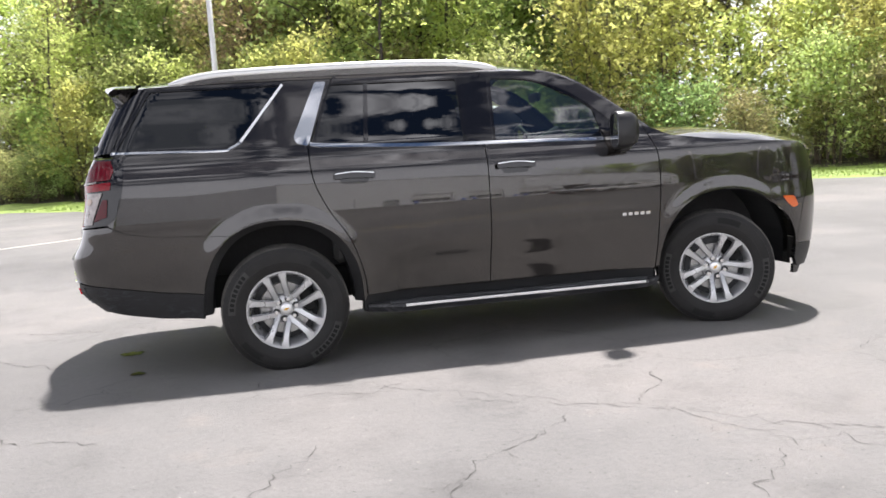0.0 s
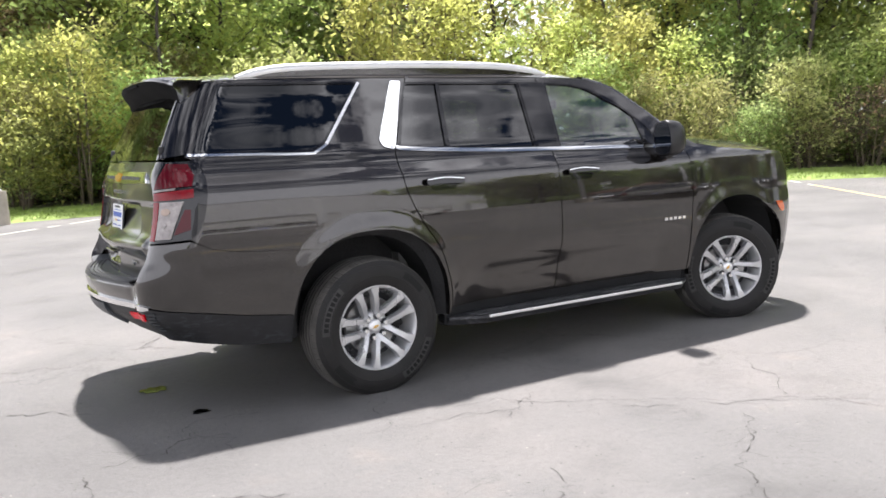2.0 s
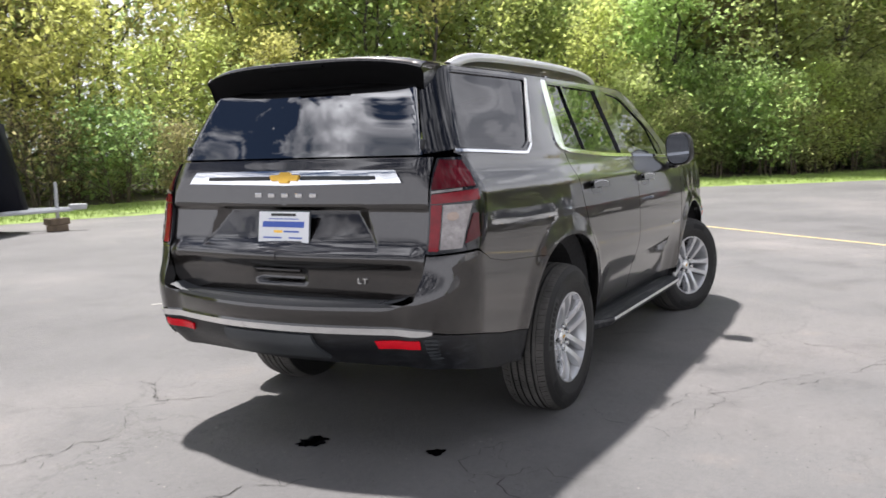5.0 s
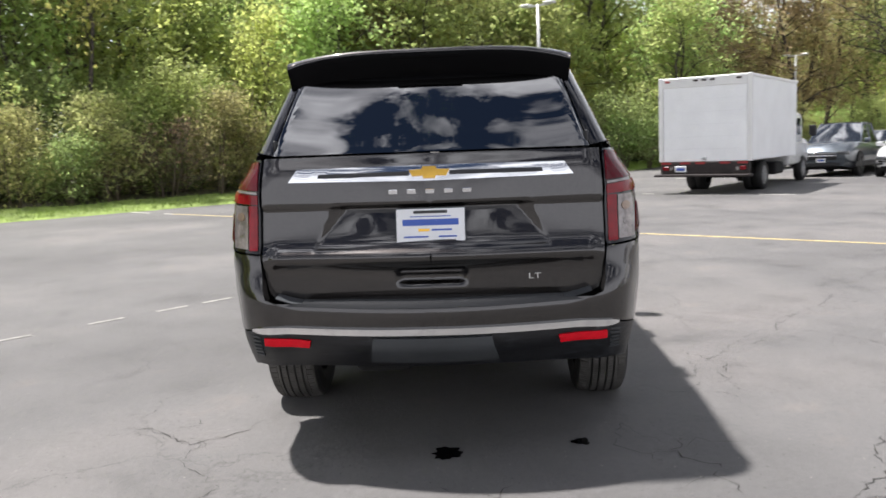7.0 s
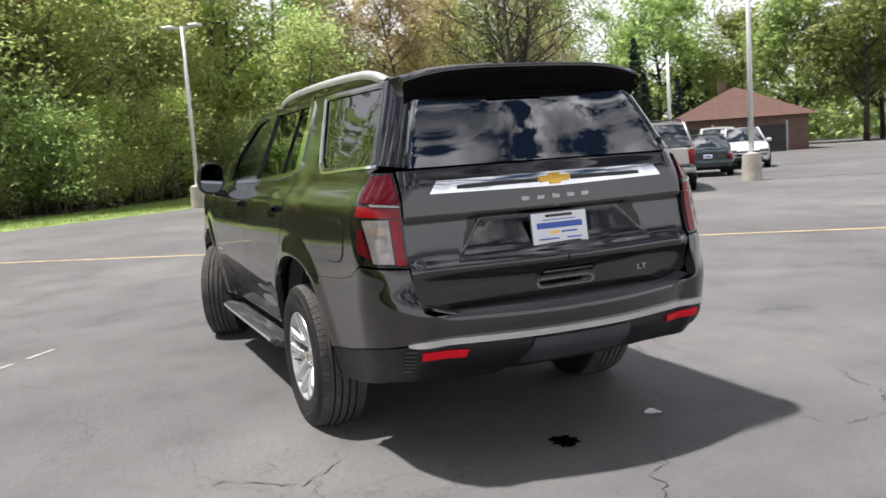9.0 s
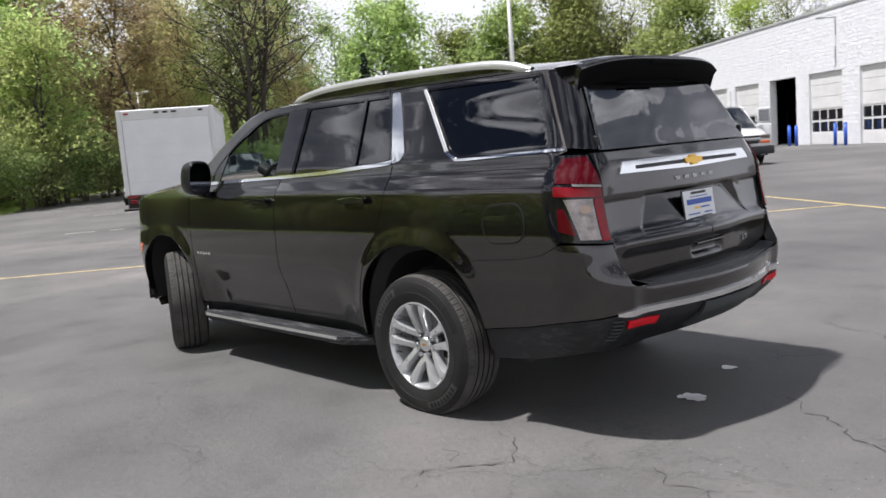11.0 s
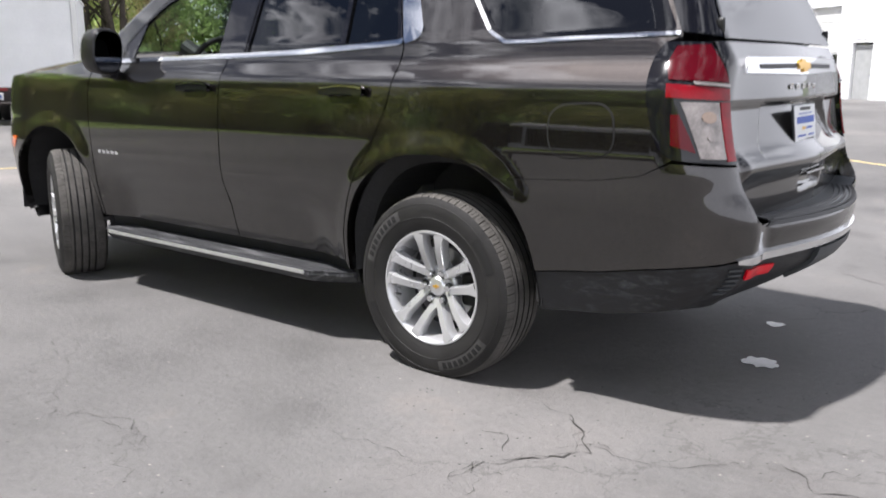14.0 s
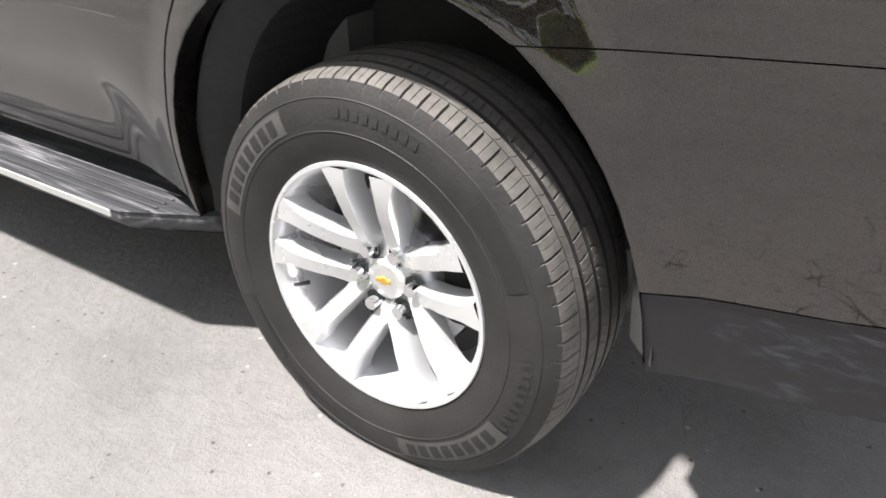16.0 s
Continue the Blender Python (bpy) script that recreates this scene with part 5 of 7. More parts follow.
def build_wheel(first=None):
    barrel_prof = [(0.249, 0.116), (0.253, 0.126), (0.251, 0.131), (0.244, 0.131), (0.237, 0.124), (0.230, 0.108), (0.225, 0.085), (0.217, 0.04), (0.208, -0.02), (0.208, -0.11), (0.225, -0.12)]
    wheel = obj("wheel", *lathe(barrel_prof, 72), RIM, suv, "silver five-twin-spoke alloy wheel with black tyre", smooth=True)
    shade(wheel, 40)
    tv, tf, tm = tyre_mesh()
    ty = obj("tyre", tv, tf, RUBBER, wheel, smooth=True, mats=[RUBBER, RUBBER_TREAD], fmats=tm)
    shade(ty, 32)
    rim = part("spokes", spoke_mesh(), RIM, wheel); shade(rim, 30)
    hub = obj("hub", *lathe([(0.0, 0.070), (0.050, 0.070), (0.075, 0.066), (0.090, 0.058), (0.096, 0.045), (0.096, 0.01)], 48), RIM, wheel, smooth=True); shade(hub, 40)
    cap = obj("center_cap", *lathe([(0.0, 0.086), (0.025, 0.085), (0.040, 0.081), (0.0435, 0.068)], 36), SATIN, wheel, smooth=True)
    bm = box_bm((0.034, 0.004, 0.009), (0, 0.0865, 0), 0.001, 1); box_bm((0.012, 0.0042, 0.016), (0, 0.0866, 0), 0.001, 1, bm)
    part("cap_emblem", bm, GOLD, wheel)
    for i in range(6):
        a = radians(60 * i + 60)
        nut = part("lug_nut", cyl_bm(0.0155, 0.0125, 0.034, (0.066 * math.cos(a), 0.078, 0.066 * math.sin(a)), 10, Matrix.Rotation(-math.pi / 2, 3, "X")), CHROME, wheel); shade(nut, 40)
        pk = obj("lug_well", *[x for x in lathe([(0.0, 0.0695), (0.020, 0.0695), (0.0235, 0.0735)], 16)], RIM_SHADE, wheel)
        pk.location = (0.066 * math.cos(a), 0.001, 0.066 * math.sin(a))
    # dark sheet added behind the spokes as the shade in their gaps
    obj("rim_back", *lathe([(0.09, 0.004), (0.216, -0.012)], 36), RIM_SHADE, wheel)
    obj("brake_disc", *lathe([(0.06, 0.018), (0.165, 0.020), (0.17, 0.012), (0.17, 0.0)], 48), STEEL, wheel)
    part("brake_caliper", box_bm((0.09, 0.06, 0.16), (-0.150, 0.02, 0.0), 0.02, 2), UNDER, wheel)
    va = part("valve", cyl_bm(0.005, 0.004, 0.04, (0, 0, 0), 8), INK_BLACK, wheel)
    va.matrix_local = Matrix.Translation((0.206 * math.cos(radians(-15)), 0.108, 0.206 * math.sin(radians(-15)))) @ pose(0, 0, 0, -70, 0, 0)
    # lettered patches on the sidewall, as plain raised bars
    for c in (40, 238):
        vs, fs = ring_patch(0.318, 0.362, c - 24, c + 24, lambda r: SIDEWALL(r) + 0.0010, 16)
        obj("sidewall_band", vs, fs, RUBBER_BAND, wheel, smooth=True)
        for k in range(8):
            a = c - 20 + k * 5.2
            vs, fs = ring_patch(0.326, 0.353, a, a + 3.6, lambda r: SIDEWALL(r) + 0.0022, 3)
            obj("sidewall_mark", vs, fs, RUBBER_MARK, wheel)
    for c in (150, 330):
        vs, fs = ring_patch(0.322, 0.360, c - 13, c + 13, lambda r: SIDEWALL(r) + 0.0012, 8)
        obj("sidewall_band", vs, fs, RUBBER_MARK, wheel, smooth=True)
    for c in (86, 184, 290):
        for k in range(9):
            a = c + k * 3.4
            vs, fs = ring_patch(0.336, 0.354, a, a + 2.0, lambda r: SIDEWALL(r) + 0.0012, 2)
            obj("sidewall_mark", vs, fs, RUBBER, wheel)
    return wheel


first_wheel = build_wheel()
WHEELS = [(-HUB_X, 1, 0), (-HUB_X, -1, 0), (HUB_X, 1, -24), (HUB_X, -1, -23)]
for k, (x, sd, steer) in enumerate(WHEELS):
    m = Matrix.Translation((x, sd * HUB_Y, HUB_Z)) @ pose(0, 0, 0, 0, 0, steer + (0 if sd > 0 else 180)) @ pose(0, 0, 0, 0, (2, 16, 14, 44)[k], 0)
    if k == 0:
        first_wheel.matrix_local = m
    else:
        w = copy_thing(first_wheel, m)

# ---- cabin ----
def seat(x, y, name, wide=0.52):
    s = part(name, box_bm((0.52, wide, 0.16), (x, y, 0.86), 0.06, 3), INTERIOR, suv, smooth=True)
    b = box_bm((0.14, wide, 0.62), (0, 0, 0.31), 0.06, 3)
    o = part("seat_back", b, INTERIOR, s, smooth=True); o.matrix_local = pose(x - 0.24, y, 0.90, 0, -14, 0)
    h = part("headrest", box_bm((0.11, 0.27, 0.19), (0, 0, 0.74), 0.05, 3), INTERIOR, s, smooth=True); h.matrix_local = pose(x - 0.24, y, 0.90, 0, -12, 0)
    part("seat_base", box_bm((0.45, wide * 0.8, 0.18), (x, y, 0.70), 0.03, 1), INTERIOR_GREY, s)
    return s


for y in (-0.42, 0.42):
    seat(0.10, y, "front_seat")
    seat(-0.95, y, "middle_seat")
    seat(-1.85, y * 0.60, "back_seat", 0.46)
dash = part("dashboard", box_bm((0.42, 1.62, 0.34), (0.92, 0, 1.17), 0.09, 4), INTERIOR, suv, smooth=True)
part("centre_screen", box_bm((0.03, 0.26, 0.15), (0.70, 0, 1.30), 0.01, 2), GLOSS_BLACK, dash)
part("console", box_bm((0.9, 0.28, 0.28), (0.32, 0, 0.80), 0.05, 3), INTERIOR, suv, smooth=True)
vs, fs = [], []
for k in range(28):
    a = 2 * math.pi * k / 28
    for j in range(8):
        b = 2 * math.pi * j / 8
        r = 0.185 + 0.017 * math.cos(b)
        vs.append((0.017 * math.sin(b), r * math.cos(a), r * math.sin(a)))
for k in range(28):
    for j in range(8):
        fs.append((k * 8 + j, k * 8 + (j + 1) % 8, ((k + 1) % 28) * 8 + (j + 1) % 8, ((k + 1) % 28) * 8 + j))
wheel_s = obj("steering_wheel", vs, fs, INTERIOR, suv, smooth=True)
wheel_s.matrix_local = pose(0.58, 0.42, 1.31, 0, -24, 0)
part("steering_hub", box_bm((0.05, 0.30, 0.07), (0.01, 0, 0), 0.02, 2), INTERIOR_GREY, wheel_s)
part("steering_column", cyl_bm(0.04, 0.05, 0.3, (0.16, 0, 0.0), 12, Matrix.Rotation(math.pi / 2, 3, "Y")), INTERIOR, wheel_s)
for sd in BOTH:
    for x0, x1 in ((-0.10, 0.95), (-0.98, -0.18)):
        part("door_lining", box_bm((x1 - x0, 0.06, 0.62), ((x0 + x1) / 2, sd * 0.87, 1.02), 0.02, 2), INTERIOR, suv)
    part("rear_lining", box_bm((1.1, 0.06, 0.38), (-1.95, sd * 0.80, 1.21), 0.02, 2), INTERIOR, suv)
crown("headliner", lin(-2.36, 0.30, 12), lambda x: side_y(x, ROOF_E(x)) - 0.05, lambda x: ROOF_E(x) - 0.03, lambda x: ROOF_T(x) - 0.035, 2.6, HEADLINER, 13)
part("rear_mirror", box_bm((0.03, 0.24, 0.07), (0.52, 0, 1.70), 0.02, 2), INTERIOR, suv)
part("bulkhead", box_bm((0.10, 1.6, 0.75), (0.985, 0, 0.88), 0.02, 1), UNDER, suv)
part("engine_bay", box_bm((0.9, 0.95, 0.6), (1.75, 0, 0.80), 0.05, 1), UNDER, suv)

# ---- service building ----
WHITE_BLOCK = surface("white_painted_block", (0.84, 0.85, 0.86), 0.75, 0, 0.05, 0.9, 7, 1.0)
wbn, wbl = WHITE_BLOCK.node_tree.nodes, WHITE_BLOCK.node_tree.links
wbb = wbn["Principled BSDF"]
tc_, mp_, bk_ = wbn.new("ShaderNodeTexCoord"), wbn.new("ShaderNodeMapping"), wbn.new("ShaderNodeTexBrick")
mp_.inputs["Rotation"].default_value = (radians(-90), 0, 0)
wbl.new(tc_.outputs["Object"], mp_.inputs["Vector"]); wbl.new(mp_.outputs[0], bk_.inputs["Vector"])
bk_.inputs["Scale"].default_value, bk_.inputs["Brick Width"].default_value, bk_.inputs["Row Height"].default_value, bk_.inputs["Mortar Size"].default_value = 1.0, 0.40, 0.20, 0.012
split = noise_node(wbn, wbl, 9.0, 6, 0.65)
mixh = wbn.new("ShaderNodeMath"); mixh.operation = "MULTIPLY_ADD"; mixh.inputs[1].default_value = -0.5
wbl.new(bk_.outputs["Fac"], mixh.inputs[0]); wbl.new(split.outputs["Fac"], mixh.inputs[2])
bb_ = wbn.new("ShaderNodeBump"); bb_.inputs["Strength"].default_value, bb_.inputs["Distance"].default_value = 0.8, 0.06
wbl.new(mixh.outputs[0], bb_.inputs["Height"]); wbl.new(bb_.outputs[0], wbb.inputs["Normal"])
WHITE_METAL = surface("white_painted_metal", (0.78, 0.78, 0.77), 0.45, 0, 0.06, 1.5, 30)
GREY_METAL = surface("grey_painted_metal", (0.42, 0.43, 0.43), 0.5, 0, 0.1)
POLE_METAL = surface("pale_pole_paint", (0.66, 0.66, 0.65), 0.4, 0.3, 0.06)
CONCRETE = surface("cast_concrete", (0.46, 0.42, 0.35), 0.9, 0, 0.2, 3, 40, 0.5)
# near-black colour that paints in the shade inside the open bay
ROOM_SHADE = surface("dim_workshop", (0.05, 0.05, 0.055), 0.9, 0, 0.3)
BLUE_PAINT = surface("blue_paint", (0.02, 0.10, 0.55), 0.4, 0, 0.1)
WINDOW_DARK = surface("dark_window_pane", (0.015, 0.017, 0.02), 0.06, 0, 0.1, coat=1.0)

B0 = Vector((4.6, -34.7, 0))
shop = empty("service_building", "white painted block garage building with roll-up doors", "building", at=B0, rz=U_DEG)
# local x runs along the wall, local -y into the building
S0, S1, TOP, DOOR_H, DEPTH = -9.0, 43.5, 6.9, 3.78, 14.0
DOORS = [(0.9, 3.95), (5.2, 8.25), (9.75, 12.9), (14.25, 17.2), (18.6, 21.8), (23.0, 26.0), (27.4, 30.4), (31.8, 34.8)]
SERVICE = (-1.08, 0.02)
edges = [S0] + [v for d in sorted(DOORS + [SERVICE]) for v in d] + [S1]
for a, b in zip(edges[0::2], edges[1::2]):
    if b - a > 0.05:
        part("wall_pier", box_bm((b - a, 0.4, DOOR_H), ((a + b) / 2, -0.2, DOOR_H / 2)), WHITE_BLOCK, shop)
part("wall_upper", box_bm((S1 - S0, 0.4, TOP - DOOR_H), ((S0 + S1) / 2, -0.2, (TOP + DOOR_H) / 2)), WHITE_BLOCK, shop)
part("wall_over_door", box_bm((SERVICE[1] - SERVICE[0], 0.4, DOOR_H - 2.28), (sum(SERVICE) / 2, -0.2, (DOOR_H + 2.28) / 2)), WHITE_BLOCK, shop)
for x in (S0, S1):
    part("wall_end", box_bm((0.4, DEPTH, TOP), (x, -DEPTH / 2, TOP / 2)), WHITE_BLOCK, shop)
part("wall_back", box_bm((S1 - S0, 0.4, TOP), ((S0 + S1) / 2, -DEPTH, TOP / 2)), WHITE_BLOCK, shop)
# roof slab and floor carry the bay's shade in their colour
part("roof", box_bm((S1 - S0, DEPTH, 0.2), ((S0 + S1) / 2, -DEPTH / 2, TOP - 0.25)), ROOM_SHADE, shop)
part("coping", box_bm((S1 - S0 + 0.2, 0.52, 0.14), ((S0 + S1) / 2, -0.2, TOP + 0.07), 0.02, 1), GREY_METAL, shop)
part("workshop_floor", box_bm((S1 - S0, DEPTH, 0.02), ((S0 + S1) / 2, -DEPTH / 2 - 0.3, 0.012)), ROOM_SHADE, shop)
for k, (a, b) in enumerate(DOORS):
    if k == 3:
        continue
    w = b - a
    door = part("garage_door", box_bm((w, 0.06, DOOR_H), ((a + b) / 2, -0.18, DOOR_H / 2)), WHITE_METAL, shop)
    n = 6
    for j in range(n):
        h = DOOR_H / n
        if j in (1, 2):
            cols = 4
            for c in range(cols):
                part("pane", box_bm((w / cols - 0.12, 0.02, h - 0.12), (a + (c + 0.5) * w / cols, -0.143, h * (j + 0.5)), 0.01, 1), WINDOW_DARK, door)
            continue
        part("door_slat", box_bm((w - 0.02, 0.03, h - 0.035), ((a + b) / 2, -0.14, h * (j + 0.5)), 0.008, 1), WHITE_METAL, door)
sd_ = part("service_door", box_bm((1.04, 0.06, 2.2), (sum(SERVICE) / 2, -0.16, 1.1), 0.005, 1), GREY_METAL, shop, "plain grey metal door")
part("door_handle", box_bm((0.1, 0.05, 0.03), (SERVICE[0] + 0.14, -0.11, 1.02), 0.008, 1), CHROME, sd_)
for x in (10.2, 31.0):
    la = part("wall_lamp", box_bm((0.06, 0.06, 0.9), (x, 0.03, 6.0)), GREY_METAL, shop)
    part("lamp_arm", box_bm((0.05, 0.7, 0.05), (x, 0.38, 6.42)), GREY_METAL, la)
    part("lamp_head", box_bm((0.16, 0.42, 0.10), (x, 0.85, 6.42), 0.02, 1), GREY_METAL, la)
for x in (-2.9, 22.4):
    part("downpipe", box_bm((0.09, 0.09, 3.6), (x, 0.05, 1.8), 0.02, 1), WHITE_METAL, shop)
for x in (0.36, 3.85, 4.70, 8.30, 9.20, 12.95, 13.70, 17.25):
    p = B0 + U * x + V * 0.75
    bm = cyl_bm(0.085, 0.085, 1.06, (0, 0, 0.53), 16)
    bmesh.ops.create_uvsphere(bm, u_segments=16, v_segments=8, radius=0.085, matrix=Matrix.Translation((0, 0, 1.06)))
    b = part("bollard", bm, BLUE_PAINT, smooth=True)
    b.location = p
    tagged(b, "blue painted steel bollard before the garage doors", "bollard", "bollards")


# ---- light poles ----
def light_pole(at, h, base=True, label="", head=True, rz=0):
    e = empty("light_pole", label, "light pole", "light poles", (*at, 0), rz)
    if base:
        part("footing", cyl_bm(0.30, 0.28, 0.80, (0, 0, 0.40), 20), CONCRETE, e, "tan concrete footing")
        part("base_plate", box_bm((0.34, 0.34, 0.05), (0, 0, 0.82), 0.01, 1), POLE_METAL, e)
    bm = bmesh.new()
    bmesh.ops.create_cone(bm, cap_ends=True, segments=12, radius1=0.085, radius2=0.06, depth=h - 0.8)
    part("pole", bm, POLE_METAL, e, smooth=True).location = (0, 0, 0.8 + (h - 0.8) / 2)
    if head:
        part("crossbar", box_bm((1.1, 0.07, 0.07), (0, 0, h - 0.05)), POLE_METAL, e)
        for sx in (-0.55, 0.55):
            part("lamp_head", box_bm((0.42, 0.30, 0.10), (sx, 0, h), 0.02, 1), POLE_METAL, e)
    return e


light_pole((-2.57, 17.1), 7.2, True, "pale parking lot light pole on a tan concrete footing")
light_pole((26.9, -2.5), 6.75, True, "pale light pole on a concrete footing at the lawn", rz=50)
light_pole((48.5, -20.0), 6.4, True, "distant pale light pole with a crossbar", rz=50)
light_pole((13.6, -17.1), 6.9, True, "pale light pole on a footing between parked cars", rz=40)
light_pole((23.6, -22.2), 5.1, True, "white pole without lamps among the parked cars", head=False)

# ---- box truck ----
WHITE_BOX = surface("white_truck_panel", (0.90, 0.91, 0.92), 0.45, 0, 0.05, 1.2, 20)
CAB_WHITE = car_paint("white_paint", (0.72, 0.72, 0.72), 0.0, 0.4)
RUST_BLACK = surface("worn_black_steel", (0.03, 0.022, 0.02), 0.7, 0, 0.5, 4, 30)
RED_TAPE = surface("red_tape", (0.30, 0.02, 0.02), 0.5, 0, 0.2)


def simple_wheel(parent, at, r, w, mat=None, face=1):
    """A distant wheel: a rounded tyre with a dished rim on its outer side."""
    t = obj("wheel", *lathe([(r * 0.62, w * 0.42 * face), (r * 0.68, w * 0.5 * face), (r * 0.90, w * 0.5 * face), (r, w * 0.38 * face), (r, -w * 0.38 * face), (r * 0.9, -w * 0.5 * face), (r * 0.5, -w * 0.5 * face)], 28), RUBBER, parent, smooth=True)
    t.location = at
    rim = obj("rim", *lathe([(0.0, w * 0.30 * face), (r * 0.2, w * 0.34 * face), (r * 0.26, w * 0.20 * face), (r * 0.55, w * 0.26 * face), (r * 0.63, w * 0.45 * face), (r * 0.64, 0)], 24), mat or RIM, t, smooth=True)
    for k in range(5):
        a = 2 * math.pi * k / 5
        vs, fs = tube([(r * 0.12 * math.cos(a), w * 0.33 * face, r * 0.12 * math.sin(a)), (r * 0.58 * math.cos(a), w * 0.36 * face, r * 0.58 * math.sin(a))], r * 0.07, 5)
        obj("rim_spoke", vs, fs, mat or RIM, t)
    return t


truck = empty("box_truck", "white box truck with black rear bumper parked on the asphalt", "truck", at=(15.68, -5.94, 0), rz=-32.3)
truck.scale = (1.086, 0.975, 1)
# local x forward from the box's rear face
part("cargo_box", box_bm((4.4, 2.40, 2.17), (2.2, 0, 1.915), 0.025, 1), WHITE_BOX, truck)
for y in (-1.17, 1.17):
    part("corner_post", box_bm((0.07, 0.12, 2.17), (-0.025, y, 1.915), 0.01, 1), WHITE_METAL, truck)
part("rear_header", box_bm((0.07, 2.22, 0.24), (-0.025, 0, 2.86), 0.01, 1), WHITE_METAL, truck)
door = part("roller_door", box_bm((0.04, 2.20, 1.90), (-0.008, 0, 1.79)), WHITE_BOX, truck)
for k in range(6):
    part("door_slat", box_bm((0.02, 2.19, 0.314), (-0.03, 0, 0.995 + k * 0.318), 0.002, 1), WHITE_BOX, door)
part("door_latch", box_bm((0.03, 0.12, 0.08), (-0.05, 0, 0.9), 0.01, 1), GREY_METAL, door)
for y in (-0.9, -0.22, 0.0, 0.22, 0.98):
    part("marker_lamp", box_bm((0.03, 0.13, 0.05), (-0.07, y, 2.90), 0.01, 1), RED_TAPE if abs(y) > 0.95 else RUST_BLACK, truck)
for y in (-1.15, 1.15):
    part("top_rail", box_bm((4.4, 0.06, 0.08), (2.2, y * 1.045, 2.95), 0.01, 1), WHITE_METAL, truck)
part("rear_sill", box_bm((0.12, 2.36, 0.33), (-0.01, 0, 0.665), 0.02, 1), RUST_BLACK, truck)
part("step_bumper", box_bm((0.34, 2.5, 0.06), (-0.18, 0, 0.48), 0.01, 1), RUST_BLACK, truck)
for y in (-1.0, -0.55, 0.1, 0.5, 1.02):
    part("tape_patch", box_bm((0.01, 0.26, 0.06), (-0.072, y, 0.795)), RED_TAPE, truck)
for y in (-1.02, 1.02):
    part("tail_lamp", box_bm((0.03, 0.16, 0.10), (-0.08, y, 0.66), 0.01, 1), RED_LENS, truck)
    part("reverse_lamp", cyl_bm(0.05, 0.05, 0.03, (-0.085, y * 0.86, 0.65), 14, Matrix.Rotation(math.pi / 2, 3, "Y")), CLEAR_LENS, truck)
pl = part("number_plate", box_bm((0.02, 0.31, 0.16), (-0.085, 0.62, 0.64), 0.005, 1), WHITE_PLASTIC, truck)
part("plate_bar", box_bm((0.004, 0.22, 0.07), (-0.097, 0.62, 0.635)), INK_BLUE, pl)
part("chassis", box_bm((6.2, 0.9, 0.22), (3.3, 0, 0.55), 0.02, 1), UNDER, truck)
cab = part("cab", box_bm((1.75, 1.95, 1.05), (5.35, 0, 1.62), 0.22, 4), CAB_WHITE, truck, smooth=True)
part("bonnet", box_bm((1.1, 1.85, 0.62), (6.35, 0, 1.02), 0.14, 3), CAB_WHITE, truck, smooth=True)
part("cab_lower", box_bm((2.4, 1.98, 0.70), (5.6, 0, 0.88), 0.10, 3), CAB_WHITE, truck, smooth=True)
for y in (-0.985, 0.985):
    part("cab_window", box_bm((0.75, 0.02, 0.5), (5.35, y, 1.68), 0.008, 1), WINDOW_DARK, truck)
    part("wing_mirror", box_bm((0.10, 0.22, 0.34), (6.0, y * 1.32, 1.55), 0.03, 2), PLASTIC, truck)
part("windscreen", box_bm((0.02, 1.5, 0.55), (6.2, 0, 1.68), 0.008, 1), WINDOW_DARK, truck)
for y, f in ((0.92, 1), (-0.92, -1)):
    simple_wheel(truck, (1.75, y, 0.39), 0.39, 0.24, STEEL, f)
    simple_wheel(truck, (1.75, y - 0.26 * f, 0.39), 0.39, 0.24, STEEL, f)
    simple_wheel(truck, (6.0, y, 0.39), 0.39, 0.24, STEEL, f)
part("differential", cyl_bm(0.07, 0.07, 1.5, (1.75, 0, 0.39), 10, Matrix.Rotation(math.pi / 2, 3, "X")), UNDER, truck)
part("fuel_tank", box_bm((0.9, 0.5, 0.35), (3.6, -0.7, 0.5), 0.08, 2), UNDER, truck)

# ---- cargo trailer ----
NAVY = surface("dark_navy_panel", (0.007, 0.008, 0.013), 0.55, 0, 0.12, 2, 30, spec=0.12)
GREY_PANEL = surface("light_grey_panel", (0.52, 0.54, 0.56), 0.4, 0, 0.06)
WHITE_TARP = surface("white_vinyl_cover", (0.82, 0.84, 0.88), 0.5, 0, 0.05, 6, 30, 0.5)
tr = empty("cargo_trailer", "dark navy enclosed cargo trailer with grey skirt and covered wheels", "trailer", at=(1.80, 14.50, 0), rz=-41)
# local x forward, the near side is local -y
W2 = 2.0
part("trailer_body", box_bm((4.5, W2, 1.24), (0.35, W2 / 2, 1.50), 0.02, 1), NAVY, tr)
part("skirt", box_bm((4.5, W2 + 0.01, 0.46), (0.35, W2 / 2, 0.64), 0.015, 1), GREY_PANEL, tr)
part("trailer_roof", box_bm((4.3, W2 + 0.03, 0.17), (0.25, W2 / 2, 2.19), 0.06, 3), WHITE_METAL, tr, smooth=True)
bm = bmesh.new()
nose = [(2.6, 0.0), (3.35, W2 / 2 - 0.28), (3.45, W2 / 2), (3.35, W2 / 2 + 0.28), (2.6, W2)]
bot = [bm.verts.new((x, y, 0.42)) for x, y in nose]
top = [bm.verts.new((x - (0.35 if 0 < i < 4 else 0.0), y, 2.24)) for i, (x, y) in enumerate(nose)]
for i in range(4):
    bm.faces.new((bot[i], bot[i + 1], top[i + 1], top[i]))
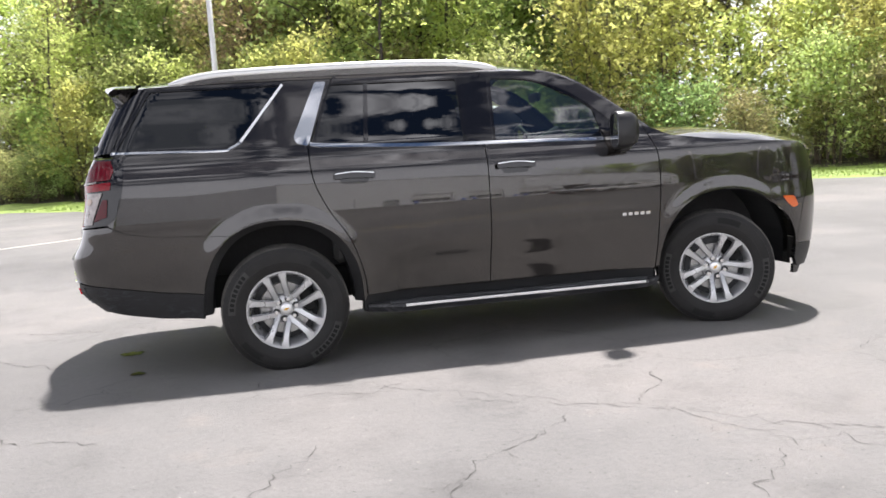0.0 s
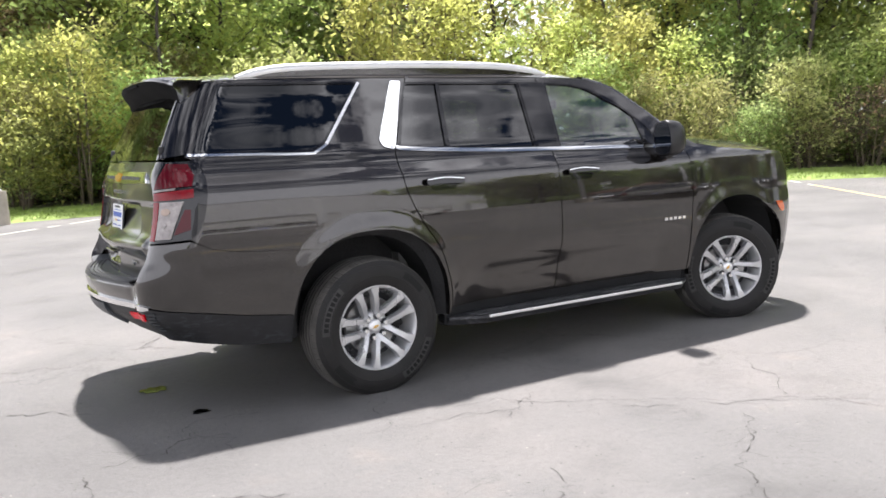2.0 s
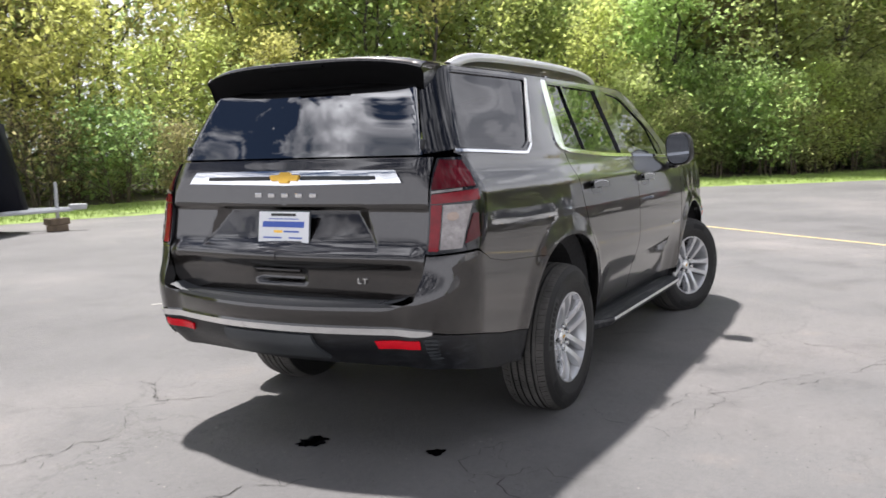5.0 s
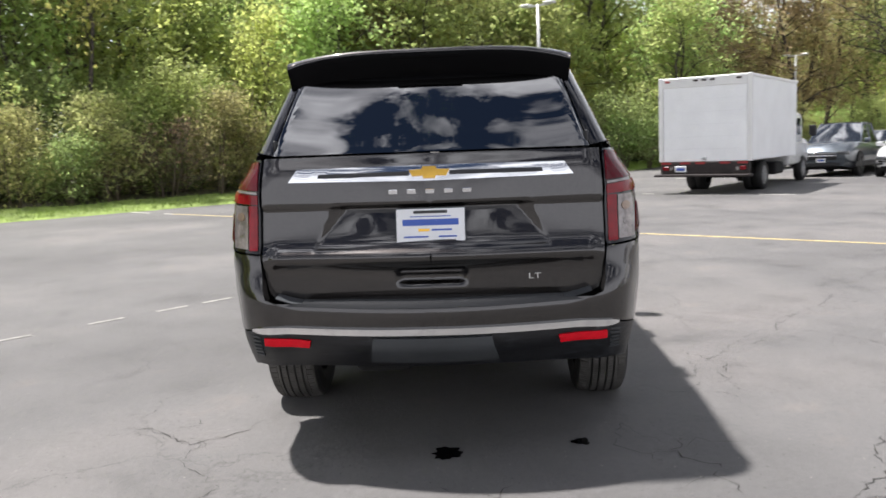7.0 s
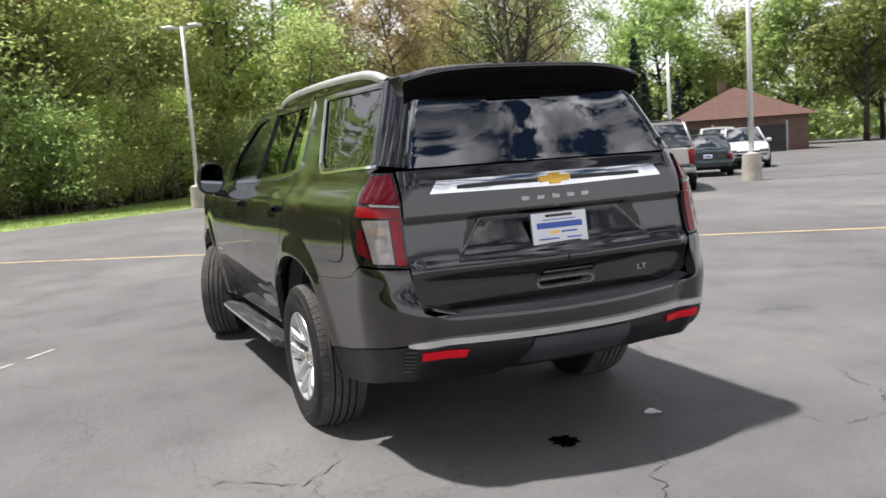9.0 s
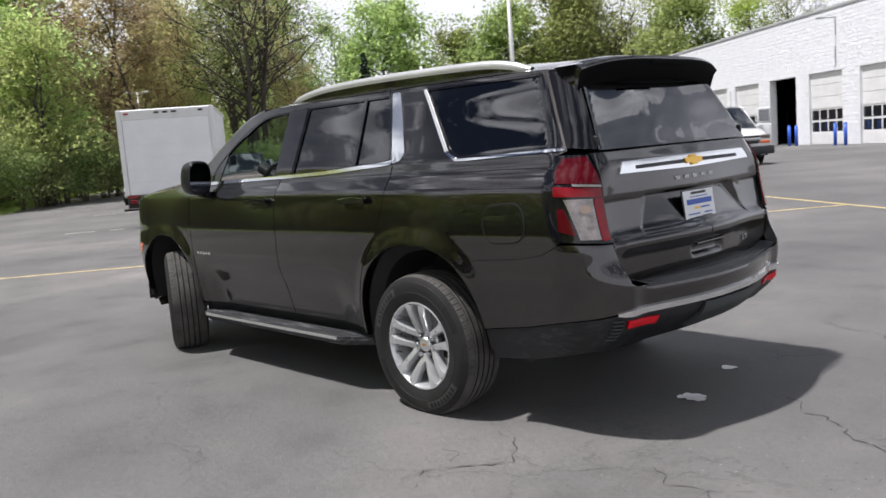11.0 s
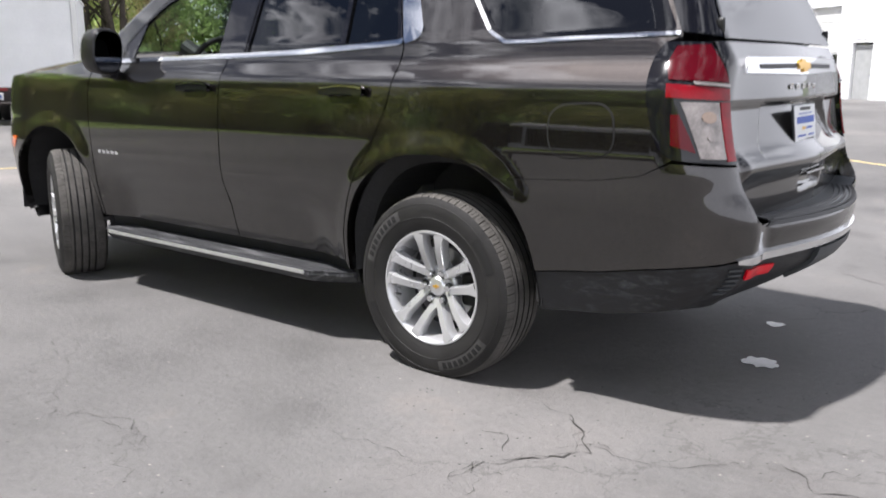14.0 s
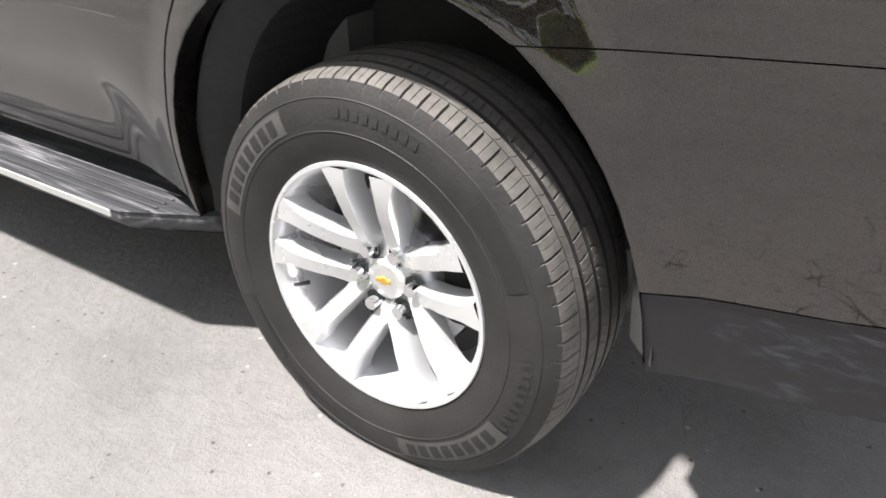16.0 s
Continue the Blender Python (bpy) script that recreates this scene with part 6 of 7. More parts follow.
bm.faces.new(top); bm.faces.new(bot[::-1]); bm.faces.new((bot[4], bot[0], top[0], top[4]))
bmesh.ops.bevel(bm, geom=bm.edges[:], offset=0.05, segments=2, affect="EDGES")
part("trailer_nose", bm, NAVY, tr, smooth=True)
for nm, s, a in (("trim_post", (0.05, 0.03, 1.7), (-1.9, -0.005, 1.27)), ("trim_rail", (4.5, 0.03, 0.04), (0.35, -0.006, 0.88)), ("trim_rail", (4.5, 0.03, 0.05), (0.35, -0.006, 0.42))):
    part(nm, box_bm(s, a, 0.008, 1), SATIN, tr)
dr = part("side_door", box_bm((0.78, 0.02, 1.40), (1.92, -0.012, 1.36), 0.008, 1), NAVY, tr)
for s, a in (((0.86, 0.03, 0.05), (1.92, -0.018, 2.07)), ((0.05, 0.03, 1.2), (1.51, -0.018, 1.46)), ((0.05, 0.03, 1.2), (2.33, -0.018, 1.46))):
    part("door_frame", box_bm(s, a, 0.012, 2), GREY_PANEL, dr)
part("door_latch", box_bm((0.08, 0.04, 0.10), (1.58, -0.03, 1.36), 0.01, 1), SATIN, dr)
bm = bmesh.new()
pts = spline([(-0.95, 1.16), (-0.2, 1.19), (0.6, 1.17), (1.35, 1.10)], 4)
a = [bm.verts.new((x, -0.012, z + 0.022 * (1 - abs(x - 0.1) / 1.4))) for x, z in pts]
b = [bm.verts.new((x, -0.012, z - 0.022 * (1 - abs(x - 0.1) / 1.4))) for x, z in pts]
for i in range(len(pts) - 1):
    bm.faces.new((a[i], a[i + 1], b[i + 1], b[i]))
part("swoosh_stripe", bm, GREY_PANEL, tr)
for x in (-0.47, 0.42):
    cov = obj("wheel_cover", *lathe([(0.0, -0.13), (0.30, -0.125), (0.345, -0.08), (0.35, 0.10), (0.28, 0.12)], 32), WHITE_TARP, tr, "white vinyl wheel cover", smooth=True)
    cov.location = (x, -0.03, 0.345)
    fl = part("fender", bmesh.new(), GREY_PANEL, tr)
    vs = []
    for k in range(15):
        t = radians(8 + 164 * k / 14)
        for yy in (-0.20, 0.0):
            vs.append((x + 0.44 * math.cos(t), yy, 0.36 + 0.44 * math.sin(t)))
    bpy.data.objects.remove(fl)
    obj("fender", vs, grid_faces(15, 2), GREY_PANEL, tr, smooth=True)
    for yy in (W2 - 0.1,):
        simple_wheel(tr, (x, yy, 0.34), 0.34, 0.2, STEEL, 1)
vs, fs = tube([(2.7, 0.35, 0.42), (4.25, W2 / 2, 0.44)], 0.05, 6)
obj("tongue_bar", vs, fs, GREY_PANEL, tr)
vs, fs = tube([(2.7, W2 - 0.35, 0.42), (4.25, W2 / 2, 0.44)], 0.05, 6)
obj("tongue_bar", vs, fs, GREY_PANEL, tr)
part("coupler", box_bm((0.35, 0.12, 0.12), (4.35, W2 / 2, 0.48), 0.03, 2), GREY_METAL, tr)
part("jack", cyl_bm(0.035, 0.035, 0.75, (3.95, W2 / 2, 0.62), 10), GREY_METAL, tr)
part("undercarriage", box_bm((3.6, 1.6, 0.1), (0.2, W2 / 2, 0.36), 0.02, 1), UNDER, tr)
WOOD = surface("weathered_block", (0.16, 0.12, 0.08), 0.9, 0, 0.3, 6, 50, 0.4)
for k in range(2):
    o = part("timber_block", box_bm((0.42, 0.30, 0.13), (0, 0, 0.066), 0.01, 1), WOOD)
    o.matrix_world = Matrix.Translation(tr.matrix_world @ Vector((3.93, W2 / 2, 0))) @ pose(0, 0, 0.134 * k, 0, 0, -35 + 25 * k)
    tagged(o, "weathered timber block under the trailer jack", "block", "timber blocks")

# ---- parked vehicles ----
CAR_GLASS = surface("car_window", (0.02, 0.024, 0.028), 0.05, 0, 0.1, coat=1.0)
CAR_GLASS.node_tree.nodes["Principled BSDF"].inputs["Coat IOR"].default_value = 2.3


def parked_car(name, at, rz, paint, label, L=4.5, W=1.8, H=1.5, body=None, cab=None, wheels=(0.95, 3.6), R=0.32, category="car", lower=None, grille=True, plates=(1, -1)):
    """A car in local coordinates: x from its tail (0) to its nose (L), built as a shell with glasshouse, lamps and wheels."""
    e = empty(name, label, category, "parked cars", (*at, 0), rz)
    topf = smooth_fn([p[0] for p in body], [p[1] for p in body])
    xs = lin(0.0, L, 34)
    ring, vs = 13, []
    for x in xs:
        end = abs(x / L * 2 - 1)
        w = W / 2 * (1 - 0.05 * end ** 3 - 0.15 * end ** 9)
        zt = topf(x)
        zb = 0.26 + 0.10 * end ** 8
        sec = [(w * 0.86, zb), (w * 0.97, zb + 0.06), (w, zb + 0.25), (w * 0.995, zt * 0.72), (w * 0.955, zt - 0.05), (w * 0.88, zt), (0.0, zt + 0.035)]
        for y, z in sec + [(-y, z) for y, z in sec[-2::-1]]:
            vs.append((x, y, z))
    fs = grid_faces(len(xs), ring)
    fs += [tuple(range(ring)), tuple(range((len(xs) - 1) * ring, len(xs) * ring))[::-1]]
    b = obj("body", vs, fs, paint, e, smooth=True)
    shade(b, 50)
    (xr0, z0), (xr1, z1), (xf1, z2), (xf0, z3) = cab
    wb, wt = W / 2 * 0.90, W / 2 * 0.70
    # glasshouse: bowed screens, flat side panes and a crowned roof
    bow = 0.13

    def sheet(nm, lo, hi, mat, belly):
        """A pane between a lower and an upper edge (x, half width, z, bow), bowed across."""
        pts = []
        for i in range(6):
            u = i / 5
            x, w, z, k = (p + (q - p) * u for p, q in zip(lo, hi))
            pts += [(x + k * v * v + belly * math.sin(math.pi * u), v * w, z + 0.03 * u * (1 - v * v)) for v in (-1, -0.75, -0.5, -0.25, 0, 0.25, 0.5, 0.75, 1)]
        return obj(nm, pts, grid_faces(6, 9), mat, e, smooth=True)

    sheet("rear_window", (xr0, wb, z0, bow * 0.6), (xr1, wt, z1, bow * 0.6), CAR_GLASS, -0.02)
    sheet("windscreen", (xf0, wb, z3, -bow), (xf1, wt, z2, -bow), CAR_GLASS, 0.025)
    r0, r1, f1, f0 = xr0 + bow * 0.6, xr1 + bow * 0.6, xf1 - bow, xf0 - bow
    for sy in (-1, 1):
        obj("side_window", [(r0, sy * wb, z0), (r1, sy * wt, z1), (f1, sy * wt, z2), (f0, sy * wb, z3)], [(0, 1, 2, 3)], CAR_GLASS, e)
    pts, nv = [], 11
    for i in range(9):
        u = i / 8
        for j in range(nv):
            v = j / (nv - 1) * 2 - 1
            x0, x1 = xr1 - 0.03 + bow * 0.6 * v * v, xf1 + 0.03 - bow * v * v
            pts.append((x0 + (x1 - x0) * u, v * (wt + 0.02), z1 + (z2 - z1) * u + 0.045 * (1 - v ** 4) + 0.025 * math.sin(math.pi * u) - 0.012))
    under = [(x, y * 0.98, z - 0.06) for x, y, z in pts]
    n = len(pts)
    rim = list(range(nv)) + [k * nv + nv - 1 for k in range(1, 9)] + [8 * nv + j for j in range(nv - 2, -1, -1)] + [k * nv for k in range(7, 0, -1)]
    fs = grid_faces(9, nv) + [tuple(k + n for k in f[::-1]) for f in grid_faces(9, nv)] + [(p, q, q + n, p + n) for p, q in zip(rim, rim[1:] + rim[:1])]
    shade(obj("roof", pts + under, fs, paint, e, smooth=True), 50)
    for sy in (-1, 1):
        for p, q in (((r0, wb, z0), (r1, wt, z1)), ((f0, wb, z3), (f1, wt, z2)), (((r0 + f0) / 2 - 0.05, wb, z0), ((r1 + f1) / 2 - 0.05, wt, z1)), ((r1, wt, z1), (f1, wt, z2))):
            vs, fs = tube([(p[0], sy * p[1], p[2] - 0.02), (q[0], sy * q[1], q[2])], 0.035, 6)
            obj("pillar", vs, fs, paint, e, smooth=True)
        part("door_mirror", box_bm((0.10, 0.20, 0.14), (xf0 - 0.25, sy * (W / 2 + 0.06), z3 + 0.06), 0.03, 2), paint, e, smooth=True)
        for x in wheels:
            hs = obj("wheel_arch", *lathe([(0.0, 0.012 * sy), (R + 0.045, 0.012 * sy), (R + 0.06, -0.02 * sy)], 26), UNDER, e)
            hs.location = (x, sy * W / 2, R + 0.02)
            simple_wheel(e, (x, sy * (W / 2 - 0.085), R), R, 0.21, RIM, sy)
        zl = topf(L - 0.12)
        part("headlamp", box_bm((0.22, 0.36, 0.13), (L - 0.10, sy * (W / 2 - 0.30), zl - 0.13), 0.04, 2), DARK_LAMP, e, smooth=True)
        zr = topf(0.1)
        part("tail_lamp", box_bm((0.12, 0.24 if H < 1.8 else 0.15, 0.20 if H < 1.6 else 0.40), (0.06, sy * (W / 2 - (0.20 if H < 1.8 else 0.12)), zr - (0.22 if H < 1.6 else 0.28)), 0.03, 2), RED_LENS, e, smooth=True)
        if lower:
            part("sill_trim", box_bm((L * 0.86, 0.03, 0.18), (L / 2, sy * W / 2, 0.40), 0.01, 1), lower, e)
        part("door_seam", box_bm((0.012, 0.006, topf(L / 2) - 0.55), (L * 0.52, sy * W / 2 * 1.0, topf(L / 2) * 0.62), 0.002, 1), UNDER, e)
    if grille == "split":
        zg = topf(L - 0.1)
        part("upper_grille", box_bm((0.08, W * 0.42, 0.08), (L + 0.005, 0, zg - 0.14), 0.02, 2), PLASTIC, e, smooth=True)
        part("lower_intake", box_bm((0.08, W * 0.46, 0.15), (L + 0.005, 0, 0.44), 0.03, 2), PLASTIC, e, smooth=True)
        for sy in (-1, 1):
            part("fog_pocket", box_bm((0.08, 0.22, 0.10), (L - 0.03, sy * W * 0.37, 0.43), 0.03, 2), PLASTIC, e, smooth=True)
        part("front_emblem", box_bm((0.03, 0.10, 0.035), (L + 0.02, 0, zg - 0.09), 0.01, 1), GOLD, e)
    elif grille:
        part("grille", box_bm((0.06, W * 0.50, 0.22), (L - 0.005, 0, topf(L - 0.1) - 0.22), 0.03, 2), PLASTIC, e, smooth=True)
        part("grille_bar", box_bm((0.05, W * 0.52, 0.035), (L + 0.022, 0, topf(L - 0.1) - 0.20), 0.01, 1), CHROME, e)
        part("lower_intake", box_bm((0.05, W * 0.62, 0.12), (L - 0.01, 0, 0.42), 0.03, 2), PLASTIC, e, smooth=True)
    part("rear_bumper", box_bm((0.14, W * 0.92, 0.20), (0.02, 0, 0.50), 0.05, 2), lower or paint, e, smooth=True)
    for s in plates:
        x = L + 0.015 if s > 0 else -0.055
        p = part("number_plate", box_bm((0.015, 0.30, 0.13), (x + 0.015 * s, 0, 0.55 if s > 0 else 0.72), 0.003, 1), WHITE_PLASTIC, e)
        part("plate_bar", box_bm((0.004, 0.2, 0.05), (x + 0.024 * s, 0, 0.55 if s > 0 else 0.72)), INK_BLUE, p)
    part("underside", box_bm((L * 0.8, W * 0.8, 0.14), (L / 2, 0, 0.30), 0.02, 1), UNDER, e)
    return e


SEDAN = dict(body=[(0, 0.86), (0.3, 1.0), (0.9, 1.02), (2.6, 0.98), (3.4, 0.92), (4.1, 0.80), (4.45, 0.66)], cab=((0.45, 1.0), (1.15, 1.44), (2.35, 1.46), (3.25, 0.95)))
HATCH = dict(L=4.1, W=1.74, H=1.52, body=[(0, 0.86), (0.15, 1.02), (0.7, 1.05), (2.5, 1.02), (3.2, 0.96), (3.8, 0.84), (4.1, 0.64)], cab=((0.35, 1.03), (0.95, 1.48), (2.1, 1.50), (3.15, 0.98)), wheels=(0.75, 3.3), R=0.31)
CROSS = dict(L=4.4, W=1.82, H=1.66, body=[(0, 0.95), (0.15, 1.10), (0.8, 1.12), (2.7, 1.10), (3.5, 1.05), (4.15, 0.94), (4.4, 0.72)], cab=((0.10, 1.08), (0.45, 1.62), (2.45, 1.64), (3.3, 1.06)), wheels=(0.85, 3.5), R=0.35)
SUVB = dict(L=5.0, W=1.98, H=1.9, body=[(0, 1.14), (0.06, 1.22), (1.0, 1.24), (3.2, 1.20), (3.7, 1.14), (4.75, 1.04), (5.0, 0.8)], cab=((0.03, 1.22), (0.22, 1.84), (2.9, 1.86), (3.7, 1.16)), wheels=(1.05, 4.05), R=0.38)
PICK = dict(L=5.4, W=1.92, H=1.8, body=[(0, 1.02), (0.1, 1.08), (1.7, 1.08), (3.7, 1.12), (4.2, 1.13), (5.1, 1.05), (5.4, 0.8)], cab=((1.75, 1.08), (2.0, 1.74), (3.2, 1.76), (4.1, 1.12)), wheels=(1.15, 4.4), R=0.38)
VAN = dict(L=5.7, W=2.0, H=2.1, body=[(0, 1.12), (0.05, 1.26), (3.0, 1.28), (4.6, 1.30), (5.0, 1.26), (5.5, 1.14), (5.7, 1.00)], cab=((0.02, 1.22), (0.12, 2.03), (4.15, 2.05), (4.90, 1.28)), wheels=(1.1, 4.65), R=0.37)
SLATE, SILVER, PEWTER = car_paint("slate_paint", (0.10, 0.115, 0.13)), car_paint("silver_paint", (0.55, 0.56, 0.57), 0.6), car_paint("pewter_paint", (0.50, 0.48, 0.45), 0.4)
RED_P, DKGREEN, GRAPHITE = car_paint("red_paint", (0.22, 0.012, 0.02), 0.3), car_paint("dark_green_paint", (0.012, 0.028, 0.030), 0.4), car_paint("graphite_paint", (0.06, 0.062, 0.066), 0.5)
BROWN_P = car_paint("brown_paint", (0.10, 0.085, 0.065), 0.4)


def nosed(front, spec, *rest, **kw):
    """A car that faces the lawn side's row, with its nose at front."""
    L = spec.get("L", 4.5)
    p = Vector((*front, 0)) + U * (L - 0.85)
    kw = {**spec, **kw}
    return parked_car(rest[0], (p.x, p.y), U_DEG + 180, rest[1], rest[2], **kw)


nosed((22.8, -11.9), PICK, "pickup_truck", SLATE, "slate grey pickup truck parked nose out", category="pickup", lower=PLASTIC)
nosed((20.85, -13.6), HATCH, "hatchback", CAB_WHITE, "white compact hatchback parked nose out", grille="split", plates=(-1,))
nosed((27.2, -15.2), SEDAN, "sedan", SILVER, "silver sedan parked behind the hatchback")
nosed((30.0, -11.6), SEDAN, "sedan", SILVER, "pale blue-grey sedan parked behind the pickup")
pale = nosed((20.0, -16.2), CROSS, "crossover", SILVER, "pale silver crossover with a black lower bumper", lower=PLASTIC)
part("front_bumper", box_bm((0.22, 1.80, 0.30), (4.34, 0, 0.43), 0.06, 2), PLASTIC, pale, smooth=True)
for k in range(6):
    part("grille_slot", box_bm((0.05, 0.09, 0.09), (4.39, -0.35 + 0.14 * k, 0.64), 0.01, 1), GLOSS_BLACK, pale)
nosed((24.5, -19.0), CROSS, "crossover", SILVER, "silver crossover parked behind another")
nosed((39.4, -25.6), CROSS, "crossover", RED_P, "red crossover far across the lot")
nosed((43.1, -29.1), SUVB, "suv_parked", BROWN_P, "brown older SUV far across the lot")
nosed((20.6, -23.6), CROSS, "crossover", CAB_WHITE, "white crossover parked nose out")
p = Vector((12.8, -12.9, 0)) - U * 1.05
wagon = parked_car("suv_parked", (p.x, p.y), U_DEG, PEWTER, "pewter older SUV with dark lower bumper seen from behind", lower=GRAPHITE, plates=(1,), **SUVB)
part("chrome_bumper", box_bm((0.16, 1.92, 0.20), (-0.05, 0, 0.60), 0.05, 2), STEEL, wagon, smooth=True)
part("bumper_top", box_bm((0.16, 1.84, 0.03), (-0.05, 0, 0.735), 0.01, 1), PLASTIC, wagon)
rear_plate = part("number_plate", box_bm((0.02, 0.30, 0.15), (-0.135, 0, 0.62), 0.003, 1), WHITE_PLASTIC, wagon)
part("plate_bar", box_bm((0.004, 0.22, 0.06), (-0.147, 0, 0.61)), INK_BLUE, rear_plate)
part("valance", box_bm((0.30, 1.80, 0.26), (0.0, 0, 0.38), 0.04, 2), MATTE_BLACK, wagon, smooth=True)
part("gate_handle", box_bm((0.03, 0.20, 0.07), (-0.015, 0, 0.92), 0.02, 2), PLASTIC, wagon)
part("rear_wiper", box_bm((0.03, 0.42, 0.03), (-0.005, -0.15, 1.20), 0.008, 1), PLASTIC, wagon)
part("roof_rack", box_bm((1.9, 0.04, 0.05), (1.5, 0.62, 1.91), 0.015, 1), PLASTIC, wagon)
part("roof_rack", box_bm((1.9, 0.04, 0.05), (1.5, -0.62, 1.91), 0.015, 1), PLASTIC, wagon)
part("roof_rack", box_bm((0.05, 1.28, 0.04), (0.7, 0, 1.935), 0.015, 1), PLASTIC, wagon)
parked_car("sedan", (17.0, -18.4), U_DEG, DKGREEN, "dark green sedan seen from behind", **SEDAN)
parked_car("pickup_truck", (23.5, -25.0), U_DEG, CAB_WHITE, "white pickup seen from behind", category="pickup", **PICK)
van = nosed((9.55, -23.9), VAN, "cargo_van", CAB_WHITE, "white cargo van with black bumper near the garage", category="van", lower=PLASTIC)
for y in (-1, 1):
    for x in (0.9, 2.35, 3.35):
        vs, fs = tube([(x, y * 0.905, 1.24), (x, y * 0.715, 2.03)], 0.075, 6)
        obj("white_pillar", vs, fs, CAB_WHITE, van, smooth=True)
    part("roof_side", box_bm((4.1, 0.10, 0.16), (2.12, y * 0.735, 1.97), 0.04, 2), CAB_WHITE, van, smooth=True)
    part("headlamp", box_bm((0.10, 0.34, 0.15), (5.66, y * 0.74, 0.97), 0.02, 1), CLEAR_LENS, van)
for x in (1.5, 2.4, 3.2):
    part("sticker_bar", box_bm((0.55, 0.006, 0.05), (1.60, -0.845, 1.80 - 0.14 * (x - 1.5) / 0.85)), RED_P, van)
part("grille", box_bm((0.08, 1.06, 0.26), (5.70, 0, 0.90), 0.02, 1), PLASTIC, van)
part("grille_bar", box_bm((0.08, 1.10, 0.06), (5.73, 0, 0.92), 0.01, 1), CHROME, van)
part("front_plate", box_bm((0.015, 0.30, 0.15), (5.865, 0, 0.54), 0.003, 1), WHITE_PLASTIC, van)
# the far front door stands open
od = part("open_door", box_bm((0.07, 0.52, 0.95), (0, 0, 0.62), 0.03, 2), CAB_WHITE, van, smooth=True)
part("door_frame_window", box_bm((0.075, 0.48, 0.55), (0, 0, 1.42), 0.03, 2), CAB_WHITE, od, smooth=True)
part("door_window", box_bm((0.085, 0.38, 0.44), (0, 0, 1.42), 0.02, 1), CAR_GLASS, od)
od.matrix_local = pose(4.62, 1.24, 0.28, 0, 0, -12)
for y in (-1, 1):
    vs = [(x, y * (w + o), z) for o in (0.004, 0.024) for x, w, z in ((0.06, 0.90, 1.22), (2.30, 0.90, 1.24), (2.30, 0.705, 2.02), (0.14, 0.705, 2.01))]
    obj("side_panel", vs, [(0, 1, 2, 3), (4, 5, 6, 7), (0, 1, 5, 4), (1, 2, 6, 5), (2, 3, 7, 6), (3, 0, 4, 7)], CAB_WHITE, van)
part("front_bumper", box_bm((0.25, 2.0, 0.28), (5.72, 0, 0.52), 0.05, 2), PLASTIC, van, smooth=True)
for y in (-0.72, 0.72):
    part("turn_lamp", box_bm((0.08, 0.34, 0.09), (5.70, y, 0.80), 0.02, 1), AMBER, van)

# ---- distant house and screen fence ----
ROOF_BROWN = surface("brown_shingle", (0.12, 0.065, 0.05), 0.9, 0, 0.2, 2, 12, 0.5)
BRICK_DARK = surface("dark_brick", (0.16, 0.10, 0.08), 0.9, 0, 0.2, 2, 20)
FENCE_DARK = surface("dark_screen_fence", (0.035, 0.038, 0.036), 0.8, 0, 0.3)
house = empty("house", "low brick house with a brown hipped roof beyond the fence", "house", at=(45.3, -46.0, 0), rz=U_DEG)
part("wall", box_bm((12, 9, 2.5), (0, 0, 1.25)), BRICK_DARK, house)
bm = bmesh.new()
lo = [bm.verts.new(p) for p in ((-6.6, -5.1, 2.5), (6.6, -5.1, 2.5), (6.6, 5.1, 2.5), (-6.6, 5.1, 2.5))]
hi = [bm.verts.new(p) for p in ((-2.2, 0, 4.9), (2.2, 0, 4.9))]
for f in ((lo[0], lo[1], hi[1], hi[0]), (lo[1], lo[2], hi[1]), (lo[2], lo[3], hi[0], hi[1]), (lo[3], lo[0], hi[0]), lo[::-1]):
    bm.faces.new(f)
part("roof", bm, ROOF_BROWN, house)
part("chimney", box_bm((0.6, 0.6, 1.2), (1.0, 0.6, 4.9)), BRICK_DARK, house)
fence = empty("fence", "dark screen fence with posts behind the parked cars", "fence", at=(36, -42, 0), rz=math.degrees(math.atan2(26, 15)))
for k in range(8):
    part("fence_panel", box_bm((2.36, 0.04, 1.8), (k * 2.4 + 1.2, 0, 0.95)), FENCE_DARK, fence)
    part("fence_post", box_bm((0.09, 0.09, 2.1), (k * 2.4, 0, 1.05)), GREY_METAL, fence)

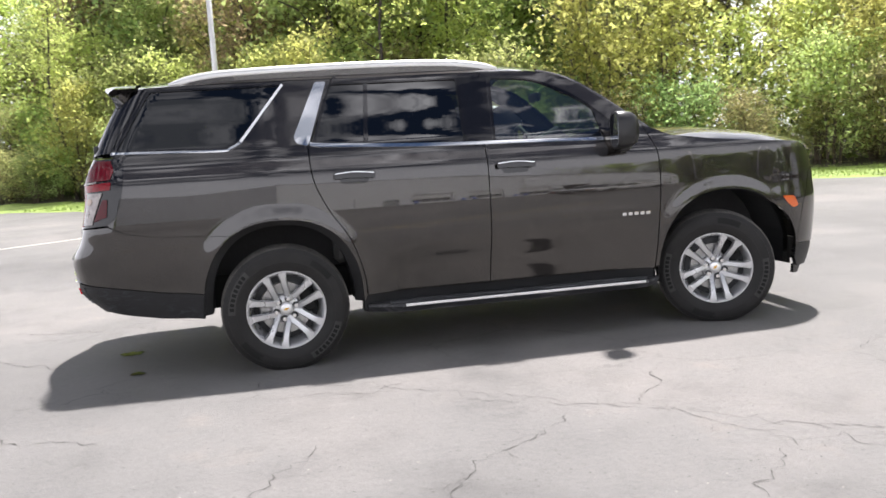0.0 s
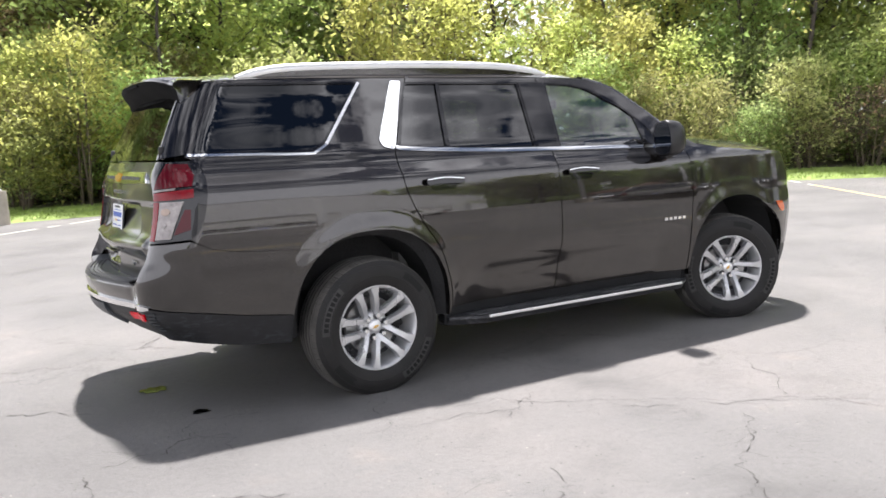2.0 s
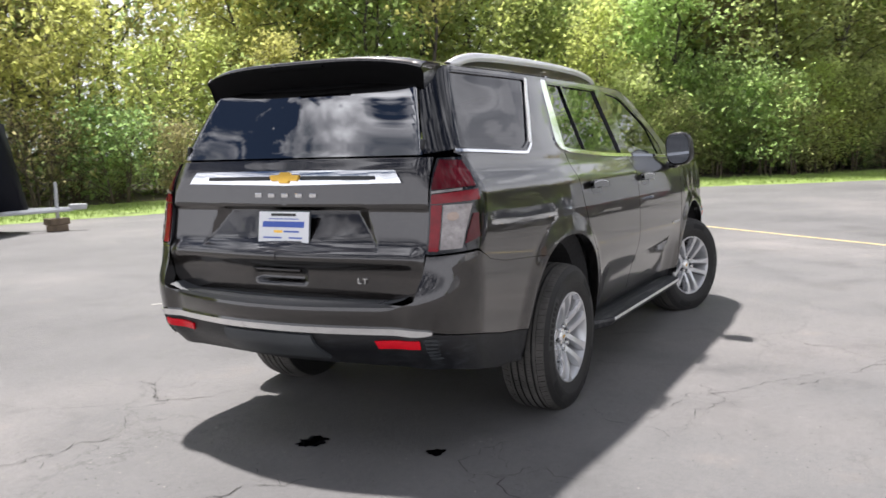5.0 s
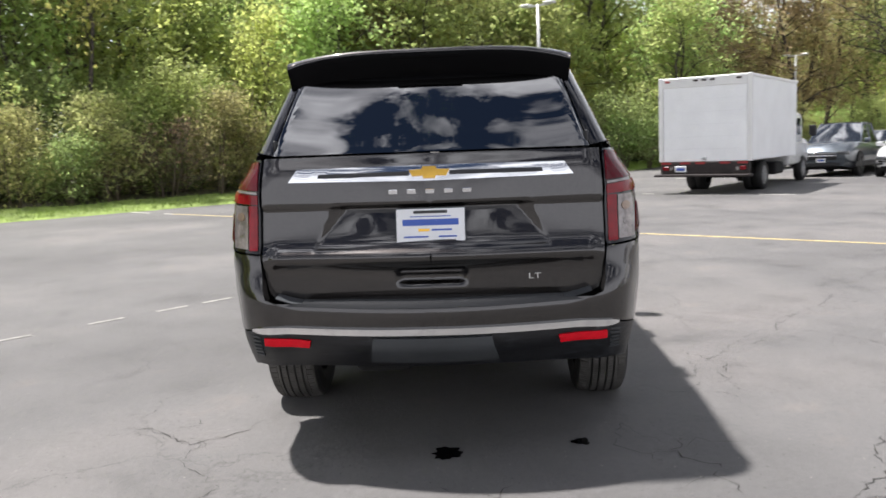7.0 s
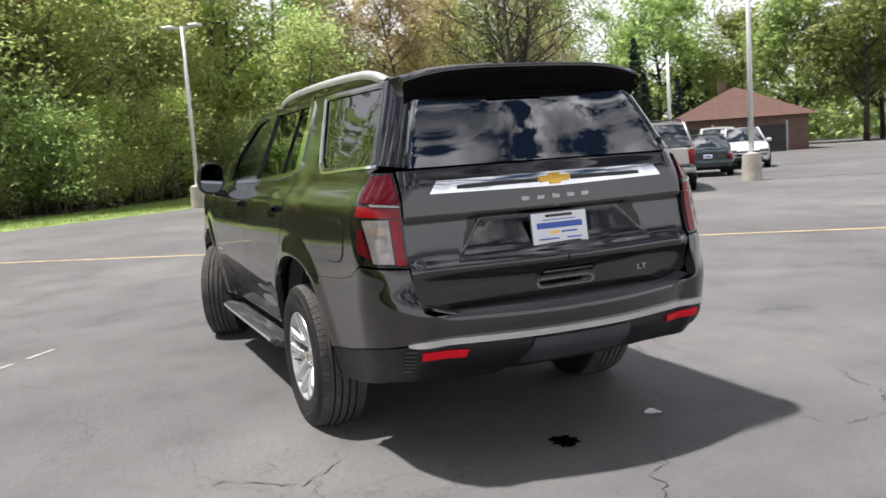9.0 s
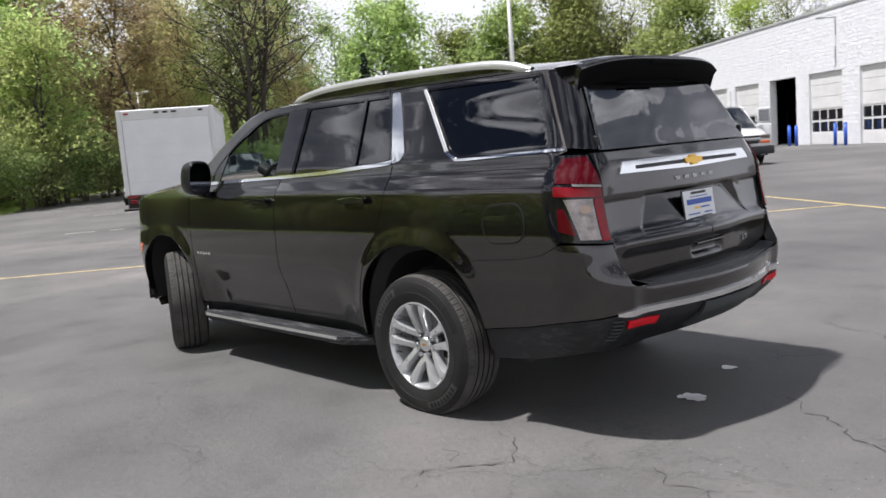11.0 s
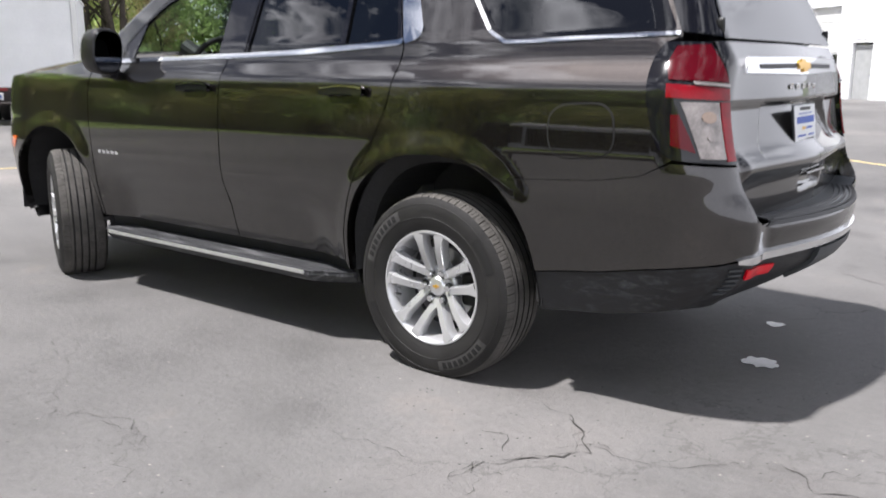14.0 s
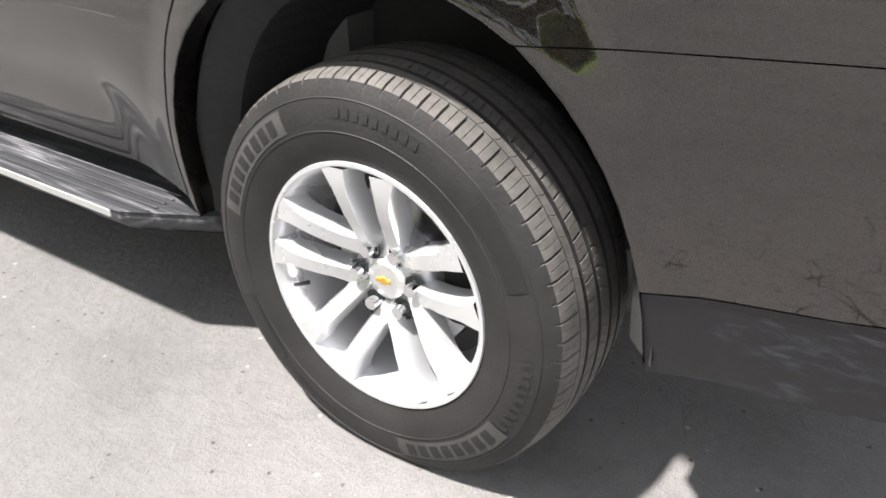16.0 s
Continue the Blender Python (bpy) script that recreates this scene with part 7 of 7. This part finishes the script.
# ---- trees ----
def leaf_material(name, dark, light, glow=0.73):
    m, n, l, b = nodes_of(name)
    g = n.new("ShaderNodeNewGeometry")
    oi = n.new("ShaderNodeObjectInfo")
    big = noise_node(n, l, 0.9, 5, 0.65)
    mixv = n.new("ShaderNodeMath"); mixv.operation = "MULTIPLY_ADD"; mixv.inputs[1].default_value = 0.22
    sc = n.new("ShaderNodeMath"); sc.operation = "MULTIPLY"; sc.inputs[1].default_value = 0.85
    l.new(big.outputs["Fac"], sc.inputs[0]); l.new(g.outputs["Random Per Island"], mixv.inputs[0]); l.new(sc.outputs[0], mixv.inputs[2])
    r = ramp_node(n, l, mixv.outputs[0], [(0.30, dark), (0.78, light)])
    hs = n.new("ShaderNodeHueSaturation")
    mr = n.new("ShaderNodeMapRange"); mr.inputs[3].default_value, mr.inputs[4].default_value = 0.475, 0.525
    mv = n.new("ShaderNodeMapRange"); mv.inputs[3].default_value, mv.inputs[4].default_value = 0.72, 1.22
    l.new(oi.outputs["Random"], mr.inputs[0]); l.new(oi.outputs["Random"], mv.inputs[0])
    l.new(mr.outputs[0], hs.inputs["Hue"]); l.new(mv.outputs[0], hs.inputs["Value"]); l.new(r.outputs[0], hs.inputs["Color"])
    l.new(hs.outputs[0], b.inputs["Base Color"])
    b.inputs["Roughness"].default_value = 0.55
    tr_, mx = n.new("ShaderNodeBsdfTranslucent"), n.new("ShaderNodeMixShader")
    thin = n.new("ShaderNodeHueSaturation"); thin.inputs["Value"].default_value, thin.inputs["Saturation"].default_value = 1.35, 1.0
    l.new(hs.outputs[0], thin.inputs["Color"]); l.new(thin.outputs[0], tr_.inputs[0])
    mx.inputs[0].default_value = glow
    l.new(b.outputs[0], mx.inputs[1]); l.new(tr_.outputs[0], mx.inputs[2])
    l.new(mx.outputs[0], n["Material Output"].inputs["Surface"])
    return m


LEAF_YELLOW = leaf_material("young_yellow_leaf", (0.25, 0.28, 0.07), (0.61, 0.64, 0.22))
LEAF_GREEN = leaf_material("spring_green_leaf", (0.18, 0.245, 0.066), (0.56, 0.64, 0.26))
LEAF_DEEP = leaf_material("deep_green_leaf", (0.11, 0.165, 0.045), (0.40, 0.49, 0.20))
# darkened green: the shade low in the wood is in the leaf colour
LEAF_SHADE = leaf_material("dull_green_leaf", (0.06, 0.085, 0.03), (0.25, 0.29, 0.10), 0.6)
LEAF_MID = leaf_material("mid_green_leaf", (0.145, 0.185, 0.057), (0.48, 0.54, 0.21), 0.70)
LEAF_OLIVE = leaf_material("olive_bud_leaf", (0.20, 0.205, 0.07), (0.55, 0.55, 0.25))
LEAF_BROWN = leaf_material("brown_bud_leaf", (0.18, 0.14, 0.075), (0.52, 0.43, 0.24))
NEEDLE = leaf_material("fir_needle", (0.010, 0.022, 0.012), (0.035, 0.06, 0.028), 0.1)
BARK = surface("grey_bark", (0.072, 0.060, 0.048), 0.95, 0, 0.4, 5, 40, 1.0)
TWIG = surface("brown_twig", (0.11, 0.085, 0.06), 0.9, 0, 0.3, 8, 40)


def leaf_tris(centres, size, rng, flat=0.35):
    """Many small pointed leaves at places, turned at random."""
    n = len(centres)
    a = rng.normal(size=(n, 3)); a /= np.linalg.norm(a, axis=1)[:, None]
    b = rng.normal(size=(n, 3)); b[:, 2] *= flat
    b -= a * (a * b).sum(axis=1)[:, None]; b /= np.linalg.norm(b, axis=1)[:, None]
    s = size * rng.uniform(0.4, 1.15, n)[:, None]
    v = np.stack([centres - a * s * 0.45 + b * s * 0.33, centres + a * s * 0.68, centres - a * s * 0.45 - b * s * 0.33], axis=1).reshape(-1, 3)
    f = np.arange(3 * n).reshape(n, 3)
    return v, f


def quick_mesh(name, v, f, mat):
    me = bpy.data.meshes.new(name)
    k = f.shape[1]
    me.vertices.add(len(v)); me.vertices.foreach_set("co", np.ascontiguousarray(v, dtype=np.float32).ravel())
    me.loops.add(f.size); me.loops.foreach_set("vertex_index", f.ravel().astype(np.int32))
    me.polygons.add(len(f)); me.polygons.foreach_set("loop_start", np.arange(0, f.size, k, dtype=np.int32))
    me.materials.append(mat)
    me.update(calc_edges=True)
    return me


def grow(rng, h, spread, start, limbs, stems=1, lean=0.05, r0=0.16, droop=0.0, twigs=3, up=0.55):
    """Trunks with limbs and twigs: tubes to draw, and places for leaves."""
    tubes, ends = [], []
    for st in range(stems):
        ang0 = rng.uniform(0, 6.28)
        base = np.array([math.cos(ang0), math.sin(ang0), 0]) * (0.25 * (stems > 1)) * rng.uniform(0.3, 1.3)
        top = base + np.array([rng.normal(0, lean) * h, rng.normal(0, lean) * h, h * rng.uniform(0.82, 1.0)]) + (base * rng.uniform(1.0, 3.0) if stems > 1 else 0)
        pts = [base * (1 - t) + top * t + np.array([rng.normal(0, 0.02 * h * t), rng.normal(0, 0.02 * h * t), 0]) for t in np.linspace(0, 1, 7)]
        pts[0][2] = -0.1
        tubes.append((pts, [r0 * (1 - 0.85 * t) for t in np.linspace(0, 1, 7)], 7))
        for k in range(limbs):
            t = start + (1 - start) * (k + rng.uniform(0, 1)) / limbs
            i = min(5, int(t * 6)); q = pts[i] + (pts[i + 1] - pts[i]) * (t * 6 - i)
            a = rng.uniform(0, 6.28)
            reach = spread * (1 - 0.75 * max(0, (t - start) / (1 - start)) ** 1.6) * rng.uniform(0.55, 1.1)
            e = q + np.array([math.cos(a) * reach, math.sin(a) * reach, reach * (up - droop) * rng.uniform(0.4, 1.3)])
            mid = (q + e) / 2 + rng.normal(0, 0.06 * reach, 3) + np.array([0, 0, 0.08 * reach])
            rl = r0 * (1 - 0.8 * t) * 0.45
            tubes.append(([q, mid, e], [rl, rl * 0.6, rl * 0.2], 4))
            ends += [mid, e, (mid + e) / 2]
            for w in range(twigs):
                s = mid + (e - mid) * rng.uniform(0, 1)
                e2 = s + rng.normal(0, 0.30 * reach, 3) + np.array([0, 0, 0.15 * reach - droop * reach * 0.4])
                tubes.append(([s, e2], [rl * 0.35, rl * 0.1], 3))
                ends += [e2, (s + e2) / 2]
        ends.append(top)
    return tubes, np.array(ends)


def plant(name, seed, h, spread, start, limbs, n, leaf, mat, label, category, blob=0.55, low=0.15, **kw):
    rng = np.random.default_rng(seed)
    e = empty(name, label, category, "woodland plants")
    tubes, ends = grow(rng, h, spread, start, limbs, **kw)
    vs, fs = [], []
    for pts, rs, seg in tubes:
        v, f = tube([tuple(p) for p in pts], [max(0.006, r) for r in rs], seg)
        o = len(vs)
        vs += v; fs += [tuple(i + o for i in q) for q in f]
    obj("trunk", vs, fs, BARK if h > 5.5 else TWIG, e, smooth=True)
    pick = rng.integers(0, len(ends), n)
    tight = rng.uniform(0.35, 1.0, len(ends))[pick][:, None]
    c = ends[pick] + rng.normal(0, blob * 0.85, (n, 3)) * np.array([1, 1, 0.7]) * tight
    c = c[c[:, 2] > low]
    v, f = leaf_tris(c, leaf, rng)
    cr = new("crown", quick_mesh("crown", v, f, mat))
    cr.parent = e
    return e


def fir(seed, h, label):
    rng = np.random.default_rng(seed)
    e = empty("fir_tree", label, "fir tree", "firs")
    v, f = tube([(0, 0, -0.1), (0, 0, h)], [0.2, 0.03], 7)
    obj("trunk", v, f, BARK, e)
    cs = []
    for z in np.arange(0.6, h, 0.32):
        r = (h - z) / h * h * 0.24 + 0.1
        for k in range(int(7 + r * 6)):
            a = rng.uniform(0, 6.28)
            t = rng.uniform(0.1, 1, 14)[:, None]
            q = np.array([math.cos(a) * r, math.sin(a) * r, -0.25 * r])
            cs.append(np.array([0, 0, z]) + q * t + rng.normal(0, 0.08, (14, 3)))
    c = np.concatenate(cs)
    v, f = leaf_tris(c, 0.34, rng, 0.2)
    cr = new("crown", quick_mesh("crown", v, f, NEEDLE)); cr.parent = e
    return e


KINDS = [
    plant("shrub", 1, 4.2, 1.9, 0.10, 9, 5500, 0.135, LEAF_GREEN, "dense green shrub at the wood's edge", "shrub", stems=3, r0=0.05, twigs=3),
    plant("shrub", 2, 4.8, 2.0, 0.12, 9, 5500, 0.13, LEAF_YELLOW, "yellow-green young shrub at the wood's edge", "shrub", stems=3, r0=0.05, twigs=3),
    plant("shrub", 3, 3.4, 1.7, 0.08, 9, 4400, 0.12, LEAF_OLIVE, "olive budding shrub with thin stems", "shrub", blob=0.45, stems=4, r0=0.04, twigs=5),
    plant("shrub", 4, 3.0, 1.8, 0.06, 10, 4600, 0.13, LEAF_DEEP, "dark green low shrub in the shade", "shrub", stems=4, r0=0.04, twigs=3),
    plant("shrub", 5, 2.6, 1.5, 0.10, 10, 1100, 0.11, LEAF_BROWN, "bare brown bramble thicket with dry twigs", "shrub", blob=0.35, stems=5, r0=0.03, twigs=9),
]
TALL = [
    plant("tree", 11, 12.5, 3.6, 0.22, 22, 8600, 0.22, LEAF_GREEN, "tall spring-green deciduous tree", "tree", blob=0.75, low=1.5, r0=0.17),
    plant("tree", 12, 11.0, 3.4, 0.20, 22, 8600, 0.21, LEAF_YELLOW, "tall yellow-green deciduous tree", "tree", blob=0.75, low=1.5, r0=0.15),
    plant("tree", 13, 14.0, 4.0, 0.30, 24, 5200, 0.22, LEAF_DEEP, "tall dark tree with open branches", "tree", blob=0.7, low=2.0, r0=0.16, twigs=6),
    plant("tree", 14, 10.0, 3.3, 0.15, 22, 7500, 0.17, LEAF_BROWN, "tree with brown budding twigs", "tree", blob=0.6, low=1.0, r0=0.14, twigs=6),
    plant("tree", 15, 13.0, 5.2, 0.25, 20, 2600, 0.20, LEAF_OLIVE, "large half-bare tree with dark spreading limbs", "tree", blob=0.7, low=2.5, r0=0.19, stems=3, twigs=9, up=0.8),
    plant("tree", 16, 9.0, 3.2, 0.12, 20, 6800, 0.215, LEAF_GREEN, "round leafy tree in fresh green", "tree", blob=0.7, low=0.8, r0=0.13, stems=2),
    plant("tree", 17, 14.0, 2.4, 0.42, 15, 2600, 0.19, LEAF_YELLOW, "slender dark-trunked tree with thin light foliage", "tree", blob=0.6, low=4.0, r0=0.10, twigs=4, lean=0.05),
    plant("tree", 18, 11.5, 3.6, 0.18, 22, 7800, 0.21, LEAF_MID, "tall tree in dull mid-green leaf", "tree", blob=0.75, low=1.2, r0=0.16),
    plant("tree", 19, 13.0, 5.4, 0.16, 34, 15000, 0.34, LEAF_MID, "broad tree with a full rounded mid-green crown", "tree", blob=0.95, low=1.5, r0=0.24, twigs=5, up=0.7),
]
FIRS = [fir(21, 9.0, "dark green fir tree"), fir(22, 11.0, "tall dark fir tree")]
used = set()


def put(src, x, y, s, rz, z=0.1):
    m = Matrix.Translation((x, y, z)) @ pose(0, 0, 0, 0, 0, rz)
    if src not in used:
        used.add(src)
        src.matrix_world = m
        src.scale = (s, s, s)
        return src
    src_scale = src.scale.copy()
    o = copy_thing(src, m)
    o.scale = (s, s, s * random.Random(int(x * 50 + y * 7)).uniform(0.9, 1.15))
    return o


rnd = random.Random(77)
# the wood's edge: low shrubs, then taller ones, then trees
s = 50.0
while s < 195:
    q = along(s, rnd.uniform(3.2, 4.3))
    put(KINDS[rnd.choice((2, 3, 0, 4, 1, 0, 2))], q.x, q.y, rnd.uniform(0.65, 1.0), rnd.uniform(0, 360))
    s += rnd.uniform(1.3, 2.0)
s = 51.0
while s < 150:
    q = along(s, rnd.uniform(3.9, 5.6))
    put(KINDS[rnd.choice((3, 3, 0, 2, 4))], q.x, q.y, rnd.uniform(0.42, 0.62), rnd.uniform(0, 360), 0.12)
    s += rnd.uniform(1.0, 1.7)
s = 47.0
while s < 200:
    q = along(s, rnd.uniform(5.2, 7.2))
    put(KINDS[rnd.choice((0, 0, 1, 1, 3, 2))], q.x, q.y, rnd.uniform(0.95, 1.35), rnd.uniform(0, 360), 0.2)
    s += rnd.uniform(1.3, 2.1)
s = 41.0
while s < 205:
    q = along(s, rnd.uniform(8.0, 11.5))
    put(TALL[rnd.choice((0, 1, 1, 5, 5, 3, 0))], q.x, q.y, rnd.uniform(0.75, 1.05) * (1.1 if s < 100 else 1.0), rnd.uniform(0, 360), 0.25)
    s += rnd.uniform(1.7, 2.7)
s = 50.0
while s < 210:
    q = along(s, rnd.uniform(13, 19))
    put(TALL[rnd.choice((0, 2, 2, 1, 4, 0))], q.x, q.y, rnd.uniform(0.9, 1.25) * (1.15 if s < 100 else 1.0), rnd.uniform(0, 360), 0.35)
    s += rnd.uniform(2.4, 3.8) if s < 105 else rnd.uniform(4.2, 6.4)
# slender trunks that show before the leaves
s = 60.0
while s < 118:
    q = along(s, rnd.uniform(4.2, 6.4))
    put(TALL[6], q.x, q.y, rnd.uniform(0.8, 1.15), rnd.uniform(0, 360), 0.15)
    s += rnd.uniform(11.0, 22.0)
# a denser, taller stretch towards the truck
for k, (sa, o, sc) in enumerate(((104, 6.5, 1.25), (107, 9, 1.35), (109.5, 5.5, 1.2), (112, 8, 1.4), (114, 5.5, 1.2), (116.5, 8, 1.35), (119, 5.5, 1.25), (123, 7, 1.3), (127, 6, 1.2), (110, 12, 1.5), (116, 12, 1.5), (122, 11, 1.5), (105, 12, 1.45))):
    q = along(sa, o)
    put(TALL[(5, 0, 5, 1)[k % 4]], q.x, q.y, sc * 0.82, k * 67, 0.2)
# beyond the parked cars and over the garage
GROVE_NEAR = ((3, 44, -12.0, 1.05), (3, 51, -16.5, 1.1), (5, 38.5, -10.5, 1.0), (5, 41.5, -11.5, 1.1), (3, 55, -22.5, 1.15), (4, 47, -27.5, 1.3), (2, 51, -28, 1.15), (4, 55, -31, 1.2), (2, 58, -34, 1.0))
GROVE_MID = ((5, 68, -44, 1.5), (1, 64, -40, 1.3), (0, 78, -50, 1.5), (2, 84, -62, 1.4), (3, 55, -37, 1.0), (8, 62.5, -52.5, 1.30), (8, 57, -58.5, 1.0), (8, 53, -61, 1.08), (8, 47.5, -63.5, 1.2), (8, 51, -70, 1.15), (4, 42.5, -67, 1.05), (3, 44, -72, 1.3), (8, 34.5, -62, 1.0), (1, 29, -66, 1.1), (4, 26.5, -66, 0.95))
GROVE_FAR = ((5, 60, -30, 1.3), (1, 66, -31, 1.3), (0, 72, -36, 1.5), (5, 47, -7.5, 1.75), (0, 50.5, -11.0, 1.45), (5, 53, -5.5, 1.8), (0, 44, -4.0, 1.3), (3, 50, -16.0, 1.4), (3, 53.5, -19.5, 1.5), (3, 49, -20.5, 1.35), (3, 57, -25, 1.4))
for k, x, y, sc in GROVE_NEAR + GROVE_MID + GROVE_FAR:
    put(TALL[7 if k in (0, 1, 5) and y < -24 and (x + y) % 3 < 2 else k], x, y, sc, (x * 37 + y * 11) % 360)
for k, x, y, sc in ((1, 58, -46.5, 0.95), (0, 55.5, -45.5, 0.8), (0, 61, -55, 0.9), (1, 66, -62, 0.9), (0, 45, -40.5, 0.58)):
    put(FIRS[k], x, y, sc, (x * 31) % 360)
for x, y, sc in ((33, -20, 0.7), (47, -24, 0.9), (52, -33, 1.0), (50, -27, 0.9)):
    put(KINDS[0 if sc > 0.75 else 3], x, y, sc, (x * 53) % 360)
for o in KINDS + TALL + FIRS:
    if o not in used:
        for c in (o, *o.children_recursive):
            bpy.data.objects.remove(c)
# a hedge of shrubs under the trees beyond the trailer
rnd = random.Random(5)
for k in range(16):
    x = 35.5 + k * 0.72
    put(KINDS[rnd.choice((3, 3, 3, 2))], x + rnd.uniform(-0.4, 0.4), -7.0 - (x - 35.5) * 1.05 + rnd.uniform(-0.6, 0.6), rnd.uniform(0.75, 1.15), rnd.uniform(0, 360))
# the depth of the wood, leaf by leaf past counting
rng = np.random.default_rng(9)
cs = []
for k in range(160000):
    sa = rng.uniform(40, 215)
    q = along(sa, rng.uniform(17, 32))
    tall = 16.0 if sa < 100 else 14.0
    cs.append((q.x, q.y, 0.3 + (tall + 2.2 * math.sin(sa * 0.7) + 1.6 * math.sin(sa * 1.9)) * rng.random() ** 1.1))
v, f = leaf_tris(np.array(cs), 0.70, rng)
tagged(new("far_woods", quick_mesh("far_woods", v, f, LEAF_DEEP)), "dense dark green foliage deep in the wood", "woodland", kind="stuff")
# undergrowth, coloured dark for the shade between the trunks
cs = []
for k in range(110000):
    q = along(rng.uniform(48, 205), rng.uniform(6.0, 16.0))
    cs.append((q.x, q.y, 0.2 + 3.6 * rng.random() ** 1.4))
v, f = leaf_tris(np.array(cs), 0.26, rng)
tagged(new("understory", quick_mesh("understory", v, f, LEAF_SHADE)), "green undergrowth between the trunks, its shade set in the leaf colour", "undergrowth", kind="stuff")
cs = []
for k in range(30000):
    a = rng.uniform(-1.9, -0.42)
    d = rng.uniform(95, 120)
    cs.append((d * math.cos(a), d * math.sin(a), 0.3 + (9.0 + 2.5 * math.sin(a * 31) + 1.5 * math.sin(a * 67)) * rng.random() ** 1.15))
v, f = leaf_tris(np.array(cs), 1.2, rng)
tagged(new("far_woods", quick_mesh("far_woods", v, f, LEAF_DEEP)), "far green tree line beyond the garage", "woodland", kind="stuff")

# ---- the garage's split-faced blocks, each a little proud of the joints ----
BLOCK_FACE = surface("white_split_block", (0.84, 0.85, 0.87), 0.8, 0, 0.05, 2.5, 16, 0.9)
rnd = random.Random(31)


def block_shape():
    """One block: a rough front whose corners and middle stand out unevenly."""
    w, h = 0.194, 0.094
    back = [(-w, 0, -h), (w, 0, -h), (w, 0, h), (-w, 0, h)]
    front = [(x * 0.98, rnd.uniform(0.003, 0.013), z * 0.965) for x, _, z in back]
    front.append((rnd.uniform(-0.09, 0.09), rnd.uniform(0.006, 0.016), rnd.uniform(-0.03, 0.03)))
    return back + front, [(0, 1, 5, 4), (1, 2, 6, 5), (2, 3, 7, 6), (3, 0, 4, 7), (4, 5, 8), (5, 6, 8), (6, 7, 8), (7, 4, 8)]


SHAPES = [block_shape() for _ in range(12)]
meshes = []
for v, f in SHAPES:
    me = bpy.data.meshes.new("block")
    me.from_pydata(v, [], [q[::-1] for q in f])
    me.materials.append(BLOCK_FACE)
    meshes.append(me)
HOLES = [(a, b, DOOR_H) for a, b in DOORS] + [(SERVICE[0], SERVICE[1], 2.28)]
vs, fs, singles = [], [], 0
for row in range(34):
    z = 0.10 + 0.2 * row
    for col in range(int((S1 - S0) / 0.4) - 1):
        x = S0 + 0.22 + 0.4 * col + (0.2 if row % 2 else 0.0)
        if any(a - 0.19 < x < b + 0.19 and z < top + 0.08 for a, b, top in HOLES):
            continue
        k = rnd.randrange(12)
        if -3.2 < x < 4.6 and 0.9 < z < 4.6 and singles < 300:
            o = new("block", meshes[k])
            o.parent = shop
            o.location = (x, 0.001, z)
            singles += 1
            continue
        v, f = SHAPES[k]
        base = len(vs)
        vs += [(x + p[0], 0.001 + p[1], z + p[2]) for p in v]
        fs += [tuple(base + i for i in q[::-1]) for q in f]
tagged(obj("blockwork", vs, fs, BLOCK_FACE, shop), kind="stuff")
